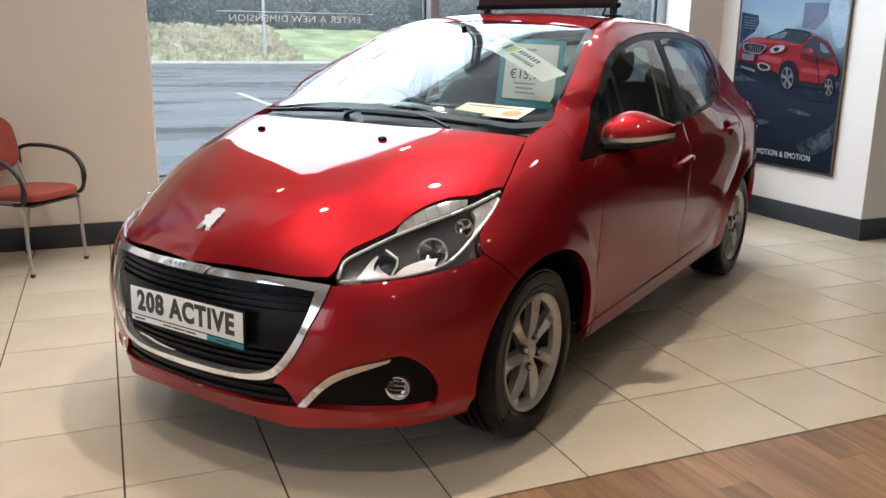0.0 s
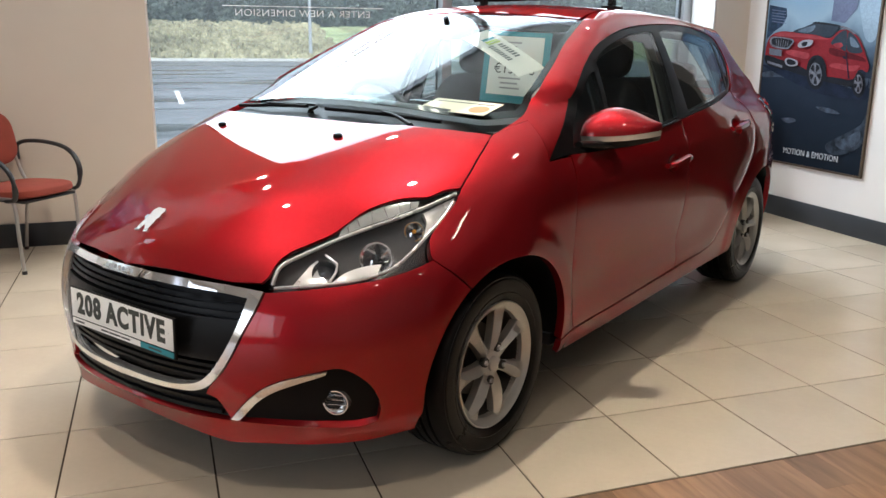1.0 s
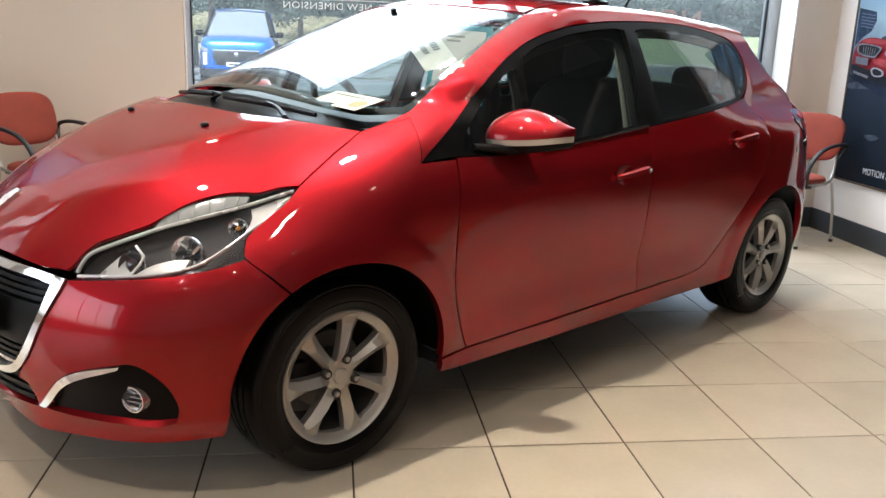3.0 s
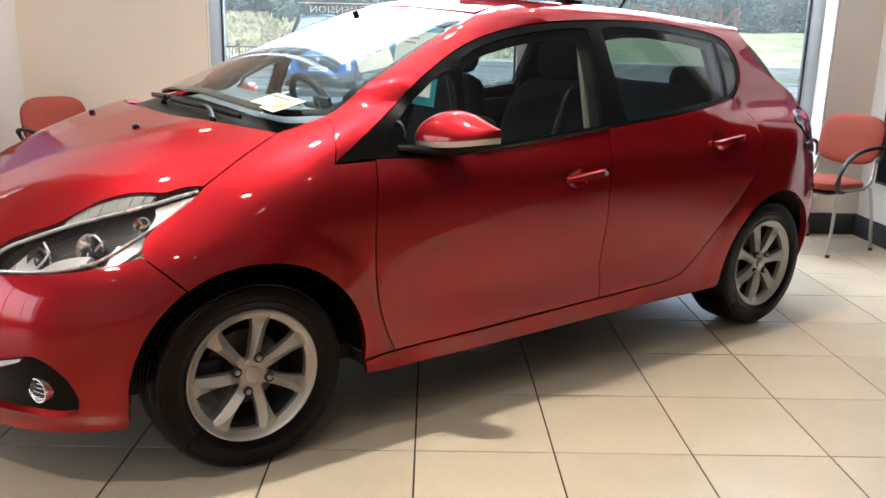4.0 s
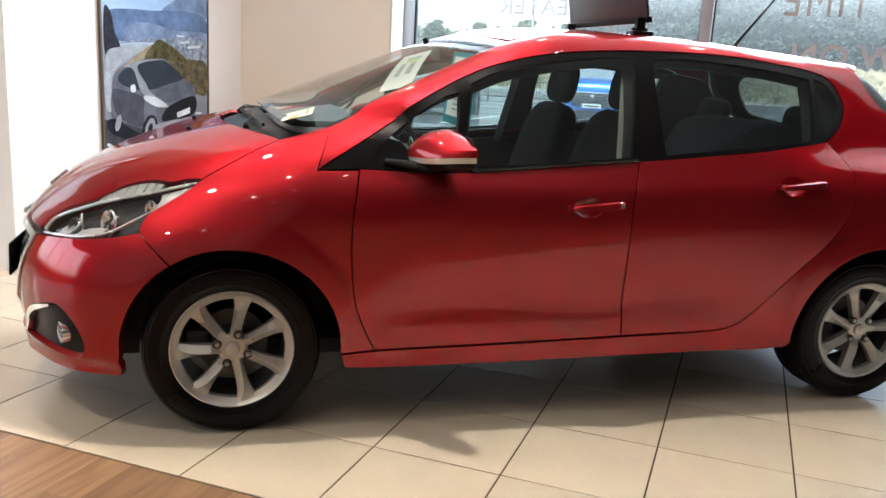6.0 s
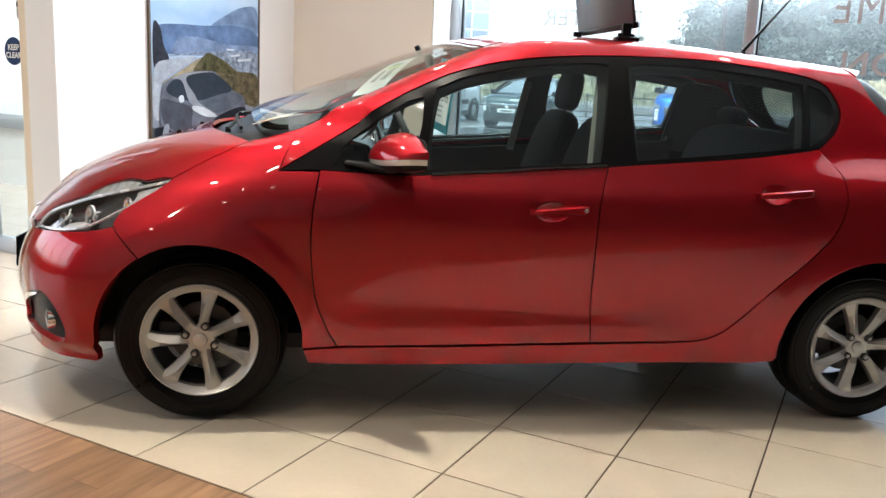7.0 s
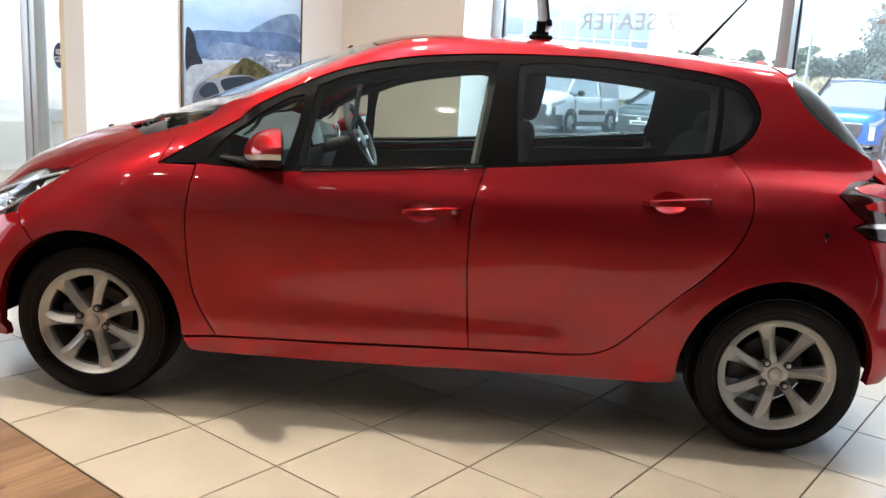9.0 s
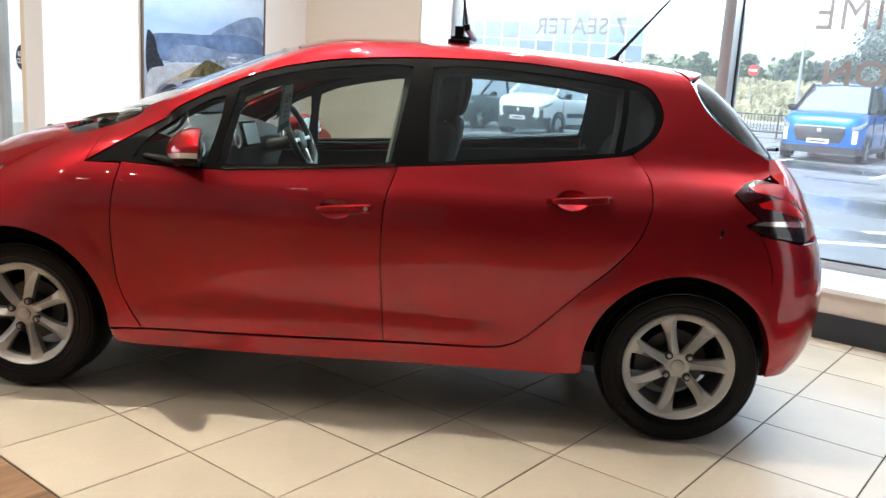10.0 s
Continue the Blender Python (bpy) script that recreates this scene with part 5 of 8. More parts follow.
# door handles
for door_pair, (u0, z0, u1, z1, uc) in ((front_doors, HANDLES[0]), (rear_doors, HANDLES[1])):
    for s, door in zip((1, -1), door_pair):
        fl = flipped if s < 0 else (lambda b: b)
        zc = 0.816 if uc > -2 else 0.902
        skin("handle_cup", fl(body_panel(cup(uc, zc), SIDE, gap=-0.001, grid=0.012, dish=cup_dish(uc, zc), skirt=False)), PAINT, door)
        b = bmesh.new()
        n = 14
        rows = []
        for i in range(n + 1):
            t = i / n
            u, z = u0 + (u1 - u0) * t, z0 + (z1 - z0) * t
            w = S(u, z)[1]
            outw = 0.030 * min(1, 6 * t, 6 * (1 - t) + 0.55) + 0.004
            h = (0.0105 + 0.006 * t) * (0.55 + 0.45 * min(1, 5 * t, 8 * (1 - t) + 0.3))
            rows.append([b.verts.new((u, s * (w + outw * a), z + h * e)) for a, e in ((1, -0.7), (1, 0.7), (0.75, 1), (0.35, 1), (0.2, 0.7), (0.2, -0.7), (0.35, -1), (0.75, -1))])
        for A, B in zip(rows, rows[1:]):
            for j in range(8):
                b.faces.new((A[j], A[(j + 1) % 8], B[(j + 1) % 8], B[j]))
        b.faces.new(rows[0]), b.faces.new(rows[-1])
        h = part("door_handle", b, PAINT, door, "red door handle", angle=50)
        for t in (0.03, 0.95):
            u, z = u0 + (u1 - u0) * t, z0 + (z1 - z0) * t
            b = bmesh.new()
            box(b, u - 0.012, u + 0.012, s * (S(u, z)[1] - 0.01), s * (S(u, z)[1] + 0.016), z - 0.009, z + 0.009)
            part("handle_mount", b, PAINT, door)
        if uc > -2 and s > 0:
            u, z = u0 + (u1 - u0) * 0.93, z0 + (z1 - z0) * 0.93
            part("lock", lathe(bmesh.new(), [(0, 0.003), (0.007, 0.003), (0.008, 0)], facing(Vector((u, S(u, z)[1] + 0.034, z)), (0, 1, 0)), 16), STEEL, door, "key lock")

# plate with its words
plate_m = facing(Vector((0.797, 0.012, 0.4955)), (1, 0, 0.03))
b = bmesh.new()
box(b, -0.262, 0.262, -0.062, 0.060, -0.004, 0.004, plate_m, bevel=0.003)
plate = part("display_plate", b, BLACK_TRIM, car, "white display plate in a black holder")
b = bmesh.new()
box(b, -0.256, 0.256, -0.036, 0.056, 0.0045, 0.0065, plate_m, bevel=0.001)
part("plate_face", b, WHITE_PAPER, plate)
INK = surface("dark_print", (0.03, 0.035, 0.03), 0.5)
TEAL = surface("teal_print", (0.01, 0.24, 0.30), 0.5, vary=0.03)


def words(name, text, size, m, material, parent, depth=0.0012, squash=1.0, spacing=1.0, bold=0.0):
    for word, x in spread(text, size, spacing, bold):
        me = lettering(word, size, depth, "CENTER", spacing, bold)
        me.materials.append(material)
        ob = new(name, me)
        ob.parent = parent
        ob.matrix_local = m @ Matrix.Diagonal((squash, 1, 1, 1)) @ pose(x, 0, 0)


words("plate_letters", "208 ACTIVE", 0.088, plate_m @ pose(0, 0.010, 0.0072), INK, plate, squash=0.88, spacing=1.14, bold=0.0038)
b = bmesh.new()
box(b, -0.256, 0.10, -0.057, -0.040, 0.0045, 0.006, plate_m)
part("dealer_strip", b, WHITE_PAPER, plate, smooth=False)
b = bmesh.new()
box(b, 0.10, 0.256, -0.057, -0.040, 0.0045, 0.006, plate_m)
part("teal_strip", b, TEAL, plate, smooth=False)
b = bmesh.new()
for x0, x1 in ((-0.24, -0.19), (-0.1, -0.06), (-0.055, 0.0), (0.005, 0.05), (0.14, 0.20)):
    box(b, x0, x1, -0.051, -0.046, 0.006, 0.0066, plate_m)
tagged(part("small_print", b, INK, plate, smooth=False), kind="stuff")
for x in (-0.235, 0.235):
    b = bmesh.new()
    lathe(b, [(0, 0.0085), (0.003, 0.008), (0.004, 0.0065)], plate_m @ pose(x, 0.012, 0), 12)
    part("plate_screw", b, WHITE_PAPER, plate)

# maker's badge as a plain chrome shape, and the plaque on the grille bar
p, n = spot((0.66, 0.0, 0.77), (-0.5, 0, -0.87))
m = facing(p, n)
b = bmesh.new()
prism(b, [(-0.004, 0.056), (0.012, 0.050), (0.034, 0.054), (0.046, 0.040), (0.036, 0.026), (0.044, 0.012), (0.030, 0.008), (0.034, -0.012), (0.022, -0.030), (0.034, -0.050), (0.008, -0.054), (0.002, -0.034),
         (-0.012, -0.022), (-0.022, -0.048), (-0.048, -0.054), (-0.040, -0.026), (-0.030, -0.006), (-0.050, 0.004), (-0.044, 0.018), (-0.022, 0.016), (-0.030, 0.036), (-0.018, 0.048)], 0.008, m @ pose(0, 0, -0.002) @ Matrix.Diagonal((0.74, 0.86, 1, 1)), 0.0015)
part("badge", b, CHROME, car, "small chrome badge on the bonnet nose")
p, n = spot((0.76, 0.0, 0.645), (-1, 0, 0))
b = bmesh.new()
prism(b, [(-0.11, 0.014), (0.11, 0.014), (0.085, -0.014), (-0.085, -0.014)], 0.008, facing(p, n) @ pose(0, 0, 0.006), 0.002)
plaque = part("grille_plaque", b, CHROME, car, "chrome plaque on the grille bar")
b = bmesh.new()
for k in range(7):
    box(b, -0.068 + k * 0.02, -0.054 + k * 0.02, -0.006, 0.006, 0.0140, 0.0146, facing(p, n))
part("plaque_marks", b, STEEL, plaque, smooth=False)

# washer jets, wipers
for s in (1, -1):
    p, n = spot((0.155, s * 0.285, 0.985), (0, 0, -1))
    b = bmesh.new()
    pillow(b, 0.016, 0.011, 0.009, facing(p + n * 0.003, n), 8, 0.7)
    part("washer_jet", b, BLACK_TRIM, car, "small black washer jet")


def on_screen(u, v, lift=0.0):
    p, n = spot((u, v, 1.1), (-0.4, 0, -0.92))
    return p + n * lift


for pts, pivot in (([(-0.10, 0.50), (-0.065, 0.28), (-0.040, 0.04)], (-0.02, 0.42)), ([(-0.05, -0.06), (-0.075, -0.30), (-0.145, -0.56)], (-0.01, -0.03))):
    fine = smooth_line([on_screen(a + 0.015, v, -0.010) for a, v in pts], 8)
    b = bmesh.new()
    tube(b, fine, 0.006, 8, flat=1.2)
    w = part("wiper", b, BLACK_TRIM, car, "black wiper blade and arm")
    b = bmesh.new()
    mid = on_screen(pts[1][0] + 0.015, pts[1][1], -0.002)
    tube(b, smooth_line([on_screen(*pivot, -0.014), on_screen(pivot[0] - 0.03, pivot[1] * 0.8, -0.006), mid], 6), lambda t: 0.009 - 0.003 * t, 8, flat=0.7)
    part("wiper_arm", b, BLACK_TRIM, w)
    b = bmesh.new()
    lathe(b, [(0, 0.014), (0.009, 0.013), (0.013, 0.0)], Matrix.Translation(on_screen(*pivot, -0.026)), 16)
    part("wiper_nut", b, BLACK_TRIM, w)

CHIP = [(-2.623, 0.858, 0.826), (-2.617, 0.861, 0.803), (-2.604, 0.864, 0.779)]
# paint chip with a pale scratch on the rear quarter
p, n = spot(CHIP[0], (0, -1, 0))
b = bmesh.new()
pillow(b, 0.007, 0.012, 0.0012, facing(p + n * 0.0006, n), 8, 0.8)
chip = part("paint_chip", b, BLACK_TRIM, car, "small dark chip in the paint")
b = bmesh.new()
tube(b, [spot(q, (0, -1, 0))[0] + spot(q, (0, -1, 0))[1] * 0.0005 for q in CHIP[:2]], 0.0008, 6)
part("scratch", b, surface("pale_primer", (0.45, 0.36, 0.28), 0.6), chip, "pale scratch below the chip")

# rear wiper
p, n = spot((-3.1, 0.0, 1.07), (1, 0, 0))
b = bmesh.new()
pillow(b, 0.030, 0.030, 0.022, Matrix.Translation(p + n * 0.012), 8, 0.7)
rw = part("rear_wiper", b, BLACK_TRIM, car, "black rear wiper with its arm")
b = bmesh.new()
tube(b, [spot((-3.1, v, z), (1, 0, 0))[0] + Vector((-0.022, 0, 0.005)) for v, z in ((0.0, 1.07), (0.12, 1.085), (0.26, 1.095), (0.36, 1.10))], 0.008, 8)
part("rear_wiper_arm", b, BLACK_TRIM, rw)

# aerial
p, n = spot((-2.27, 0.0, 1.43), (0, 0, -1))
b = bmesh.new()
fin = []
for du, hw_, hh in ((0.058, 0.003, 0.003), (0.035, 0.012, 0.008), (0.010, 0.017, 0.015), (-0.012, 0.018, 0.026), (-0.026, 0.015, 0.034), (-0.036, 0.010, 0.030)):
    fin.append([b.verts.new(p + Vector((du - 0.25 * hh * math.sin(math.pi * k / 8), hw_ * math.cos(math.pi * k / 8), hh * math.sin(math.pi * k / 8) - 0.004 + 0.03 * du))) for k in range(9)])
for A, B in zip(fin, fin[1:]):
    for k in range(8):
        b.faces.new((A[k], A[k + 1], B[k + 1], B[k]))
b.faces.new(fin[-1]), b.faces.new(fin[0][::-1])
aer = part("aerial", b, BLACK_TRIM, car, "black roof aerial with a raked whip")
b = bmesh.new()
cyl(b, p + Vector((-0.028, 0, 0.018)), p + Vector((-0.31, 0, 0.36)), 0.0085, 10, 0.0025)
part("whip", b, BLACK_TRIM, aer)

# ---- cabin ----
b = bmesh.new()
box(b, -2.75, 0.10, -0.70, 0.70, 0.245, 0.30)
box(b, -2.17, -0.38, -0.785, -0.70, 0.247, 0.29)
box(b, -2.17, -0.38, 0.70, 0.785, 0.247, 0.29)
part("cabin_floor", b, CABIN, car, "dark cabin floor")
for s in (1, -1):
    fl = flipped if s < 0 else (lambda q: q)
    skin("door_card", fl(body_panel([S(-0.42, 0.90), S(-1.1, 0.935), S(-2.3, 1.04), S(-2.35, 0.62), S(-1.9, 0.33), S(-0.5, 0.30)], SIDE, off=-0.075, grid=0.08, thick=0.01)), CABIN_PLASTIC, car, "dark inner door lining")
skin("headliner", body_panel([(-0.96, 0, 1.43), (-0.98, 0.3, 1.42), (-1.02, 0.50, 1.40), (-1.6, 0.52, 1.42), (-2.3, 0.50, 1.38), (-2.5, 0.4, 1.38), (-2.52, 0, 1.39)], (0, 0, -1), mirror=True, off=-0.035, thick=0.01, grid=0.09), HEADLINER, car, "grey cloth headliner")
# dashboard
b = bmesh.new()
rows = []
for v in np.linspace(-0.66, 0.66, 15):
    hump = 0.035 * math.exp(-((v + 0.36) / 0.17) ** 2)
    prof = [(-0.13 - 0.16 * abs(v) ** 2, 1.035 - 0.06 * v * v), (-0.27, 1.055 - 0.09 * v * v + hump * 0.3), (-0.45, 1.045 + hump), (-0.58, 1.015 + hump), (-0.63, 0.96 + hump * 0.5), (-0.62, 0.86), (-0.58, 0.72), (-0.50, 0.60), (-0.20, 0.45)]
    k = 1 - 0.05 * (abs(v) / 0.7) ** 4
    rows.append([b.verts.new((u, v, z * k + (1 - k) * 0.9)) for u, z in prof])
for A, B in zip(rows, rows[1:]):
    for j in range(len(A) - 1):
        b.faces.new((A[j], A[j + 1], B[j + 1], B[j]))
dash = part("dashboard", b, CABIN_PLASTIC, car, "dark dashboard")
b = bmesh.new()
box(b, -0.085, 0.085, -0.06, 0.06, -0.008, 0.008, facing((-0.655, 0.02, 1.005), (-0.95, 0.1, 0.28)), bevel=0.006)
screen = part("dash_screen", b, GLOSS_BLACK, dash, "central touch screen in a bright bezel")
b = bmesh.new()
box(b, -0.074, 0.074, -0.048, 0.048, 0.0082, 0.0092, facing((-0.655, 0.02, 1.005), (-0.95, 0.1, 0.28)))
part("screen_face", b, surface("grey_screen", (0.22, 0.26, 0.28), 0.15, vary=0.1), screen, smooth=False)
for s in (-0.60, -0.14, 0.14, 0.60):
    b = bmesh.new()
    lathe(b, [(0.03, 0.0), (0.038, 0.004), (0.042, 0.0)], facing((-0.635, s, 0.985), (-1, 0, 0.2)), 24)
    part("air_vent", b, SILVER, dash, "silver vent ring")
# steering wheel on the right
wm = facing((-0.80, -0.36, 0.975), (-0.90, 0, 0.42))
b = bmesh.new()
tube(b, [wm @ Vector((0.172 * math.cos(a), 0.165 * math.sin(a) * (0.93 if math.sin(a) < -0.8 else 1), 0)) for a in np.linspace(0, 2 * math.pi, 40, endpoint=False)], 0.0165, 10, closed=True)
sw = part("steering_wheel", b, CABIN_PLASTIC, car, "small dark steering wheel with bright spokes")
b = bmesh.new()
pillow(b, 0.062, 0.055, 0.022, wm @ pose(0, -0.01, -0.01), 10, 0.6)
part("wheel_hub", b, CABIN_PLASTIC, sw)
for a, w in ((0, 0.02), (180, 0.02), (270, 0.025)):
    b = bmesh.new()
    box(b, 0.05, 0.165, -w / 2, w / 2, -0.006, 0.008, wm @ pose(0, -0.01, 0, 0, 0, a), bevel=0.003)
    part("wheel_spoke", b, SILVER, sw)
b = bmesh.new()
cyl(b, (-0.80, -0.36, 0.965), (-0.55, -0.36, 0.90), 0.035, 14)
part("steering_column", b, CABIN_PLASTIC, sw)


def car_seat(v):
    st = new("seat")
    st.parent = car
    st.matrix_local = pose(0, v, 0)
    b = bmesh.new()
    pillow(b, 0.26, 0.25, 0.085, pose(-1.17, 0, 0.53, 0, -8, 0), 12, 0.5)
    part("seat_cushion", b, CABIN, st)
    b = bmesh.new()
    pillow(b, 0.075, 0.245, 0.31, pose(-1.49, 0, 0.84, 0, -17, 0), 12, 0.55)
    part("seat_back", b, CABIN, st)
    b = bmesh.new()
    pillow(b, 0.048, 0.125, 0.10, pose(-1.60, 0, 1.235, 0, -10, 0), 10, 0.6)
    head = part("headrest", b, CABIN, st)
    for y in (-0.05, 0.05):
        b = bmesh.new()
        cyl(b, (-1.575, y, 1.08), (-1.598, y, 1.20), 0.006, 8)
        part("headrest_post", b, STEEL, st)
    b = bmesh.new()
    box(b, -1.36, -0.98, -0.2, 0.2, 0.29, 0.47, bevel=0.02)
    part("seat_base", b, CABIN_PLASTIC, st)
    return tagged(st, "dark cloth front seat")


car_seat(0.36), car_seat(-0.36)
bench = new("rear_bench")
bench.parent = car
tagged(bench, "dark cloth rear bench seat")
b = bmesh.new()
pillow(b, 0.26, 0.62, 0.10, pose(-2.0, 0, 0.53), 12, 0.45)
part("bench_cushion", b, CABIN, bench)
b = bmesh.new()
pillow(b, 0.085, 0.60, 0.30, pose(-2.33, 0, 0.82, 0, -20, 0), 12, 0.45)
part("bench_back", b, CABIN, bench)
for v in (-0.36, 0.36):
    b = bmesh.new()
    pillow(b, 0.045, 0.12, 0.065, pose(-2.46, v, 1.13, 0, -12, 0), 10, 0.6)
    part("headrest", b, CABIN, bench)
b = bmesh.new()
box(b, -2.95, -2.45, -0.55, 0.55, 0.985, 1.0, bevel=0.004)
part("parcel_shelf", b, CABIN_PLASTIC, car, "dark parcel shelf")
b = bmesh.new()
box(b, -2.95, -2.9, -0.6, 0.6, 0.3, 0.98)
part("tailgate_lining", b, CABIN_PLASTIC, car, "dark tailgate lining")
b = bmesh.new()
box(b, -0.06, -0.02, -0.60, 0.60, 0.25, 0.90)
part("bulkhead", b, CABIN_PLASTIC, car, "dark bulkhead")
# belts on the pillars
BELT_CLOTH = surface("pale_grey_belt", (0.30, 0.30, 0.28), 0.8)
for s in (1, -1):
    for u, u2, z0, z1 in ((-1.45, -1.40, 0.90, 1.27), (-2.275, -2.25, 0.98, 1.24)):
        b = bmesh.new()
        lo, hi = S(u2, z0), S(u, z1)
        tube(b, [(lo[0], s * (lo[1] - 0.09), lo[2]), (hi[0], s * (hi[1] - 0.06), hi[2])], 0.020, 8, flat=0.12, up=(0, 1, 0))
        part("seat_belt", b, BELT_CLOTH, car, "pale seat belt webbing")
# inside mirror
b = bmesh.new()
pillow(b, 0.014, 0.105, 0.03, pose(-0.86, 0, 1.335, 0, 10, 0), 10, 0.5)
im = part("inside_mirror", b, BLACK_TRIM, car, "black inside mirror")
b = bmesh.new()
cyl(b, (-0.82, 0, 1.36), (-0.80, 0, 1.395), 0.012, 10)
part("mirror_stalk", b, BLACK_TRIM, im)

# ---- cards behind the windscreen, the sign on the roof ----
card = thing("price_card", "white price card with a teal border hanging inside the car", "price card", CAR_AT)
cm = facing((-0.902, 0.335, 1.192), (0.985, 0.11, 0.115)) @ pose(0, 0, 0, 0, 0, -2.6)
b = bmesh.new()
box(b, -0.196, 0.100, -0.145, 0.145, -0.0015, 0.0015, cm)
part("card_back", b, TEAL, card, smooth=False)
for sgn in (1, -1):
    mm = cm @ pose(-0.048, 0.012, 0.002) if sgn > 0 else cm @ pose(-0.048, 0.012, -0.002, 0, 180, 0)
    b = bmesh.new()
    box(b, -0.120, 0.120, -0.125, 0.113, 0, 0.001, mm)
    part("card_sheet", b, WHITE_PAPER, card, smooth=False)
    words("card_price", "€15,995", 0.056, mm @ pose(0.0, -0.020, 0.0018), INK, card, 0.0006)
    b = bmesh.new()
    for k, (x0, x1) in enumerate(((-0.07, 0.02), (-0.07, 0.0), (-0.07, 0.03), (-0.06, 0.02), (-0.06, 0.03))):
        y = (0.085, 0.068, -0.06, -0.08, -0.10)[k]
        box(b, x0, x1, y, y + 0.007, 0.001, 0.0016, mm)
    part("card_lines", b, surface("grey_print", (0.35, 0.35, 0.36), 0.6), card, smooth=False)

# paper slip lying on the dashboard
slip = thing("paper_slip", "cream certificate slip lying on the dashboard", "paper", CAR_AT)
sm = Matrix.Translation((-0.235, 0.482, 1.082)) @ Matrix(((0.13, -0.95, 0.28), (0.99, 0.13, -0.02), (-0.02, 0.28, 0.96))).to_4x4()
b = bmesh.new()
box(b, -0.155, 0.155, -0.055, 0.055, 0, 0.002, sm)
part("slip_sheet", b, surface("cream_paper", (0.78, 0.72, 0.56), 0.7, vary=0.04), slip, smooth=False)
b = bmesh.new()
box(b, -0.13, 0.13, 0.030, 0.036, 0.002, 0.0026, sm)
part("slip_line", b, INK, slip, smooth=False)
b = bmesh.new()
lathe(b, [(0, 0.0028), (0.034, 0.0028), (0.034, 0.002)], sm @ pose(0.10, -0.012, 0) @ Matrix.Diagonal((1.2, 0.85, 1, 1)), 24)
part("slip_seal", b, surface("orange_print", (0.62, 0.26, 0.10), 0.7), slip, smooth=False)

# white sash stuck inside the top corner of the windscreen
sash = thing("windscreen_sash", "white sash with a printed mark across the windscreen corner", "sign", CAR_AT)
b = bmesh.new()
n = 12
rows = []
for i in range(n + 1):
    t = i / n
    u, v = -0.835 + 0.225 * t, 0.195 + 0.375 * t
    row = []
    for k in (-1, 0, 1):
        row.append(b.verts.new(on_screen(u + 0.060 * k, v - 0.025 * k, -0.020)))
    rows.append(row)
for A, B in zip(rows, rows[1:]):
    for j in range(2):
        b.faces.new((A[j], A[j + 1], B[j + 1], B[j]))
bmesh.ops.solidify(b, geom=b.faces[:], thickness=0.001)
part("sash_sheet", b, WHITE_PAPER, sash)
LIME = surface("lime_print", (0.45, 0.60, 0.05), 0.5)


def sash_bar(a0, a1, c0, c1, mt, nm):
    """A printed mark along (a) and across (c) the sash."""
    b = bmesh.new()
    cs = [(a0, c0), (a1, c0), (a1, c1), (a0, c1)]
    vs = []
    for a, c in cs:
        vs.append(b.verts.new(on_screen(-0.835 + 0.225 * a + 0.060 * c, 0.195 + 0.375 * a - 0.025 * c, -0.0165)))
    b.faces.new(vs)
    bmesh.ops.solidify(b, geom=b.faces[:], thickness=0.0008)
    part(nm, b, mt, sash, smooth=False)


GREY_INK = surface("slate_print", (0.10, 0.13, 0.14), 0.6)
for a0, a1, c0, c1, mt in ((0.20, 0.25, -0.6, 0.3, TEAL), (0.27, 0.31, -0.6, 0.3, LIME), (0.32, 0.35, -0.6, 0.3, LIME)):
    sash_bar(a0, a1, c0, c1, mt, "sash_mark")
for k in range(7):
    sash_bar(0.39 + k * 0.047, 0.42 + k * 0.047, -0.55, -0.15, GREY_INK, "sash_letter")
for k in range(9):
    sash_bar(0.38 + k * 0.04, 0.405 + k * 0.04, 0.15, 0.5, GREY_INK, "sash_letter")

# sign board standing across the roof
sign = thing("roof_sign", "dark printed sign board standing across the car roof", "sign", CAR_AT)
zb = 1.487
bm_ = facing((-1.62, -0.03, zb + 0.19), (0.985, 0, -0.17))
b = bmesh.new()
box(b, -0.40, 0.40, -0.165, 0.19, -0.006, 0.006, bm_, bevel=0.002)
part("sign_board", b, surface("charcoal_print", (0.035, 0.034, 0.038), 0.35, vary=0.1), sign)
for sgn in (1, -1):
    mm = bm_ if sgn > 0 else bm_ @ pose(0, 0, 0, 0, 180, 0)
    b = bmesh.new()
    prism(b, [(-0.32, 0.16), (-0.2, -0.04), (-0.16, 0.02), (-0.1, 0.16)], 0.0008, mm @ pose(0, 0, 0.0062))
    part("sign_mark", b, TEAL, sign, smooth=False)
    b = bmesh.new()
    for k in range(6):
        box(b, 0.06 + k * 0.05, 0.09 + k * 0.05, 0.06, 0.10, 0.0062, 0.007, mm)
        box(b, 0.06 + k * 0.05, 0.09 + k * 0.05, -0.04, 0.0, 0.0062, 0.007, mm)
    part("sign_letter", b, TEAL, sign, smooth=False)
    b = bmesh.new()
    prism(b, [(0.0, 0.11), (0.012, 0.11), (0.028, 0.05), (0.02, 0.03)], 0.0008, mm @ pose(0, 0, 0.0062))
    part("sign_mark", b, LIME, sign, smooth=False)
b = bmesh.new()
box(b, -0.41, 0.41, -0.180, -0.155, -0.012, 0.012, bm_, bevel=0.003)
part("sign_rail", b, BLACK_TRIM, sign, "black lower rail")
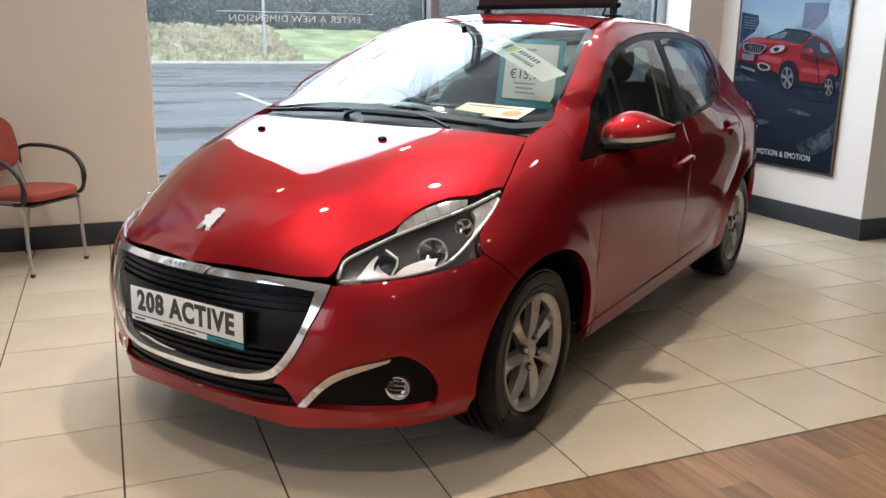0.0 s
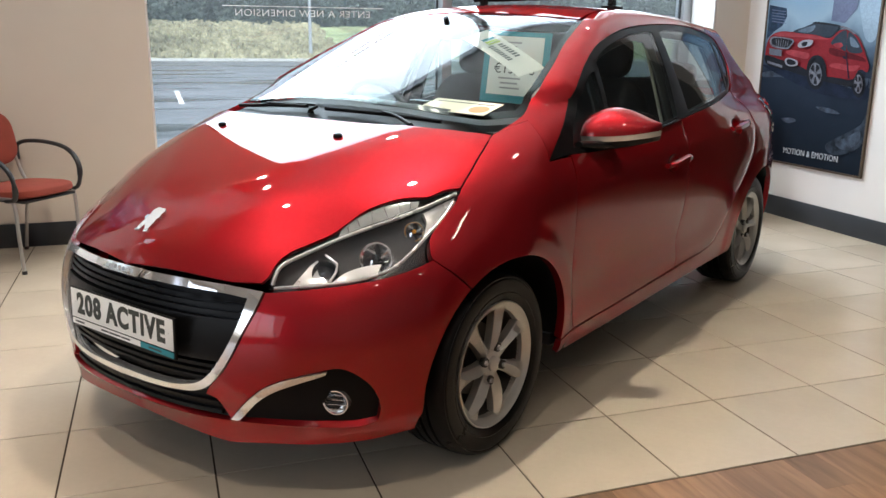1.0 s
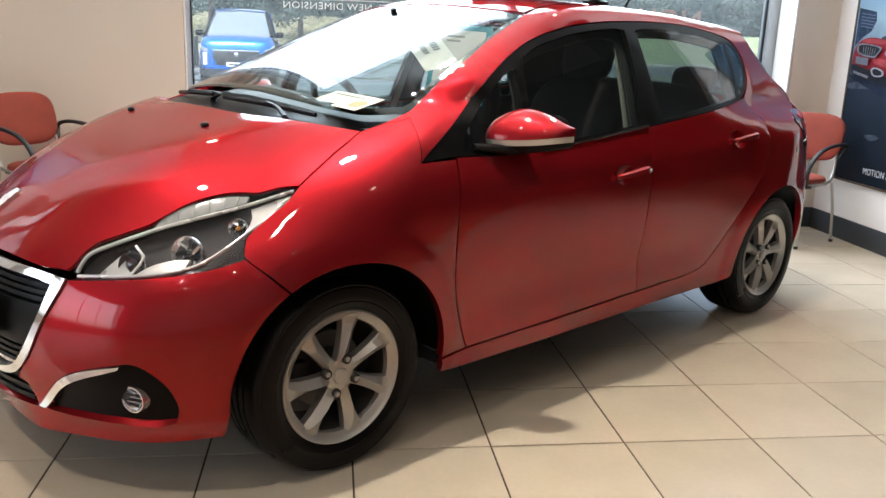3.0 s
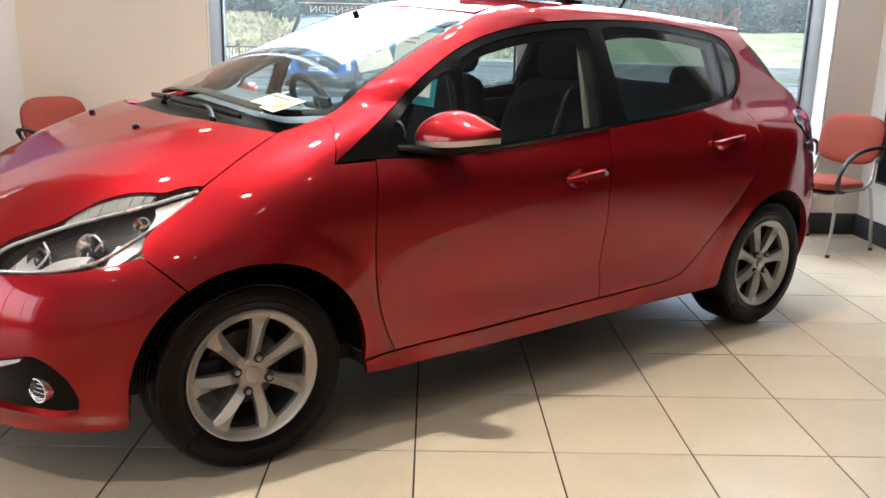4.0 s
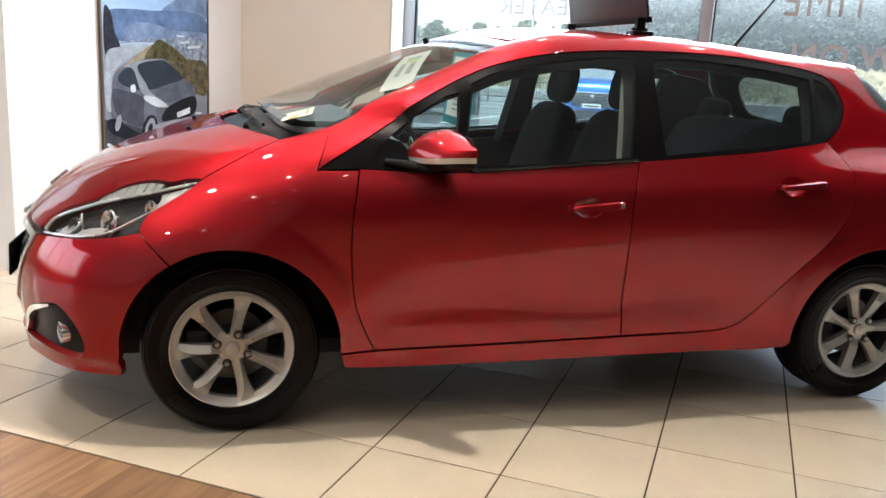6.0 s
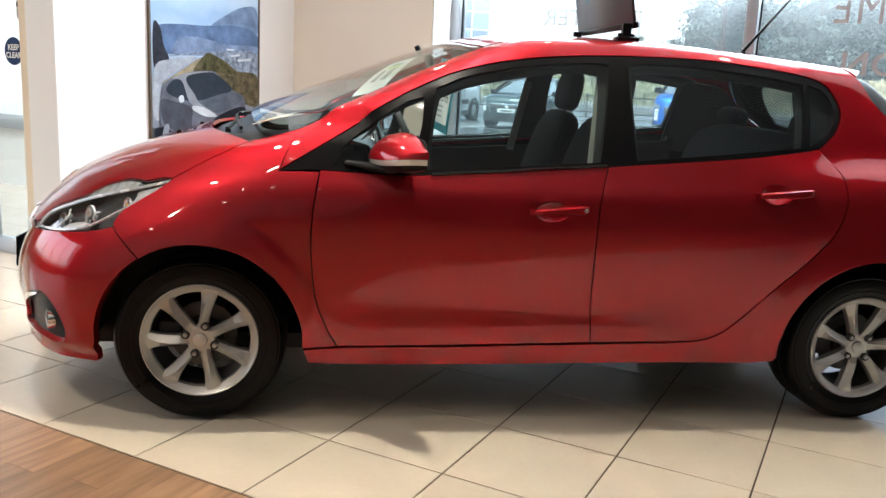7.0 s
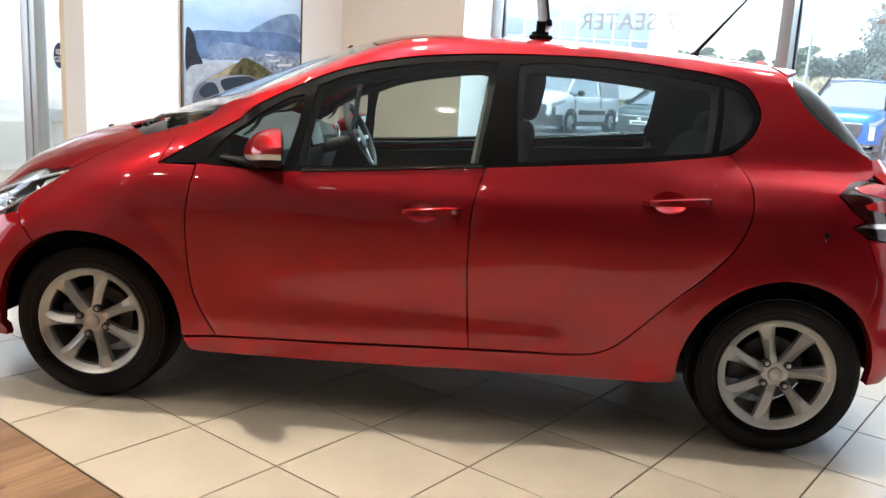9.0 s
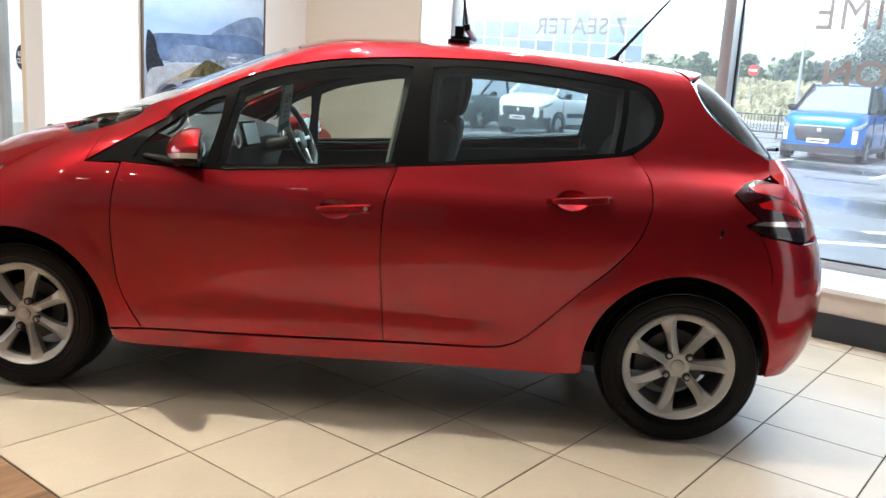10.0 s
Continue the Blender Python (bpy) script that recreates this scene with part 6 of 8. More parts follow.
for v in (-0.36, 0.36):
    b = bmesh.new()
    p, n = spot((-1.62, v, 1.45), (0, 0, -1))
    box(b, -1.665, -1.575, v - 0.035, v + 0.035, p.z - 0.003, p.z + 0.013, bevel=0.004)
    box(b, -1.636, -1.600, v - 0.012, v + 0.012, p.z + 0.01, zb + 0.03)
    cyl(b, (-1.65, v, p.z + 0.02), (-1.585, v, p.z + 0.02), 0.007, 10)
    part("sign_foot", b, BLACK_TRIM, sign, "black magnetic foot")

# ---- chairs, posters, door and window lettering ----
CHAIR_CLOTH = surface("brick_red_cloth", (0.27, 0.05, 0.032), 0.85, vary=0.1, scale=10, bump=0.35, bump_scale=420, fine=0.1)
CHAIR_ARM = surface("black_arm_plastic", (0.012, 0.013, 0.015), 0.4, vary=0.1)
TUBE_GREY = surface("grey_painted_tube", (0.46, 0.45, 0.43), 0.35, 0.7, vary=0.06)


def visitor_chair(m, label):
    """A padded chair that faces +x, on four tube legs, with two black arm loops."""
    ch = thing("visitor_chair", label, "chair", m, group="visitor chairs")
    b = bmesh.new()
    pillow(b, 0.225, 0.23, 0.040, pose(0.02, 0, 0.445, 0, -2, 0), 14, 0.62)
    part("seat", b, CHAIR_CLOTH, ch, "padded red cloth seat")
    b = bmesh.new()
    box(b, -0.19, 0.21, -0.19, 0.19, 0.398, 0.412, bevel=0.005)
    part("seat_pan", b, CHAIR_ARM, ch)
    b = bmesh.new()
    pillow(b, 0.034, 0.225, 0.165, pose(-0.255, 0, 0.715, 0, -12, 0), 14, 0.62)
    part("backrest", b, CHAIR_CLOTH, ch, "padded red cloth backrest")
    for s in (1, -1):
        b = bmesh.new()
        tube(b, smooth_line([(0.185, s * 0.225, 0.0), (0.175, s * 0.225, 0.2), (0.165, s * 0.225, 0.40), (0.10, s * 0.225, 0.425), (-0.10, s * 0.222, 0.425), (-0.19, s * 0.215, 0.46), (-0.235, s * 0.20, 0.60), (-0.265, s * 0.17, 0.74)], 5), 0.0105, 8)
        part("leg", b, TUBE_GREY, ch)
        b = bmesh.new()
        tube(b, smooth_line([(-0.265, s * 0.235, 0.0), (-0.225, s * 0.232, 0.25), (-0.175, s * 0.228, 0.42)], 5), 0.0105, 8)
        part("leg", b, TUBE_GREY, ch)
        for x in (0.185, -0.265):
            b = bmesh.new()
            cyl(b, (x, s * (0.225 if x > 0 else 0.235), 0.0), (x, s * (0.225 if x > 0 else 0.235), 0.02), 0.014, 10)
            part("foot", b, CHAIR_ARM, ch)
        b = bmesh.new()
        tube(b, smooth_line([(-0.235, s * 0.215, 0.58), (-0.26, s * 0.245, 0.655), (-0.20, s * 0.262, 0.685), (-0.05, s * 0.268, 0.685), (0.10, s * 0.265, 0.655), (0.185, s * 0.255, 0.585), (0.205, s * 0.245, 0.50), (0.185, s * 0.235, 0.43), (0.12, s * 0.228, 0.415)], 6), 0.0165, 10, flat=0.75)
        part("armrest", b, CHAIR_ARM, ch, "black looped armrest")
    return ch


visitor_chair(pose(-0.34, 5.43, 0, 0, 0, -38), "brick-red padded visitor chair with black arms by the window wall")
visitor_chair(pose(4.50, 5.43, 0, 0, 0, 211), "brick-red padded visitor chair with black arms in the corner")


# posters
def ramp_print(name, stops, axis="Z", lo=0.0, hi=1.0):
    """A printed picture ground that shades up the sheet, with soft cloudy blotches."""
    m, n, l, b = node_mat(name)
    co = n.new("ShaderNodeTexCoord")
    sep = n.new("ShaderNodeSeparateXYZ")
    l.new(co.outputs["Object"], sep.inputs[0])
    nz = n.new("ShaderNodeTexNoise")
    nz.inputs["Scale"].default_value, nz.inputs["Detail"].default_value = 3.5, 6.0
    l.new(co.outputs["Object"], nz.inputs["Vector"])
    mr = n.new("ShaderNodeMapRange")
    mr.inputs["From Min"].default_value, mr.inputs["From Max"].default_value = lo, hi
    l.new(sep.outputs["Y"], mr.inputs["Value"])
    ad = n.new("ShaderNodeMath")
    ad.operation = "MULTIPLY_ADD"
    ad.inputs[1].default_value = 0.22
    l.new(nz.outputs["Fac"], ad.inputs[0])
    l.new(mr.outputs[0], ad.inputs[2])
    sb = n.new("ShaderNodeMath")
    sb.operation = "SUBTRACT"
    sb.inputs[1].default_value = 0.11
    l.new(ad.outputs[0], sb.inputs[0])
    cr = n.new("ShaderNodeValToRGB")
    el = cr.color_ramp.elements
    while len(el) < len(stops):
        el.new(0.5)
    for e, (p, c) in zip(el, stops):
        e.position, e.color = p, (*c, 1)
    l.new(sb.outputs[0], cr.inputs[0])
    l.new(cr.outputs[0], b.inputs["Base Color"])
    b.inputs["Roughness"].default_value = 0.6
    b.inputs["Specular IOR Level"].default_value = 0.08
    return m


def flat_print(name, c, vary=0.15, scale=12):
    return surface(name, c, 0.45, vary=vary, scale=scale, spec=0.08, fine=0.12, bump_scale=90)


P_RED, P_DARK, P_GLASS, P_SILVER = flat_print("print_red", (0.17, 0.014, 0.020)), flat_print("print_black", (0.012, 0.014, 0.02)), flat_print("print_window", (0.025, 0.035, 0.05)), flat_print("print_silver", (0.24, 0.26, 0.30))
P_LIGHT, P_BLUE, P_BLUE2, P_BROWN, P_ROAD, P_GREY = flat_print("print_light", (0.50, 0.54, 0.58)), flat_print("print_far_hill", (0.16, 0.23, 0.37), 0.3, 9), flat_print("print_near_hill", (0.10, 0.16, 0.29), 0.35, 9), flat_print("print_scrub", (0.10, 0.085, 0.05), 0.5, 25), flat_print("print_road", (0.32, 0.35, 0.40), 0.2), flat_print("print_body_grey", (0.115, 0.125, 0.16), 0.25)


def poster(name, label, m, w, h, ground, art):
    """A framed print: m is its lower left corner, x along it, y up it, z out of the wall; art: outlines in metres with their print."""
    po = thing(name, label, "poster", m)
    part("poster_sheet", a_box(0, w, 0, h, 0.004, 0.014), ground, po, smooth=False)
    b = bmesh.new()
    for x0, x1, y0, y1 in ((-0.014, 0, -0.014, h + 0.014), (w, w + 0.014, -0.014, h + 0.014), (0, w, -0.014, 0), (0, w, h, h + 0.014)):
        box(b, x0, x1, y0, y1, 0.002, 0.020)
    part("poster_frame", b, FRAME_BROWN, po, "thin bronze poster frame", smooth=False)
    for k, (nm, mt, pts) in enumerate(art):
        b = bmesh.new()
        pts = [(min(max(x, 0.0), w), min(max(y, 0.0), h)) for x, y in pts]
        prism(b, pts, 0.0004, pose(0, 0, 0.0142 + 0.00045 * k))
        part(nm, b, mt, po, smooth=False)
    return po


FRAME_BROWN = surface("bronze_frame", (0.09, 0.065, 0.045), 0.45, 0.4)


def ell(cx, cy, rx, ry, n=20):
    return [(cx + rx * math.cos(2 * math.pi * i / n), cy + ry * math.sin(2 * math.pi * i / n)) for i in range(n)]


def bend(pts, n=5):
    return [(p.x, p.y) for p in smooth_line([(x, y, 0) for x, y in pts], n, True)]


# east wall: a red car in a blue city street
EAST = Matrix(((0, 0, -1, RIGHT_X - 0.002), (-1, 0, 0, 5.615), (0, 1, 0, 0.425), (0, 0, 0, 1)))
city = ramp_print("print_city_street", [(0.0, (0.006, 0.010, 0.018)), (0.25, (0.010, 0.017, 0.03)), (0.42, (0.018, 0.028, 0.048)), (0.54, (0.07, 0.11, 0.16)), (0.66, (0.22, 0.31, 0.39)), (0.8, (0.16, 0.26, 0.37)), (1.0, (0.08, 0.16, 0.28))], lo=0.0, hi=1.6)
P_TOWER, P_MAUVE, P_GLARE, P_NAVY = flat_print("print_tower", (0.02, 0.04, 0.075), 0.4, 25), flat_print("print_column", (0.10, 0.12, 0.19), 0.2, 4), flat_print("print_wet_glare", (0.045, 0.06, 0.085), 0.6, 16), flat_print("print_navy", (0.010, 0.016, 0.034), 0.3)
P_RED_LIT, P_RED_DEEP = flat_print("print_lit_red", (0.26, 0.040, 0.050), 0.25), flat_print("print_deep_red", (0.075, 0.006, 0.010), 0.25)
P_GLOW, P_WET, P_HAZE_BLUE = flat_print("print_pale_glow", (0.24, 0.33, 0.42), 0.15, 5), flat_print("print_wet_road", (0.026, 0.036, 0.052), 0.7, 14), flat_print("print_sky_sheen", (0.10, 0.14, 0.19), 0.3)
P_RIM = flat_print("print_rim", (0.13, 0.14, 0.17), 0.4, 40)
art = []
art.append(("tower_print", P_TOWER, [(0.012, 1.168), (0.202, 1.137), (0.215, 1.078), (0.173, 1.009), (0.095, 0.973), (0.013, 0.912)]))
art.append(("floor_print", P_MAUVE, [(0.044, 1.134), (0.197, 1.115), (0.197, 1.11), (0.045, 1.128)]))
art.append(("floor_print", P_MAUVE, [(0.047, 1.112), (0.2, 1.095), (0.201, 1.089), (0.048, 1.106)]))
art.append(("floor_print", P_MAUVE, [(0.05, 1.091), (0.203, 1.074), (0.204, 1.068), (0.051, 1.085)]))
art.append(("floor_print", P_MAUVE, [(0.053, 1.07), (0.206, 1.053), (0.207, 1.047), (0.054, 1.064)]))
art.append(("floor_print", P_MAUVE, [(0.057, 1.049), (0.209, 1.032), (0.21, 1.026), (0.057, 1.043)]))
art.append(("column_print", P_MAUVE, [(0.67, 1.215), (0.902, 1.204), (0.885, 1.112), (0.793, 1.02), (0.666, 1.037)]))
art.append(("glow_print", P_GLOW, bend([(0.902, 1.204), (1.072, 1.196), (1.082, 0.95), (1.03, 0.891), (0.965, 0.964)])))
art.append(("glare_print", P_GLARE, bend([(0.017, 0.661), (0.222, 0.679), (0.503, 0.639), (0.528, 0.605), (0.229, 0.632), (0.032, 0.624)])))
art.append(("glare_print", P_GLARE, bend([(0.647, 0.608), (0.761, 0.616), (0.893, 0.599), (0.914, 0.576), (0.767, 0.574)])))
art.append(("glare_print", P_GLARE, bend([(1.028, 0.657), (1.13, 0.64), (1.117, 0.594), (1.042, 0.604)])))
art.append(("glare_print", P_GLARE, bend([(0.275, 0.324), (0.382, 0.338), (0.431, 0.319), (0.345, 0.296)])))
art.append(("glare_print", P_GLARE, bend([(0.614, 0.438), (0.751, 0.436), (0.85, 0.405), (0.718, 0.405)])))
art.append(("wet_print", P_WET, bend([(0.753, 0.18), (0.892, 0.26), (1.041, 0.344), (1.084, 0.416), (1.078, 0.223), (0.93, 0.132), (0.8, 0.122)])))
art.append(("glare_print", P_GLARE, bend([(0.846, 0.197), (0.964, 0.267), (1.047, 0.303), (1.043, 0.219), (0.925, 0.163)])))
art.append(("shadow_print", P_NAVY, bend([(0.005, 0.714), (0.129, 0.706), (0.502, 0.648), (0.681, 0.636), (0.913, 0.584), (1.051, 0.604), (1.063, 0.686), (1.061, 0.537), (0.924, 0.515), (0.599, 0.539), (0.228, 0.641)])))
art.append(("wheel_print", P_DARK, bend([(1.045, 0.618), (1.044, 0.574), (1.028, 0.542), (1, 0.528), (0.969, 0.538), (0.942, 0.569), (0.926, 0.612), (0.928, 0.656), (0.944, 0.689), (0.972, 0.701), (1.004, 0.691), (1.03, 0.66)])))
art.append(("wheel_print", P_DARK, bend([(0.666, 0.674), (0.663, 0.619), (0.637, 0.576), (0.596, 0.559), (0.549, 0.572), (0.509, 0.612), (0.488, 0.668), (0.492, 0.725), (0.519, 0.767), (0.561, 0.783), (0.607, 0.769), (0.646, 0.729)])))
art.append(("car_print", P_RED, bend([(0.037, 0.743), (0.027, 0.843), (0.064, 0.933), (0.179, 0.969), (0.351, 0.96), (0.536, 0.943), (0.675, 0.92), (0.735, 0.96), (0.787, 0.977), (0.87, 0.965), (0.949, 0.911), (1.013, 0.815), (1.053, 0.739), (1.043, 0.696), (1.002, 0.713), (0.962, 0.702), (0.93, 0.648), (0.831, 0.641), (0.698, 0.653), (0.675, 0.726), (0.636, 0.777), (0.58, 0.791), (0.527, 0.768), (0.505, 0.702), (0.49, 0.659), (0.286, 0.691), (0.082, 0.722)])))
art.append(("bonnet_print", P_RED_LIT, bend([(0.098, 0.947), (0.18, 0.963), (0.352, 0.954), (0.537, 0.937), (0.669, 0.913), (0.561, 0.912), (0.398, 0.926), (0.206, 0.933)])))
art.append(("flank_print", P_RED_DEEP, bend([(0.695, 0.853), (0.838, 0.827), (0.985, 0.796), (1.025, 0.765), (0.882, 0.781), (0.708, 0.808)])))
art.append(("door_print", P_RED_LIT, bend([(0.705, 0.727), (0.821, 0.708), (0.93, 0.7), (0.977, 0.739), (0.889, 0.737), (0.758, 0.75)])))
art.append(("bumper_print", P_RED_LIT, bend([(0.264, 0.837), (0.413, 0.824), (0.497, 0.808), (0.482, 0.774), (0.399, 0.78), (0.269, 0.805)])))
art.append(("screen_print", P_GLASS, bend([(0.309, 0.965), (0.427, 1), (0.533, 1.025), (0.699, 1.011), (0.756, 0.996), (0.675, 0.921), (0.536, 0.943)])))
art.append(("sheen_print", P_HAZE_BLUE, bend([(0.36, 0.97), (0.438, 0.994), (0.526, 1.008), (0.503, 0.969), (0.434, 0.958)])))
art.append(("roof_print", P_DARK, bend([(0.494, 1.023), (0.542, 1.033), (0.727, 1.011), (0.868, 0.976), (0.852, 0.968), (0.738, 0.997), (0.544, 1.019)])))
art.append(("rail_print", P_RIM, bend([(0.774, 1.002), (0.849, 0.984), (0.907, 0.951), (0.9, 0.945), (0.84, 0.972), (0.772, 0.992)])))
art.append(("window_print", P_GLASS, bend([(0.697, 0.889), (0.747, 0.942), (0.791, 0.966), (0.831, 0.96), (0.84, 0.838), (0.795, 0.848), (0.725, 0.87)])))
art.append(("window_print", P_GLASS, bend([(0.848, 0.955), (0.915, 0.925), (0.971, 0.863), (0.979, 0.823), (0.859, 0.835)])))
art.append(("sheen_print", P_HAZE_BLUE, bend([(0.866, 0.925), (0.911, 0.908), (0.954, 0.86), (0.886, 0.868)])))
art.append(("mirror_print", P_RED_LIT, bend([(0.723, 0.878), (0.788, 0.889), (0.81, 0.865), (0.765, 0.851)])))
art.append(("seam_print", P_NAVY, [(0.841, 0.835), (0.848, 0.835), (0.903, 0.65), (0.894, 0.649)]))
art.append(("handle_print", P_NAVY, bend([(0.821, 0.799), (0.851, 0.794), (0.849, 0.78), (0.827, 0.785)])))
art.append(("cladding_print", P_DARK, bend([(0.039, 0.792), (0.21, 0.762), (0.288, 0.751), (0.43, 0.715), (0.499, 0.689), (0.491, 0.651), (0.287, 0.685), (0.073, 0.719)])))
art.append(("arch_print", P_DARK, bend([(0.493, 0.68), (0.502, 0.753), (0.543, 0.794), (0.606, 0.798), (0.653, 0.768), (0.683, 0.701), (0.699, 0.647), (0.672, 0.646), (0.648, 0.728), (0.602, 0.775), (0.554, 0.774), (0.52, 0.736), (0.515, 0.666)])))
art.append(("sill_print", P_DARK, bend([(0.682, 0.655), (0.926, 0.637), (0.918, 0.601), (0.672, 0.623)])))
art.append(("rim_print", P_RIM, bend([(0.647, 0.671), (0.645, 0.631), (0.628, 0.6), (0.599, 0.588), (0.567, 0.598), (0.54, 0.626), (0.525, 0.667), (0.527, 0.707), (0.545, 0.737), (0.574, 0.749), (0.606, 0.739), (0.633, 0.71)])))
art.append(("rim_print", P_RIM, bend([(1.029, 0.62), (1.029, 0.588), (1.02, 0.565), (1.003, 0.556), (0.983, 0.563), (0.966, 0.585), (0.956, 0.616), (0.956, 0.648), (0.966, 0.671), (0.983, 0.68), (1.002, 0.672), (1.019, 0.65)])))
art.append(("gap_print", P_DARK, [(0.605, 0.668), (0.638, 0.675), (0.643, 0.649), (0.634, 0.628), (0.604, 0.657)]))
art.append(("gap_print", P_DARK, [(0.595, 0.646), (0.616, 0.605), (0.599, 0.595), (0.579, 0.603), (0.586, 0.645)]))
art.append(("gap_print", P_DARK, [(0.573, 0.655), (0.553, 0.623), (0.537, 0.643), (0.533, 0.669), (0.569, 0.666)]))
art.append(("gap_print", P_DARK, [(0.57, 0.683), (0.536, 0.705), (0.544, 0.727), (0.562, 0.735), (0.576, 0.691)]))
art.append(("gap_print", P_DARK, [(0.59, 0.691), (0.589, 0.736), (0.609, 0.73), (0.624, 0.709), (0.598, 0.685)]))
art.append(("gap_print", P_DARK, [(1.004, 0.618), (1.023, 0.623), (1.027, 0.603), (1.023, 0.586), (1.004, 0.609)]))
art.append(("gap_print", P_DARK, [(0.999, 0.6), (1.012, 0.569), (1.003, 0.561), (0.99, 0.567), (0.993, 0.6)]))
art.append(("gap_print", P_DARK, [(0.985, 0.607), (0.974, 0.583), (0.964, 0.598), (0.961, 0.618), (0.982, 0.616)]))
art.append(("gap_print", P_DARK, [(0.982, 0.629), (0.962, 0.646), (0.965, 0.663), (0.976, 0.669), (0.986, 0.635)]))
art.append(("gap_print", P_DARK, [(0.994, 0.636), (0.992, 0.67), (1.005, 0.665), (1.014, 0.649), (0.999, 0.63)]))
art.append(("grille_frame_print", P_RIM, bend([(0.101, 0.93), (0.329, 0.91), (0.308, 0.859), (0.263, 0.84), (0.1, 0.863)])))
art.append(("grille_print", P_DARK, bend([(0.12, 0.921), (0.314, 0.903), (0.294, 0.866), (0.258, 0.851), (0.116, 0.873)])))
art.append(("slat_print", P_RIM, [(0.148, 0.912), (0.155, 0.912), (0.157, 0.864), (0.151, 0.864)]))
art.append(("slat_print", P_RIM, [(0.175, 0.91), (0.182, 0.91), (0.182, 0.862), (0.175, 0.862)]))
art.append(("slat_print", P_RIM, [(0.202, 0.907), (0.208, 0.907), (0.206, 0.86), (0.2, 0.86)]))
art.append(("slat_print", P_RIM, [(0.228, 0.905), (0.234, 0.905), (0.231, 0.859), (0.224, 0.859)]))
art.append(("slat_print", P_RIM, [(0.254, 0.902), (0.261, 0.902), (0.255, 0.857), (0.248, 0.857)]))
art.append(("slat_print", P_RIM, [(0.28, 0.9), (0.287, 0.9), (0.278, 0.855), (0.272, 0.855)]))
art.append(("plate_print", P_GREY, [(0.086, 0.845), (0.225, 0.834), (0.224, 0.786), (0.089, 0.799)]))
art.append(("lamp_print", P_SILVER, bend([(0.389, 0.874), (0.432, 0.903), (0.53, 0.907), (0.529, 0.877), (0.47, 0.855), (0.409, 0.852)])))
art.append(("lamp_print", P_DARK, bend([(0.425, 0.88), (0.454, 0.894), (0.485, 0.89), (0.476, 0.868), (0.445, 0.861)])))
art.append(("fog_lamp_print", P_SILVER, bend([(0.272, 0.766), (0.32, 0.777), (0.399, 0.757), (0.402, 0.723), (0.325, 0.716), (0.281, 0.735)])))
art.append(("fog_lamp_print", P_DARK, bend([(0.291, 0.76), (0.321, 0.768), (0.381, 0.752), (0.382, 0.731), (0.328, 0.727), (0.298, 0.739)])))
art.append(("skid_print", P_RIM, [(0.077, 0.751), (0.251, 0.72), (0.25, 0.701), (0.085, 0.733)]))
east_poster = poster("poster", "blue poster of a red car in a wet city street", EAST, 1.085, 1.62, city, art)
words("poster_words", "MOTION & EMOTION", 0.062, pose(0.62, 0.090, 0.032), P_LIGHT, east_poster, 0.0006, 0.88, 1.05)

# west wall: a silver-blue car on a hill road
WEST = Matrix(((0, 0, 1, LEFT_X + 0.002), (1, 0, 0, 4.318), (0, 1, 0, 0.42), (0, 0, 0, 1)))
vale = ramp_print("print_hill_sky", [(0.0, (0.06, 0.07, 0.10)), (0.30, (0.20, 0.22, 0.26)), (0.52, (0.30, 0.37, 0.48)), (0.62, (0.40, 0.52, 0.68)), (0.74, (0.30, 0.44, 0.66)), (0.88, (0.52, 0.66, 0.80)), (1.0, (0.20, 0.36, 0.62))], lo=0.0, hi=1.6)
P_CLOUD, P_HAZE, P_VALLEY, P_ROCK = flat_print("print_cloud", (0.55, 0.62, 0.68), 0.1, 4), flat_print("print_haze", (0.17, 0.23, 0.36), 0.35, 7), flat_print("print_valley", (0.20, 0.24, 0.31), 0.55, 30), flat_print("print_rock", (0.022, 0.024, 0.034), 0.5, 22)
P_TAN, P_BUSH, P_ASPHALT, P_SIDE, P_BONNET = flat_print("print_verge", (0.26, 0.22, 0.15), 0.3, 20), flat_print("print_bush", (0.065, 0.06, 0.028), 0.6, 30), flat_print("print_asphalt", (0.045, 0.05, 0.062), 0.25, 20), flat_print("print_car_side", (0.055, 0.06, 0.08), 0.25), flat_print("print_car_bonnet", (0.085, 0.10, 0.13), 0.25)
art = []
art.append(("mountain_print", P_BLUE, bend([(0.566, 1.117), (0.716, 1.207), (0.887, 1.276), (1.042, 1.277), (1.045, 1.084), (0.802, 1.116)])))
art.append(("hill_print", P_BLUE2, bend([(0.054, 1.077), (0.245, 1.11), (0.473, 1.116), (0.83, 1.138), (1.045, 1.094), (1.047, 0.971), (0.293, 0.911), (0.099, 0.928)])))
art.append(("haze_print", P_HAZE, bend([(0.244, 1.009), (0.421, 1.036), (0.717, 1.002), (1.047, 1.002), (1.048, 0.94), (0.42, 0.908), (0.194, 0.915)])))
art.append(("valley_print", P_VALLEY, bend([(0.158, 0.894), (0.343, 0.923), (0.717, 0.953), (1.047, 0.95), (1.05, 0.784), (0.833, 0.818), (0.499, 0.912)])))
art.append(("village_print", P_LIGHT, [(0.76, 0.925), (0.861, 0.938), (0.867, 0.927), (0.769, 0.914)]))
art.append(("village_print", P_LIGHT, [(0.832, 0.899), (0.981, 0.912), (0.987, 0.896), (0.844, 0.883)]))
art.append(("village_print", P_LIGHT, [(0.717, 0.972), (0.803, 0.971), (0.797, 0.961), (0.723, 0.959)]))
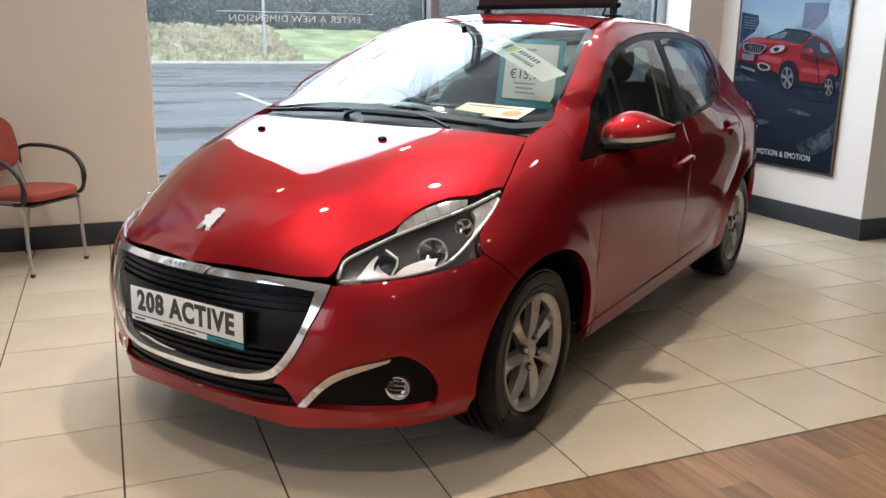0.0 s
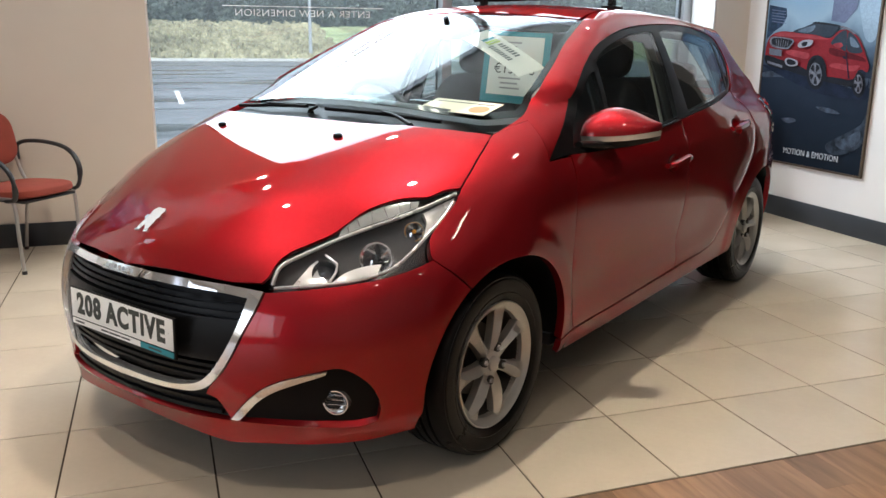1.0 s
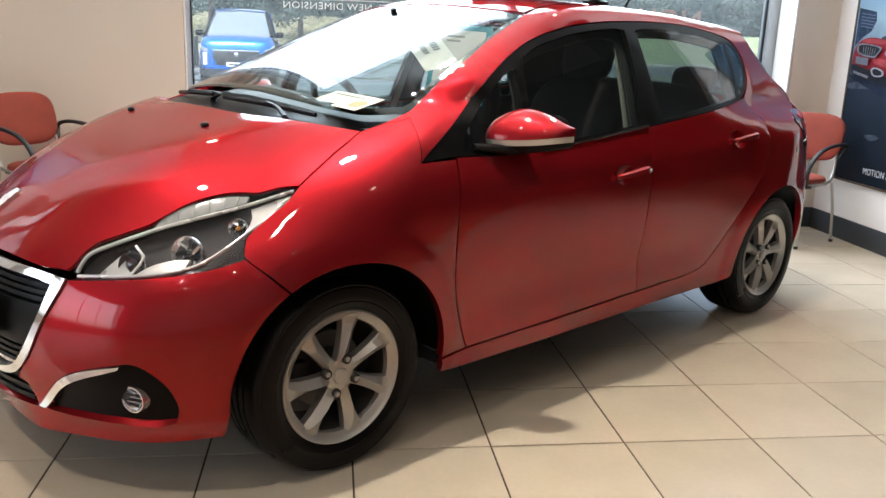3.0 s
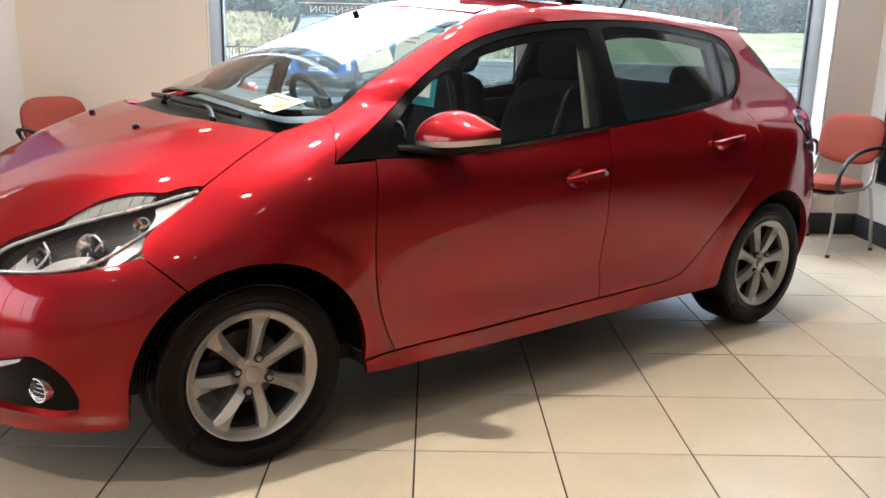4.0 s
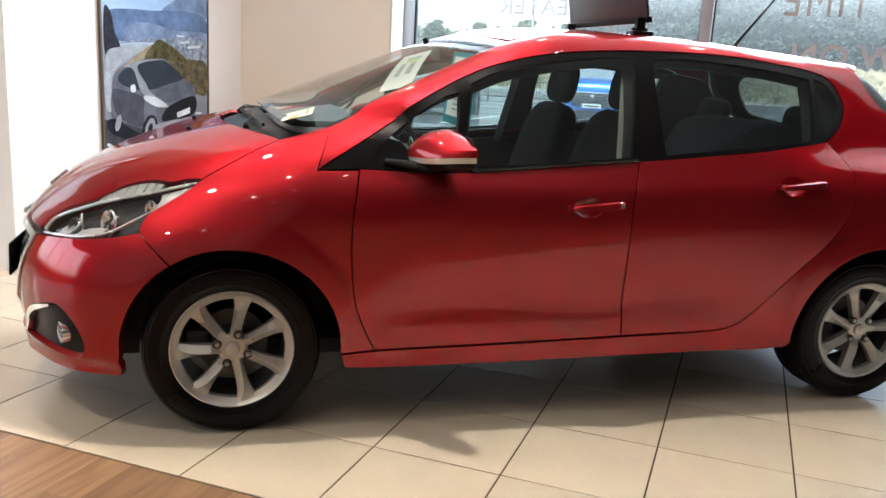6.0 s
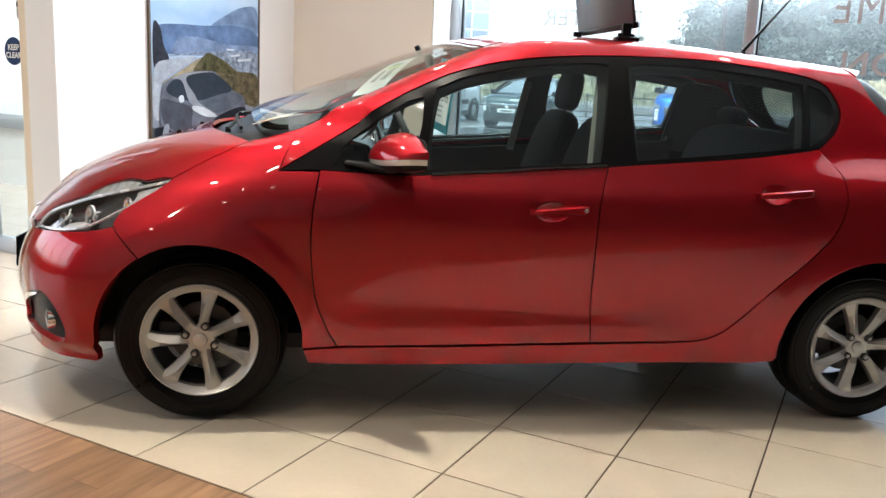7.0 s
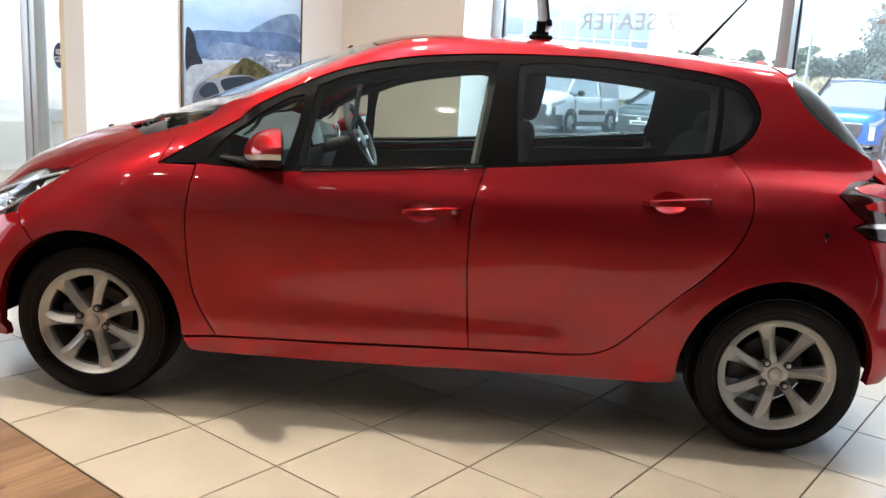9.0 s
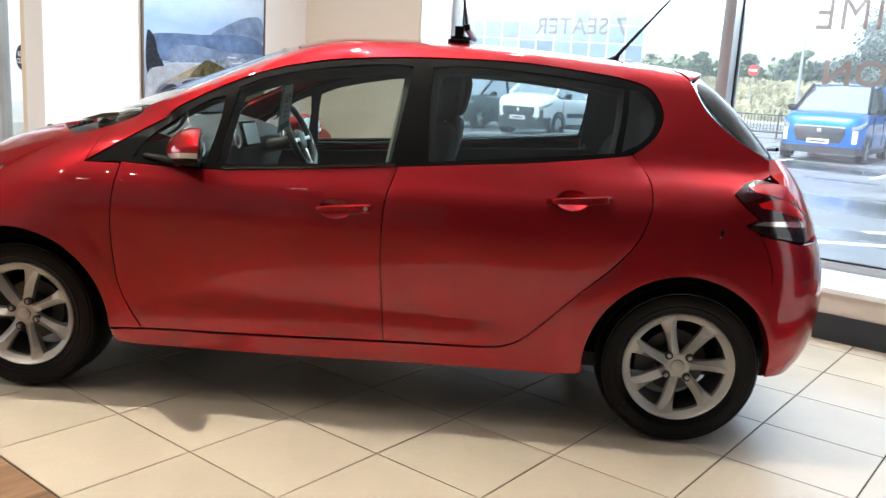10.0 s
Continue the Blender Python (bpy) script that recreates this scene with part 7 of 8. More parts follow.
art.append(("rock_print", P_ROCK, bend([(0.025, 1.101), (0.082, 1.074), (0.111, 0.964), (0.157, 0.861), (0.027, 0.812)])))
art.append(("road_print", P_ROAD, bend([(0.024, 0.807), (0.169, 0.873), (0.425, 0.899), (0.292, 0.827), (0.132, 0.75), (0.075, 0.654), (0.116, 0.506), (0.018, 0.488)])))
art.append(("verge_print", P_TAN, bend([(0.09, 0.709), (0.292, 0.817), (0.446, 0.894), (0.499, 0.883), (0.472, 0.795), (0.266, 0.766)])))
art.append(("scrub_print", P_BROWN, bend([(0.407, 0.841), (0.459, 0.891), (0.525, 0.932), (0.606, 0.913), (0.718, 0.873), (0.833, 0.814), (1.05, 0.784), (1.054, 0.563), (0.835, 0.604), (0.634, 0.761), (0.393, 0.783)])))
art.append(("bush_print", P_BUSH, bend([(0.472, 0.882), (0.531, 0.931), (0.634, 0.903), (0.761, 0.835), (0.804, 0.791), (0.607, 0.8), (0.485, 0.805)])))
art.append(("asphalt_print", P_ASPHALT, [(0.0, 0.0), (0.0, 0.42), (0.35, 0.36), (1.068, 0.42), (1.068, 0.0)]))
art.append(("line_print", P_LIGHT, [(0.018, 0.272), (0.23, 0.188), (0.21, 0.176), (0.011, 0.255)]))
art.append(("line_print", P_LIGHT, [(0.899, 0.438), (0.987, 0.436), (0.985, 0.423), (0.903, 0.423)]))
art.append(("shadow_print", P_DARK, bend([(0.062, 0.423), (0.455, 0.285), (0.955, 0.374), (0.948, 0.323), (0.498, 0.233), (0.068, 0.322)])))
art.append(("wheel_print", P_DARK, bend([(0.163, 0.391), (0.146, 0.356), (0.121, 0.331), (0.094, 0.324), (0.074, 0.335), (0.065, 0.363), (0.069, 0.398), (0.086, 0.433), (0.111, 0.458), (0.138, 0.466), (0.158, 0.455), (0.168, 0.427)])))
art.append(("car_print", P_GREY, bend([(0.072, 0.623), (0.118, 0.718), (0.199, 0.755), (0.339, 0.794), (0.506, 0.806), (0.604, 0.794), (0.745, 0.687), (0.901, 0.619), (0.91, 0.427), (0.811, 0.376), (0.538, 0.34), (0.472, 0.315), (0.319, 0.351), (0.145, 0.403), (0.067, 0.452)])))
art.append(("car_side_print", P_SIDE, bend([(0.073, 0.601), (0.175, 0.597), (0.349, 0.553), (0.359, 0.462), (0.339, 0.357), (0.178, 0.4), (0.09, 0.465)])))
art.append(("wheel_print", P_DARK, bend([(0.488, 0.34), (0.464, 0.297), (0.427, 0.267), (0.388, 0.259), (0.355, 0.274), (0.339, 0.308), (0.343, 0.352), (0.366, 0.395), (0.402, 0.425), (0.441, 0.434), (0.474, 0.419), (0.492, 0.385)])))
art.append(("window_print", P_GLASS, bend([(0.122, 0.675), (0.178, 0.731), (0.251, 0.736), (0.318, 0.659), (0.344, 0.598), (0.179, 0.628)])))
art.append(("pillar_print", P_SILVER, bend([(0.172, 0.748), (0.338, 0.791), (0.53, 0.804), (0.315, 0.759), (0.385, 0.639), (0.443, 0.576), (0.593, 0.507), (0.6, 0.482), (0.474, 0.504), (0.336, 0.591), (0.266, 0.733)])))
art.append(("screen_print", P_GLASS, bend([(0.306, 0.757), (0.504, 0.795), (0.614, 0.78), (0.762, 0.671), (0.452, 0.602), (0.386, 0.642)])))
art.append(("bonnet_print", P_BONNET, bend([(0.451, 0.594), (0.769, 0.663), (0.885, 0.603), (0.62, 0.512), (0.53, 0.545)])))
art.append(("grille_print", P_DARK, bend([(0.624, 0.49), (0.892, 0.553), (0.899, 0.436), (0.648, 0.38), (0.534, 0.401)])))
art.append(("lamp_print", P_LIGHT, bend([(0.374, 0.564), (0.492, 0.544), (0.598, 0.487), (0.484, 0.488), (0.37, 0.534)])))
art.append(("plate_print", P_LIGHT, [(0.697, 0.441), (0.845, 0.476), (0.848, 0.435), (0.705, 0.405)]))
art.append(("bumper_print", P_SILVER, bend([(0.497, 0.372), (0.887, 0.409), (0.867, 0.367), (0.502, 0.337)])))
art.append(("rim_print", P_SILVER, bend([(0.137, 0.392), (0.126, 0.366), (0.111, 0.348), (0.096, 0.342), (0.085, 0.35), (0.082, 0.37), (0.086, 0.396), (0.097, 0.421), (0.112, 0.439), (0.127, 0.445), (0.138, 0.437), (0.142, 0.418)])))
art.append(("rim_print", P_SILVER, bend([(0.463, 0.339), (0.445, 0.305), (0.42, 0.281), (0.393, 0.274), (0.372, 0.285), (0.362, 0.312), (0.366, 0.347), (0.383, 0.381), (0.408, 0.405), (0.435, 0.413), (0.457, 0.401), (0.467, 0.374)])))
art.append(("hub_print", P_DARK, bend([(0.436, 0.341), (0.427, 0.323), (0.415, 0.311), (0.403, 0.307), (0.394, 0.313), (0.39, 0.327), (0.392, 0.345), (0.401, 0.363), (0.413, 0.375), (0.425, 0.379), (0.435, 0.374), (0.438, 0.36)])))
art.append(("mirror_print", P_LIGHT, bend([(0.232, 0.624), (0.269, 0.635), (0.279, 0.593), (0.24, 0.588)])))
poster("poster", "tall poster of a silver car on a mountain road", WEST, 1.068, 1.62, vale, art)

# glass entrance door past the cream pillar
door = thing("door_1", "glass entrance door in a grey aluminium frame", "door", kind="structure")
for x0, x1 in ((-1.215, -1.17), (-1.70, -1.62), (-1.83, -1.72), (-3.6, -3.52)):
    part("door_frame", a_box(x0, x1, 3.66, 3.74, 0.0, 2.6, bevel=0.004), FRAME_GREY, door)
part("door_gasket", a_box(-1.72, -1.70, 3.68, 3.72, 0.0, 2.6), FRAME_DARK, door, smooth=False)
for x0, x1 in ((-1.62, -1.215), (-3.52, -1.83)):
    part("door_rail", a_box(x0, x1, 3.67, 3.73, 0.0, 0.10, bevel=0.004), FRAME_GREY, door)
    p = part("door_pane", a_box(x0, x1, 3.697, 3.703, 0.10, 2.6), DOOR_GLASS, door, smooth=False)
    p.visible_shadow = False
sticker = thing("door_sticker", "round navy keep-clear sticker on the door glass", "sticker", facing((-1.345, 3.694, 1.29), (0, -1, 0)))
part("sticker_disc", lathe(bmesh.new(), [(0, 0.0012), (0.085, 0.0012), (0.085, 0)], None, 32), flat_print("navy_print", (0.012, 0.03, 0.10)), sticker, smooth=False)
for wd, y in (("KEEP", 0.022), ("CLEAR", -0.026)):
    words("sticker_words", wd, 0.048, pose(0, y, 0.002), WHITE_PAPER, sticker, 0.0006, 1.0, 1.0, 0.001)
pad = thing("keypad", "small grey entry keypad on the door post", "keypad", facing((-1.19, 3.657, 1.535), (0, -1, 0)))
part("keypad_case", a_box(-0.032, 0.032, -0.055, 0.055, 0.0, 0.025, bevel=0.004), surface("pale_grey_plastic", (0.5, 0.49, 0.46), 0.5), pad)
part("keypad_display", a_box(-0.022, 0.022, 0.015, 0.042, 0.0252, 0.027), FRAME_DARK, pad, smooth=False)
for i in range(3):
    for j in range(3):
        part("key", a_box(-0.02 + i * 0.014, -0.009 + i * 0.014, -0.045 + j * 0.017, -0.033 + j * 0.017, 0.0252, 0.0275, bevel=0.001), surface("key_grey", (0.3, 0.3, 0.3), 0.5) if not (i or j) else bpy.data.materials["key_grey"], pad)

# lettering on the window, read from outside
def vinyl(name, c, clear):
    """Thin cut film that lets part of the daylight through."""
    m, n, l, bs = node_mat(name)
    tr = n.new("ShaderNodeBsdfTransparent")
    tr.inputs["Color"].default_value = (0.95, 0.95, 0.95, 1)
    mx = n.new("ShaderNodeMixShader")
    mx.inputs[0].default_value = clear
    bs.inputs["Base Color"].default_value = (*c, 1)
    bs.inputs["Roughness"].default_value = 0.6
    l.new(bs.outputs[0], mx.inputs[1])
    l.new(tr.outputs[0], mx.inputs[2])
    l.new(mx.outputs[0], n["Material Output"].inputs["Surface"])
    return m


DECAL_WHITE = vinyl("white_vinyl", (0.85, 0.85, 0.85), 0.15)
DECAL_GREY = vinyl("frosted_grey_vinyl", (0.50, 0.52, 0.54), 0.5)
DECAL_BROWN = vinyl("grey_brown_vinyl", (0.40, 0.35, 0.34), 0.30)


def decal(text, size, x, z, material, label, squash=1.0, spacing=1.0, bold=0.0):
    for word, at in spread(text, size, spacing, bold):
        me = lettering(word, size, 0.001, "CENTER", spacing, bold)
        me.materials.append(material)
        ob = new("window_lettering", me)
        ob.matrix_world = Matrix.Translation((x, GLASS_Y - 0.0045, z)) @ pose(0, 0, 0, 90, 0, 180) @ Matrix.Diagonal((squash, 1, 1, 1)) @ pose(at, 0, 0)
        tagged(ob, label, "lettering", group="window lettering")


decal("ENTER A NEW DIMENSION", 0.068, 1.515, 1.487, DECAL_WHITE, "small white vinyl lettering on the showroom window", 1.12, 1.1)
decal("7 SEATER", 0.168, 1.44, 1.752, DECAL_GREY, "grey vinyl lettering on the showroom window", 1.06, 1.05, 0.002)
decal("NOW ON", 0.205, 3.685, 1.485, DECAL_BROWN, "large grey-brown vinyl lettering on the showroom window", 1.12, 1.05, 0.004)
decal("TIME", 0.288, 3.35, 1.834, DECAL_BROWN, "large grey-brown vinyl lettering on the showroom window", 0.80, 1.15, 0.0)
# two more lines of lettering high on the pane, too small to read
for z, words in ((2.47, (0.20, 0.16, 0.12)), (2.30, (0.13, 0.22))):
    x = 1.80
    for width in words:
        b = bmesh.new()
        for k in range(int(width / 0.04)):
            box(b, x - 0.04 * k - 0.028, x - 0.04 * k, GLASS_Y - 0.005, GLASS_Y - 0.004, z, z + 0.085)
        solid("window_lettering", b, DECAL_BROWN, "grey-brown vinyl lettering high on the showroom window", "lettering", smooth=False)
        x -= width + 0.05
solid("window_line", a_box(0.93, 2.11, GLASS_Y - 0.0055, GLASS_Y - 0.004, 1.532, 1.538), DECAL_WHITE, "thin white vinyl line on the showroom window", "lettering", smooth=False)

# recessed ceiling lamps, the southern rows added as unseen fill
LAMP_FACE = lamp_glow("lamp_face", (1.0, 0.92, 0.80), 2.0)
for lx, ly, watts in LAMP_SPOTS:
    lamp = thing("ceiling_lamp", "unseen round recessed ceiling lamp, lit", "lamp", Matrix.Translation((lx, ly, CEIL)), group="ceiling lamps")
    r_ = 0.11
    part("lamp_ring", lathe(bmesh.new(), [(r_, 0.0), (r_, -0.012), (r_ + 0.03, -0.010), (r_ + 0.035, 0.0)], None, 32), REVEAL_PAINT, lamp)
    part("lamp_lens", lathe(bmesh.new(), [(0.0, -0.004), (r_, -0.004)], None, 32), LAMP_FACE, lamp, smooth=False)

# ---- outside the window ----
GROUND_Z = -0.08


def wet_asphalt():
    m, n, l, b = node_mat("wet_asphalt")
    co = n.new("ShaderNodeTexCoord")
    big = n.new("ShaderNodeTexNoise")
    big.inputs["Scale"].default_value, big.inputs["Detail"].default_value = 0.25, 6.0
    mp = n.new("ShaderNodeMapping")
    mp.inputs["Scale"].default_value = (0.35, 1.6, 1.0)
    l.new(co.outputs["Object"], mp.inputs["Vector"])
    l.new(mp.outputs[0], big.inputs["Vector"])
    small = n.new("ShaderNodeTexNoise")
    small.inputs["Scale"].default_value, small.inputs["Detail"].default_value = 40.0, 4.0
    l.new(co.outputs["Object"], small.inputs["Vector"])
    cr = n.new("ShaderNodeValToRGB")
    cr.color_ramp.elements[0].position, cr.color_ramp.elements[0].color = 0.36, (0.045, 0.048, 0.05, 1)
    cr.color_ramp.elements[1].position, cr.color_ramp.elements[1].color = 0.60, (0.14, 0.145, 0.15, 1)
    l.new(big.outputs["Fac"], cr.inputs[0])
    mr = n.new("ShaderNodeMapRange")
    mr.inputs["From Min"].default_value, mr.inputs["From Max"].default_value = 0.38, 0.62
    mr.inputs["To Min"].default_value, mr.inputs["To Max"].default_value = 0.14, 0.5
    l.new(big.outputs["Fac"], mr.inputs["Value"])
    l.new(cr.outputs[0], b.inputs["Base Color"])
    l.new(mr.outputs[0], b.inputs["Roughness"])
    bp = n.new("ShaderNodeBump")
    bp.inputs["Strength"].default_value, bp.inputs["Distance"].default_value = 0.25, 0.004
    l.new(small.outputs["Fac"], bp.inputs["Height"])
    l.new(bp.outputs[0], b.inputs["Normal"])
    return m


ASPHALT = wet_asphalt()
GRASS = surface("rough_grass", (0.21, 0.25, 0.13), 0.9, vary=0.45, scale=0.5, bump=0.6, bump_scale=6, fine=0.35)
DRY_GRASS = surface("dry_field_grass", (0.38, 0.35, 0.23), 0.9, vary=0.4, scale=0.6, bump=0.6, bump_scale=6, fine=0.35)
KERB = surface("concrete_kerb", (0.42, 0.42, 0.40), 0.8, vary=0.15, scale=2)
PAINT_LINE = surface("worn_line_paint", (0.62, 0.62, 0.60), 0.6, vary=0.25, scale=8)
LEAF_DARK = surface("dark_foliage", (0.075, 0.10, 0.085), 0.8, vary=0.4, scale=1.5, fine=0.3)
LEAF_MID = surface("mid_foliage", (0.12, 0.15, 0.095), 0.8, vary=0.4, scale=1.5, fine=0.3)
BARK = surface("grey_bark", (0.10, 0.085, 0.07), 0.9, vary=0.3, scale=8, bump=0.5)

# one sheet of ground to the horizon, with the bank behind the kerb
b = bmesh.new()
ys = [6.52, 12, 20, 30, 45, 59.9, 60.0, 63, 67, 71, 75, 80, 120, 300, 1500]
zs = [GROUND_Z, GROUND_Z, GROUND_Z, GROUND_Z, GROUND_Z, GROUND_Z, GROUND_Z + 0.02, 0.35, 1.2, 2.1, 2.9, 3.3, 3.4, 3.5, 3.5]
xs = [-1500, -300, -120, -60, -35, -20, -8, 0, 8, 20, 40, 80, 160, 400, 1500]
rows = [[b.verts.new((x, y, z - 0.02 + (0 if y < 60 or x < -12 else -0.18 * (z - GROUND_Z)))) for x in xs] for y, z in zip(ys, zs)]
for A, B in zip(rows, rows[1:]):
    for j in range(len(xs) - 1):
        b.faces.new((A[j], A[j + 1], B[j + 1], B[j]))
solid("ground", b, GRASS, "rough grass bank and field beyond the car park", "ground", kind="structure")
solid("road", a_box(-90, 90, 6.52, 59.6, GROUND_Z - 0.3, GROUND_Z), ASPHALT, "wet grey asphalt car park with puddles", "car park", kind="structure", smooth=False)
solid("outer_ground", a_box(-90, 90, -60, 6.52, -0.6, -0.25), ASPHALT, "asphalt round the showroom", "ground", kind="structure", smooth=False)
solid("kerb", a_box(-90, 90, 59.6, 59.95, GROUND_Z - 0.2, GROUND_Z + 0.16, bevel=0.02), KERB, "pale concrete kerb along the grass", "kerb", kind="structure")
for x in (-12.9, -10.1, -7.1, -4.2, -1.75, 0.95, 3.7):
    solid("bay_line", a_box(x - 0.06, x + 0.06, 19.5, 24.6, GROUND_Z, GROUND_Z + 0.004), PAINT_LINE, "worn white parking bay line", "road marking", kind="structure", smooth=False)
for x0, y0, a in ((1.6, 9.4, 35), (4.4, 12.5, 35)):
    solid("road_line", a_box(-2.2, 2.2, -0.07, 0.07, 0, 0.004), PAINT_LINE, "worn white painted line on the asphalt", "road marking", pose(x0, y0, GROUND_Z, 0, 0, a), kind="structure", smooth=False)

# far trees: many small leaf clumps round each crown's limbs
rng = random.Random(11)


def clump(bm, c, r, n, size, rg):
    """Leaf sprays scattered through a ragged crown."""
    for _ in range(n):
        d = Vector((rg.gauss(0, 1), rg.gauss(0, 1), rg.gauss(0, 1))).normalized() * (rg.random() ** 0.45)
        p = c + Vector((d.x * r.x, d.y * r.y, d.z * r.z))
        a = Vector((rg.uniform(-1, 1), rg.uniform(-1, 1), rg.uniform(-1, 1))).normalized()
        q = a.orthogonal().normalized()
        s = size * rg.uniform(0.5, 1.3)
        bm.faces.new([bm.verts.new(p + a * s), bm.verts.new(p + q * s * 0.7), bm.verts.new(p - a * s * 0.8), bm.verts.new(p - q * s * 0.7)])


woods = bmesh.new()
for i in range(78):
    x = -22 + i * 1.25 + rng.uniform(-0.5, 0.5)
    h = rng.uniform(7.0, 10.5) if x > -13.5 else rng.uniform(3.6, 4.9)
    y = 79 + rng.uniform(-2, 4) + (0 if x > -13.5 else 8)
    for k in range(5):
        clump(woods, Vector((x + rng.uniform(-1, 1), y, 1.6 + h * (0.12 + 0.17 * k))), Vector((1.6, 1.2, h * 0.17)), 280, 0.17, rng)
        clump(woods, Vector((x, y + 0.8, 1.6 + h * (0.10 + 0.16 * k))), Vector((1.5, 0.7, h * 0.14)), 50, 0.55, rng)
for i in range(60):
    x = -12.5 + i * 1.1
    for k in range(5):
        clump(woods, Vector((x + rng.uniform(-1, 1), 85 + rng.uniform(-1, 2), 2.2 + 1.5 * k)), Vector((1.6, 1.0, 1.1)), 170, 0.34, rng)
tagged(solid("hedge", woods, LEAF_DARK, "dense dark hedge and trees along the field", "hedge", smooth=False), kind="stuff")
woods = bmesh.new()
for i in range(60):
    x = -75 + i * 1.0 + rng.uniform(-0.5, 0.5)
    h = rng.uniform(3.5, 6.0)
    for k in range(4):
        clump(woods, Vector((x + rng.uniform(-1, 1), 100 + rng.uniform(-4, 6), 1.5 + h * (0.15 + 0.2 * k))), Vector((1.6, 1.4, h * 0.16)), 50, 0.40, rng)
tagged(solid("far_woods", woods, LEAF_MID, "hazy green trees beyond the field", "woods", smooth=False), kind="stuff")


def tree(x, y, z, h, spread, leaf, label):
    t = thing("tree", label, "tree", Matrix.Translation((x, y, z)))
    b = bmesh.new()
    tube(b, smooth_line([(0, 0, -0.2), (0.05, 0.02, h * 0.25), (-0.05, 0.05, h * 0.55), (0.02, 0, h * 0.9)], 4), lambda s: h * 0.022 * (1 - 0.8 * s), 8)
    for k in range(9):
        a, zz = k * 2.4, h * (0.25 + 0.07 * k)
        tube(b, smooth_line([(0, 0, zz), (spread * 0.4 * math.cos(a), spread * 0.4 * math.sin(a), zz + h * 0.06), (spread * 0.8 * math.cos(a), spread * 0.8 * math.sin(a), zz + h * 0.09)], 3), lambda s: h * 0.008 * (1 - 0.7 * s), 6)
    part("trunk", b, BARK, t)
    b = bmesh.new()
    for k in range(22):
        a, s = rng.uniform(0, 6.28), rng.random()
        zz = 0.22 + 0.75 * k / 22
        rr = spread * (1 - 0.75 * zz) * (0.5 + 0.6 * s)
        clump(b, Vector((rr * math.cos(a), rr * math.sin(a), h * zz)), Vector((spread * 0.35, spread * 0.35, h * 0.07)), 240, 0.14, rng)
    part("crown", b, leaf, t, smooth=False)
    return t


tree(-7.4, 64, 0.4, 12.5, 3.4, LEAF_DARK, "tall dark evergreen at the edge of the car park")
tree(-1.0, 63, 0.1, 11.0, 3.2, LEAF_DARK, "tall dark evergreen on the grass bank")
for x, y, h in ((-27.5, 80, 2.6), (-23.5, 82, 2.6), (-18.5, 81, 3.0)):
    tree(x, y, 3.2, h, h * 0.5, LEAF_MID, "round leafy tree in the dry field")

# tufts on the bank
tufts = bmesh.new()
for _ in range(9000):
    x, y = rng.uniform(-34, 14), rng.uniform(60.2, 76)
    z = 0.0 if y < 61.5 else np.interp(y, [60, 63, 67, 71, 75, 80], [-0.06, 0.33, 1.18, 2.08, 2.88, 3.28])
    if x > -12:
        z = z - 0.18 * (z + 0.08)
    hgt = rng.uniform(0.2, 0.7)
    a = rng.uniform(0, 3.14)
    w = Vector((math.cos(a), math.sin(a), 0)) * rng.uniform(0.05, 0.2)
    p = Vector((x, y, z - 0.05))
    tufts.faces.new([tufts.verts.new(p - w), tufts.verts.new(p + w), tufts.verts.new(p + w * 1.5 + Vector((rng.uniform(-.15, .15), 0, hgt))), tufts.verts.new(p - w * 1.5 + Vector((0, 0, hgt * 0.8)))])
tagged(solid("grass_tufts", tufts, DRY_GRASS, "dry straggling grass tufts on the bank", "grass", smooth=False), kind="stuff")

# lamp posts, sign, railing
for x, y, h in ((11.0, 60.6, 8.0), (-13.0, 62, 8.0), (-28.5, 66, 9.0)):
    lp = thing("street_lamp", "tall grey steel street lamp on the grass", "street lamp", Matrix.Translation((x, y, GROUND_Z)), group="street lamps")
    part("post", cyl(bmesh.new(), (0, 0, 0), (0, 0, h), 0.14, 12, 0.07), FRAME_GREY, lp)
    part("arm", tube(bmesh.new(), smooth_line([(0, 0, h - 0.1), (0, -0.4, h + 0.15), (0, -1.1, h + 0.2)], 4), 0.04, 8), FRAME_GREY, lp)
    part("lamp_head", a_box(-0.12, 0.12, -1.7, -1.05, h + 0.13, h + 0.25, bevel=0.03), FRAME_GREY, lp)
rs = thing("road_sign", "round red road sign on a post", "road sign", Matrix.Translation((-17.6, 66, 0.95)))
part("post", cyl(bmesh.new(), (0, 0, 0), (0, 0, 2.9), 0.04, 8), FRAME_GREY, rs)
part("sign_disc", cyl(bmesh.new(), (0, -0.05, 2.75), (0, -0.08, 2.75), 0.42, 24), surface("sign_red", (0.45, 0.03, 0.03), 0.5), rs)
part("sign_bar", a_box(-0.3, 0.3, -0.09, -0.08, 2.68, 2.82), WHITE_PAPER, rs, smooth=False)
rail = thing("railing", "dark steel railing along the car park edge", "railing")
for x in np.arange(-26.4, -0.3, 2.0):
    part("post", a_box(x - 0.03, x + 0.03, 37.0, 37.06, GROUND_Z, 0.95, bevel=0.005), FRAME_DARK, rail)
for z in (0.08, 0.80):
    part("rail", a_box(-26.4, -0.4, 37.01, 37.05, z, z + 0.05), FRAME_DARK, rail, smooth=False)
bars = bmesh.new()
for x in np.arange(-26.3, -0.45, 0.14):
    box(bars, x - 0.012, x + 0.012, 37.02, 37.04, 0.1, 0.82)
tagged(part("bars", bars, FRAME_DARK, rail, smooth=False), kind="stuff")
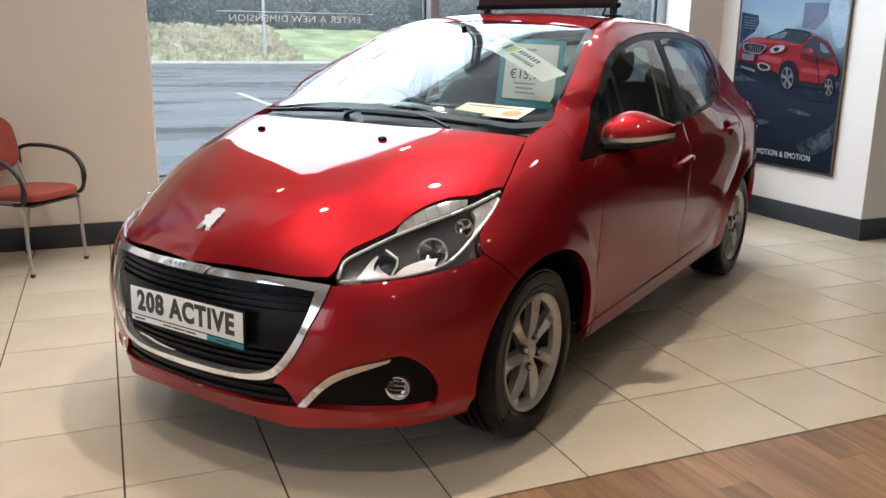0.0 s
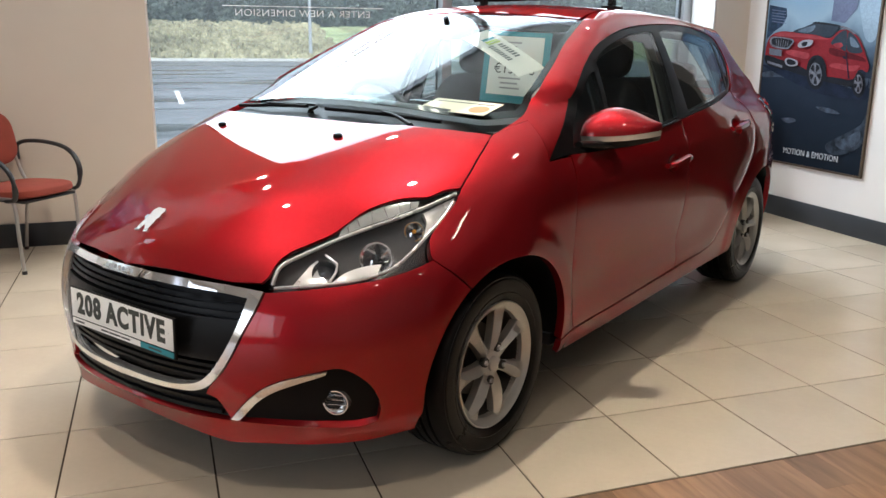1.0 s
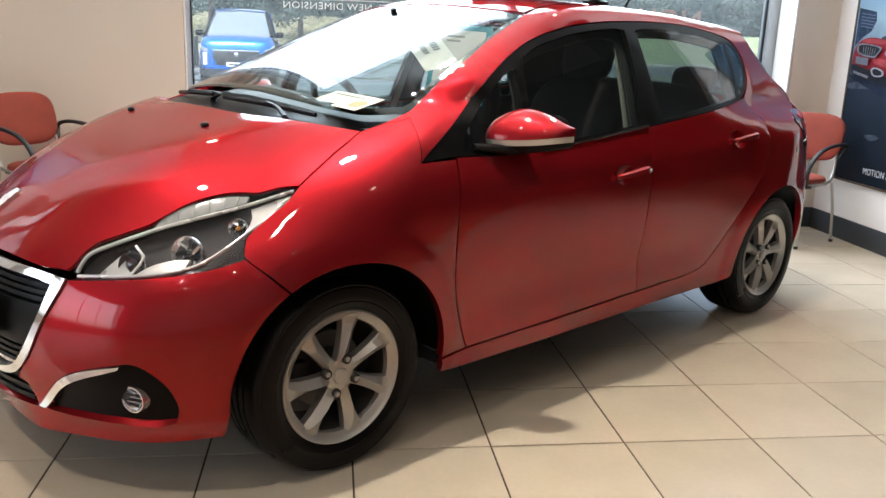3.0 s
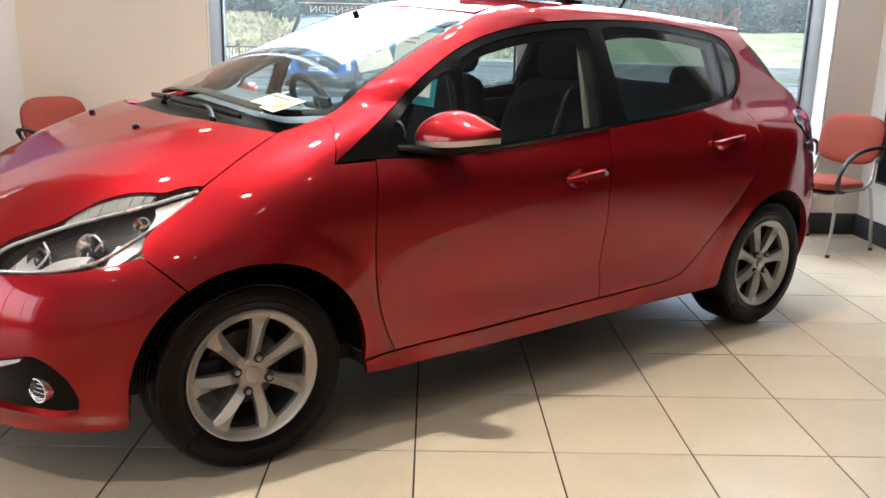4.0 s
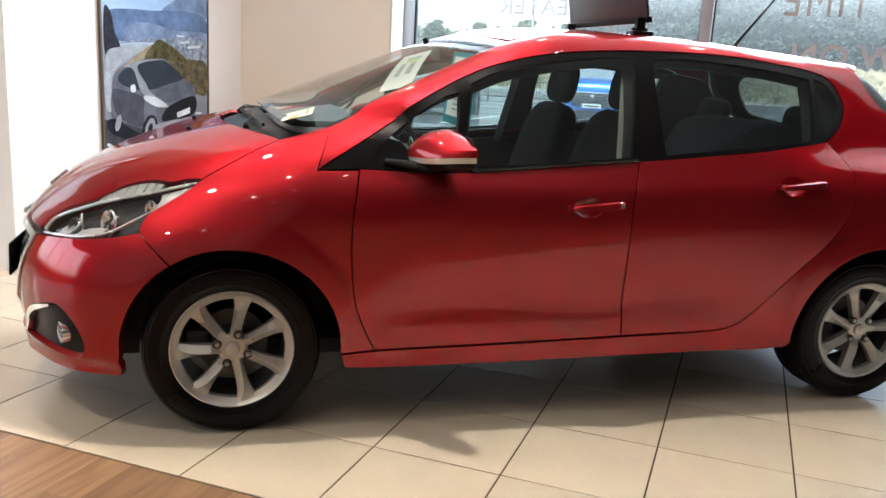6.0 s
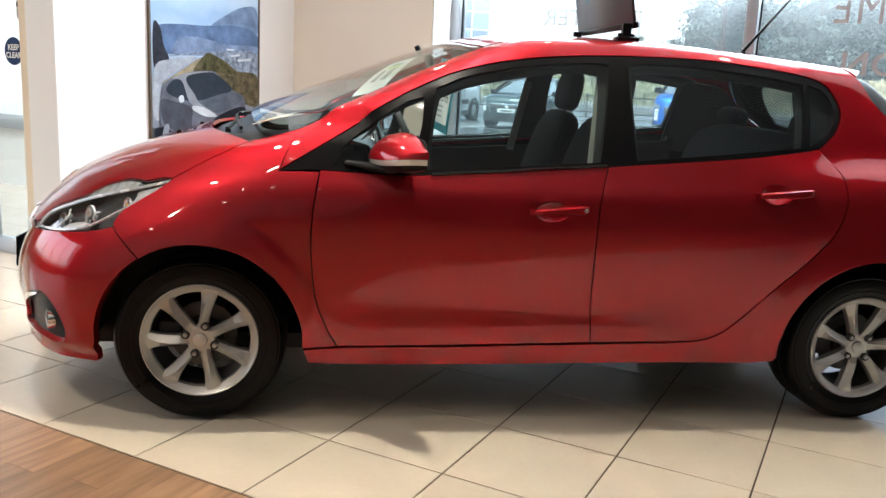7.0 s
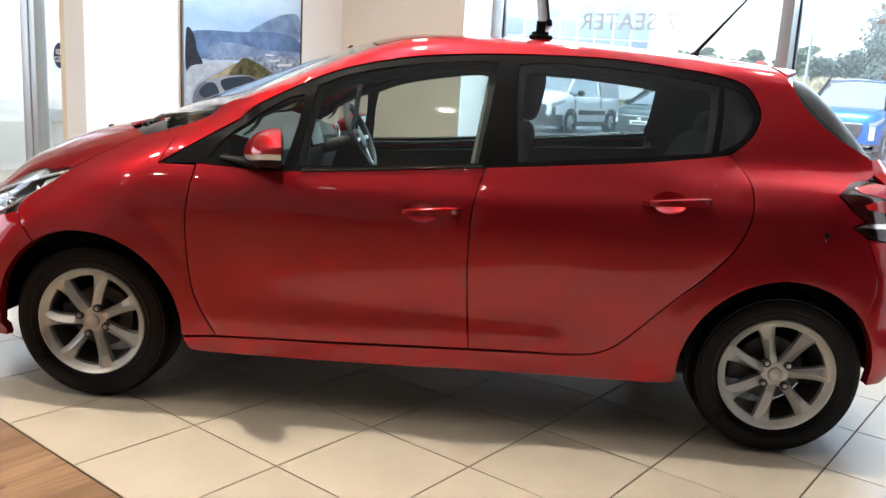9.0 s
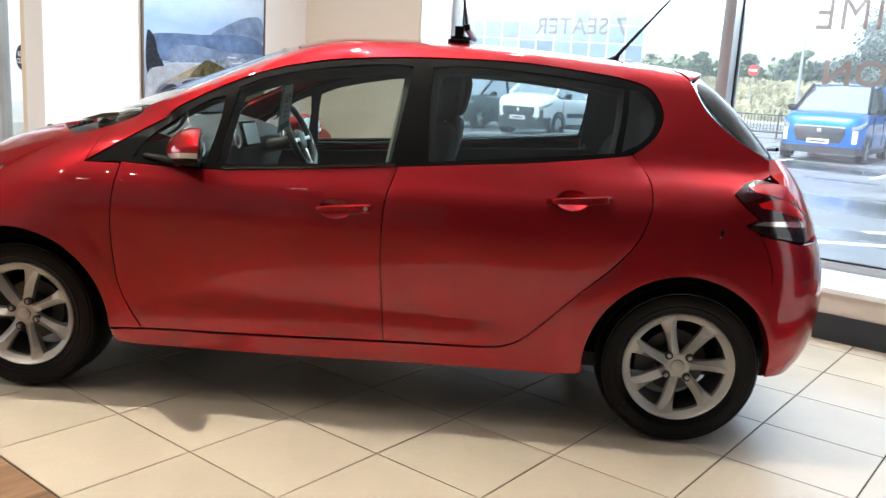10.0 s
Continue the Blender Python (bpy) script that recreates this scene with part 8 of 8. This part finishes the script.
bol = thing("bollard", "short black bollard by the railing", "bollard", Matrix.Translation((-4.2, 36.2, GROUND_Z)))
part("bollard_post", lathe(bmesh.new(), [(0, 1.15), (0.07, 1.15), (0.09, 1.1), (0.08, 0.9), (0.08, 0)], None, 16), FRAME_DARK, bol)

# office block
office = thing("office_block", "pale office block with a grid of blue-grey windows", "building", pose(-31.5, 59.5, GROUND_Z, 0, 0, 30))
part("wall", a_box(-7, 7, 0, 12, 0, 22), surface("pale_cladding", (0.62, 0.64, 0.66), 0.6, vary=0.06), office, smooth=False)
PANE_BLUE = surface("office_window", (0.21, 0.29, 0.37), 0.15, vary=0.2, scale=0.6, per_piece=0.35)
pane_mesh = finish(a_box(-0.62, 0.62, -0.03, 0.02, -0.62, 0.62), "office_pane", PANE_BLUE, False)
for i in range(10):
    for j in range(8):
        for sd in (0, 1):
            w = new("window", pane_mesh)
            w.parent = office
            w.matrix_local = pose(-6.3 + i * 1.4, -0.02, 3.2 + j * 1.4) if sd == 0 else pose(7.02, 1.0 + i * 1.15, 3.2 + j * 1.4, 0, 0, 90)


# parked vehicles
NOSE = ((0.0, 0.60), (0.02, 0.69), (0.06, 0.79), (0.13, 0.87), (0.25, 0.935), (0.45, 0.985), (0.75, 1.0))
VEHICLE_GLASS = surface("vehicle_glass", (0.42, 0.46, 0.47), 0.05, 0.75, vary=0.05, coat=1.0)
BLUE_PAINT = car_paint("bright_blue_paint", (0.014, 0.14, 0.50), 0.55)
VAN_PAINT = car_paint("white_van_paint", (0.78, 0.79, 0.80), 0.0)
DARK_PAINT = car_paint("dark_slate_paint", (0.05, 0.075, 0.085), 0.3)
GREY_CLAD = surface("grey_black_cladding", (0.03, 0.032, 0.035), 0.5, vary=0.1)


def wrapped(path, lo, hi, out, thick=0.02):
    """A strip bent round a line on plan, from height lo to hi (numbers, or pairs for its two ends), standing out by out."""
    b = bmesh.new()
    n = len(path)
    rows = []
    for i, (x, y) in enumerate(path):
        a, c = Vector(path[max(0, i - 1)]), Vector(path[min(n - 1, i + 1)])
        d = (c - a).normalized()
        nx, ny = d.y, -d.x
        t = i / (n - 1)
        z0 = lo if isinstance(lo, (int, float)) else lo[0] + (lo[1] - lo[0]) * t
        z1 = hi if isinstance(hi, (int, float)) else hi[0] + (hi[1] - hi[0]) * t
        rows.append([b.verts.new((x + nx * o, y + ny * o, z)) for o, z in ((out - thick, z0), (out, z0 + 0.008), (out, z1 - 0.008), (out - thick, z1))])
    for A, B in zip(rows, rows[1:]):
        for k in range(3):
            b.faces.new((A[k], A[k + 1], B[k + 1], B[k]))
        b.faces.new((A[3], A[0], B[0], B[3]))
    b.faces.new(rows[0]), b.faces.new(rows[-1])
    return b


def parked(label, x, y, turn, L, W, H, hood, base, roof0, roof1, tail, belt, paint, category="car", low=0.40):
    """A parked vehicle whose nose is at the place and points along -y."""
    v = thing("parked_van" if category == "van" else "parked_car", label, category, pose(x, y, GROUND_Z, 0, 0, turn))
    hw = W / 2
    wheels = (0.86, L - 0.80)

    def half(u):
        end = min(u, (L - u) * 1.6)
        return hw * float(np.interp(end, [q[0] for q in NOSE], [q[1] for q in NOSE]))

    def line(u0, u1, n=8):
        return [(half(u0 + (u1 - u0) * i / n), u0 + (u1 - u0) * i / n) for i in range(n + 1)]

    def across(u1):
        """Round the nose from one flank to the other."""
        a = line(u1, 0.0, 10)
        return a + [(-px, py) for px, py in a[::-1]]

    crest = [(0.0, hood * 0.70), (0.03, hood * 0.80), (0.10, hood * 0.885), (0.22, hood * 0.93), (0.5, hood * 0.97), (base, hood + 0.02), (base + 0.35, belt), (L - 0.15, belt + 0.04), (L, belt - 0.12)]
    st = sorted({0.0, 0.02, 0.06, 0.13, 0.25, 0.45, 0.75, base, base + 0.35, L * 0.5, L - 0.8, L - 0.45, L - 0.2, L - 0.08, L - 0.02, L})
    b = bmesh.new()
    rows = []
    for u in st:
        zt = float(np.interp(u, [q[0] for q in crest], [q[1] for q in crest]))
        z0 = 0.24
        w = half(u)
        prof = [(w * 0.92, z0), (w * 0.985, z0 + 0.12), (w, z0 + (zt - z0) * 0.5), (w * 0.985, z0 + (zt - z0) * 0.84), (w * 0.93, zt - 0.025), (w * 0.82, zt + 0.01), (w * 0.45, zt + 0.03), (0, zt + 0.04)]
        rows.append([b.verts.new((a, u, z)) for a, z in prof] + [b.verts.new((-a, u, z)) for a, z in prof[-2::-1]])
    for A, B in zip(rows, rows[1:]):
        for k in range(len(A) - 1):
            b.faces.new((A[k], A[k + 1], B[k + 1], B[k]))
    b.faces.new(rows[0]), b.faces.new(rows[-1][::-1])
    part("body", b, paint, v, angle=50)
    # glass cabin, roof and pillars
    gs = [(base - 0.02, hood + 0.03), (roof0, H - 0.05), (roof0 + 0.25, H - 0.01), ((roof0 + roof1) / 2, H), (roof1, H - 0.04), (tail, belt + 0.05)]
    cabin, rf = bmesh.new(), bmesh.new()
    crow, rrow = [], []
    for u, z in gs:
        wt = hw * (0.90 - 0.18 * max(0, (z - belt) / (H - belt)))
        crow.append([cabin.verts.new(c) for c in ((hw * 0.925, u, belt - 0.03), (wt, u, max(z - 0.03, belt)), (wt * 0.9, u, max(z, belt)), (0, u, z + 0.025), (-wt * 0.9, u, max(z, belt)), (-wt, u, max(z - 0.03, belt)), (-hw * 0.925, u, belt - 0.03))])
    for A, B in zip(crow, crow[1:]):
        for k in range(6):
            cabin.faces.new((A[k], A[k + 1], B[k + 1], B[k]))
    cabin.faces.new(crow[-1][::-1])
    part("cabin_glass", cabin, VEHICLE_GLASS, v, angle=30)
    for u, z in gs[1:-1]:
        wt = hw * 0.72
        rrow.append([rf.verts.new((a, u, zz)) for a, zz in ((wt * 1.04, z - 0.06), (wt * 1.01, z - 0.01), (wt * 0.9, z + 0.012), (0, z + 0.037), (-wt * 0.9, z + 0.012), (-wt * 1.01, z - 0.01), (-wt * 1.04, z - 0.06))])
    for A, B in zip(rrow, rrow[1:]):
        for k in range(6):
            rf.faces.new((A[k], A[k + 1], B[k + 1], B[k]))
    part("roof", rf, paint, v)
    mid = (roof0 + roof1) / 2 - 0.05
    for s in (1, -1):
        for (u0, z0, w0), (u1, z1, w1), r in (((base, hood + 0.03, 0.90), (roof0, H - 0.05, 0.73), 0.042), ((mid - 0.06, belt, 0.93), (mid, H - 0.06, 0.735), 0.045), ((tail - 0.15, belt, 0.88), (roof1, H - 0.08, 0.70), 0.075)):
            part("pillar", tube(bmesh.new(), [(s * hw * w0, u0, z0), (s * hw * w1, u1, z1)], r, 8), paint if r > 0.06 or category == "van" else BLACK_TRIM, v)
        if category == "van":
            b = bmesh.new()
            q = [b.verts.new((s * hw * w, u, z)) for w, u, z in ((0.945, mid + 0.10, belt - 0.02), (0.945, tail - 0.05, belt - 0.02), (0.77, roof1, H - 0.06), (0.77, mid + 0.14, H - 0.06))]
            b.faces.new(q)
            bmesh.ops.solidify(b, geom=b.faces[:], thickness=0.02)
            part("side_panel", b, paint, v, smooth=False)
            part("rub_strip", a_box(min(s * hw, s * (hw + 0.018)), max(s * hw, s * (hw + 0.018)), 1.35, wheels[1] - 0.45, 0.56, 0.70, bevel=0.006), GREY_CLAD, v, "black plastic rub strip")
        side_x = s * (hw + 0.004)
        for u in (base + 0.36, mid):
            part("door_seam", a_box(min(side_x, s * hw * 0.98), max(side_x, s * hw * 0.98), u - 0.006, u + 0.006, 0.42, belt - 0.05), BLACK_TRIM, v, smooth=False)
        for u in (mid - 0.28, mid + 0.62):
            part("door_handle", a_box(min(side_x, s * (hw + 0.03)), max(side_x, s * (hw + 0.03)), u, u + 0.17, belt - 0.17, belt - 0.135, bevel=0.008), paint, v)
        for u in wheels:
            at = Matrix.Translation((s * (hw - 0.10), u, 0.33)) @ pose(0, 0, 0, 0, 90 * s, 0)
            part("wheel_arch", lathe(bmesh.new(), [(0.34, 0.10), (0.40, 0.112), (0.425, 0.106), (0.425, 0.09)], at, 32), GREY_CLAD, v, "dark wheel arch trim")
            ty = part("wheel", lathe(bmesh.new(), [(0.20, -0.10), (0.30, -0.11), (0.33, -0.08), (0.33, 0.095), (0.30, 0.118), (0.22, 0.113)], at, 32), RUBBER, v, "road wheel")
            part("rim_back", lathe(bmesh.new(), [(0.0, 0.07), (0.215, 0.075), (0.225, 0.115)], at, 24), RIM_DARK, ty)
            for k in range(5):
                m = at @ Matrix.Rotation(k * 2 * math.pi / 5 + 0.3, 4, "Z")
                b = bmesh.new()
                box(b, 0.0, 0.215, -0.028, 0.028, 0.085, 0.112, m)
                part("rim_spoke", b, ALLOY, ty, smooth=False)
        flank = [(s * px, py) for px, py in (line(0.04, 0.46) if s > 0 else line(0.46, 0.04))]
        z_in, z_out = hood * 0.70, hood * 0.80
        part("headlamp", wrapped(flank, (z_in - 0.055, z_out - 0.015) if s > 0 else (z_out - 0.015, z_in - 0.055), (z_in + 0.045, z_out + 0.055) if s > 0 else (z_out + 0.055, z_in + 0.045), 0.014), CLEAR_RIB, v, "bright clear headlamp")
        claw = [(s * px, py) for px, py in (line(0.05, 0.13, 3) if s > 0 else line(0.13, 0.05, 3))]
        part("daytime_light", wrapped(claw, 0.50, z_in - 0.05, 0.012), WHITE_PAPER if category == "car" else GREY_CLAD, v)
        bm2 = bmesh.new()
        pillow(bm2, 0.11, 0.07, 0.085, pose(s * (hw + 0.10), base + 0.45, belt + 0.09), 8, 0.6)
        part("door_mirror", bm2, BLACK_TRIM, v)
        cyl_b = cyl(bmesh.new(), (s * hw * 0.90, base + 0.42, belt + 0.03), (s * (hw + 0.06), base + 0.45, belt + 0.06), 0.025, 8)
        part("mirror_arm", cyl_b, BLACK_TRIM, v)
    g = hw * 0.60
    part("grille", prism(bmesh.new(), [(-g, hood * 0.70), (g, hood * 0.70), (g * 1.02, hood * 0.58), (g * 0.86, 0.50), (-g * 0.86, 0.50), (-g * 1.02, hood * 0.58)], 0.03, pose(0, 0.012, 0, 90, 0, 0), 0.006), SMOKE if category == "car" else GREY_CLAD, v, "dark grille")
    part("grille_bar", a_box(-g, g, -0.026, 0.0, hood * 0.70, hood * 0.70 + 0.025, bevel=0.006), CHROME, v)
    part("badge", a_box(-0.05, 0.05, -0.032, -0.015, hood * 0.63 - 0.05, hood * 0.63 + 0.05, bevel=0.012), CHROME, v)
    part("bumper", wrapped(across(0.42), 0.22, low, 0.016), GREY_CLAD, v, "dark lower bumper")
    if category == "car":
        part("skid_plate", wrapped(across(0.10), 0.27, 0.315, 0.026), SILVER, v, "silver lower bumper strip")
    part("sill", a_box(-hw * 0.99, hw * 0.99, wheels[0] + 0.43, wheels[1] - 0.43, 0.22, 0.36, bevel=0.02), GREY_CLAD, v)
    pl = part("number_plate", a_box(-0.26, 0.26, -0.055, -0.02, 0.47, 0.58, bevel=0.004), WHITE_PAPER, v)
    part("plate_bar", a_box(-0.19, 0.19, -0.0575, -0.0552, 0.505, 0.545), INK, pl, smooth=False)
    return v


parked("bright blue sport utility car parked facing the showroom", -1.18, 23.3, 2, 4.6, 2.0, 2.0, 1.25, 1.0, 1.95, 3.7, 4.4, 1.23, BLUE_PAINT, low=0.40)
parked("dark slate hatchback parked facing the showroom", -5.95, 22.2, 2, 3.96, 1.74, 1.48, 0.99, 0.90, 1.75, 3.2, 3.8, 0.95, DARK_PAINT)
parked("white panel van parked facing the showroom", -9.4, 22.0, 2, 4.40, 1.82, 1.86, 1.20, 0.75, 1.5, 4.2, 4.36, 1.12, VAN_PAINT, category="van", low=0.56)
parked("dark teal-grey sport utility car parked facing the showroom", -12.6, 22.3, 0, 4.4, 1.86, 1.68, 1.08, 1.0, 1.85, 3.5, 4.2, 1.05, DARK_PAINT)

# ---- floor: cream tiles up to the wooden boards ----
solid("floor", a_box(-6.2, 9.2, WOOD_Y - 0.004, 6.5, -0.2, -0.0035), GROUT, "brown grout bed under the cream floor tiles", "floor", kind="structure", smooth=False)
floor_tiles = bpy.data.objects["floor"]


def tile_mesh(w, h):
    b = bmesh.new()
    box(b, -w / 2, w / 2, -h / 2, h / 2, -0.008, 0.0)
    bmesh.ops.bevel(b, geom=[e for e in b.edges if all(v.co.z > -1e-6 for v in e.verts)], offset=0.0004, segments=1, profile=0.5, affect="EDGES")
    return finish(b, "tile", TILE, False)


one_tile = tile_mesh(TILE_PITCH - 0.0060, TILE_PITCH - 0.0060)
near, far_bm = [], bmesh.new()
for i in range(-17, 16):
    for j in range(-1, 9):
        cx, cy = TILE_X + (i + 0.5) * TILE_PITCH, TILE_Y + (j + 0.5) * TILE_PITCH
        if cy > 5.9 and not -0.9 < cx < 5.0:
            continue
        if -1.6 < cx < 5.6:
            t = new("tile", one_tile)
            t.parent = floor_tiles
            t.location = (cx, cy, 0)
        elif -6.0 < cx < 9.0:
            h = TILE_PITCH / 2 - 0.0018
            box(far_bm, cx - h, cx + h, cy - h, cy + h, -0.008, 0.0)
tagged(part("far_tiles", far_bm, TILE, floor_tiles, smooth=False), kind="stuff")


def wood_material():
    m, n, l, b = node_mat("walnut_boards")
    co = n.new("ShaderNodeTexCoord")
    mp = n.new("ShaderNodeMapping")
    mp.inputs["Scale"].default_value = (13.0, 1.3, 13.0)
    info = n.new("ShaderNodeObjectInfo")
    add = n.new("ShaderNodeVectorMath")
    add.operation = "ADD"
    sc = n.new("ShaderNodeVectorMath")
    sc.operation = "SCALE"
    sc.inputs[0].default_value = (7.0, 3.0, 5.0)
    l.new(info.outputs["Random"], sc.inputs["Scale"])
    l.new(co.outputs["Object"], add.inputs[0])
    l.new(sc.outputs[0], add.inputs[1])
    l.new(add.outputs[0], mp.inputs["Vector"])
    nz = n.new("ShaderNodeTexNoise")
    nz.inputs["Scale"].default_value, nz.inputs["Detail"].default_value, nz.inputs["Distortion"].default_value = 1.6, 8.0, 0.6
    l.new(mp.outputs[0], nz.inputs["Vector"])
    cr = n.new("ShaderNodeValToRGB")
    cr.color_ramp.elements[0].position, cr.color_ramp.elements[0].color = 0.28, (0.155, 0.085, 0.045, 1)
    cr.color_ramp.elements[1].position, cr.color_ramp.elements[1].color = 0.74, (0.36, 0.215, 0.12, 1)
    l.new(nz.outputs["Fac"], cr.inputs[0])
    vr = n.new("ShaderNodeMapRange")
    vr.inputs["To Min"].default_value, vr.inputs["To Max"].default_value = 0.72, 1.22
    l.new(info.outputs["Random"], vr.inputs["Value"])
    s2 = n.new("ShaderNodeVectorMath")
    s2.operation = "SCALE"
    l.new(cr.outputs[0], s2.inputs[0])
    l.new(vr.outputs[0], s2.inputs["Scale"])
    l.new(s2.outputs[0], b.inputs["Base Color"])
    b.inputs["Roughness"].default_value = 0.38
    bp = n.new("ShaderNodeBump")
    bp.inputs["Strength"].default_value, bp.inputs["Distance"].default_value = 0.15, 0.001
    l.new(nz.outputs["Fac"], bp.inputs["Height"])
    l.new(bp.outputs[0], b.inputs["Normal"])
    return m


WOOD = wood_material()
wood = solid("wooden_floor", a_box(-6.2, 9.2, -7.2, WOOD_Y - 0.004, -0.2, -0.006), GROUT, "walnut-brown board floor along the tiles", "floor", kind="structure", smooth=False)
PLANK_W, PLANK_L = 0.125, 1.21


def plank(name):
    b = bmesh.new()
    box(b, -PLANK_W / 2 + 0.0003, PLANK_W / 2 - 0.0003, -PLANK_L / 2 + 0.0003, PLANK_L / 2 - 0.0003, -0.008, 0.0)
    return finish(b, name, WOOD, False)


one_plank = plank("plank")
rest = bmesh.new()
rng = random.Random(5)
WOOD_EDGE = WOOD_Y - 0.006
for j in range(-48, 73):
    x = 0.02 + PLANK_W * (j + 0.5)
    shift = rng.uniform(0.15, 1.0) * PLANK_L
    for i in range(-1, 8):
        y1 = min(WOOD_EDGE, WOOD_EDGE - shift - i * PLANK_L)
        y0 = WOOD_EDGE - shift - (i + 1) * PLANK_L
        if y0 < -7.1:
            continue
        if y1 > 0.2 and -0.6 < x < 5.0 and y1 < WOOD_EDGE:
            p = new("plank", one_plank)
            p.parent = wood
            p.location = (x, (y0 + y1) / 2, 0)
        elif y1 > 0.2 and -0.6 < x < 5.0:
            b = bmesh.new()
            box(b, -PLANK_W / 2 + 0.0003, PLANK_W / 2 - 0.0003, (y0 - y1) / 2 + 0.0006, (y1 - y0) / 2, -0.008, 0.0)
            p = new("plank", finish(b, "plank", WOOD, False))
            p.parent = wood
            p.location = (x, (y0 + y1) / 2, 0)
        else:
            box(rest, x - PLANK_W / 2 + 0.0003, x + PLANK_W / 2 - 0.0003, y0 + 0.0006, y1, -0.008, 0.0)
tagged(part("far_planks", rest, WOOD, wood, smooth=False), kind="stuff")
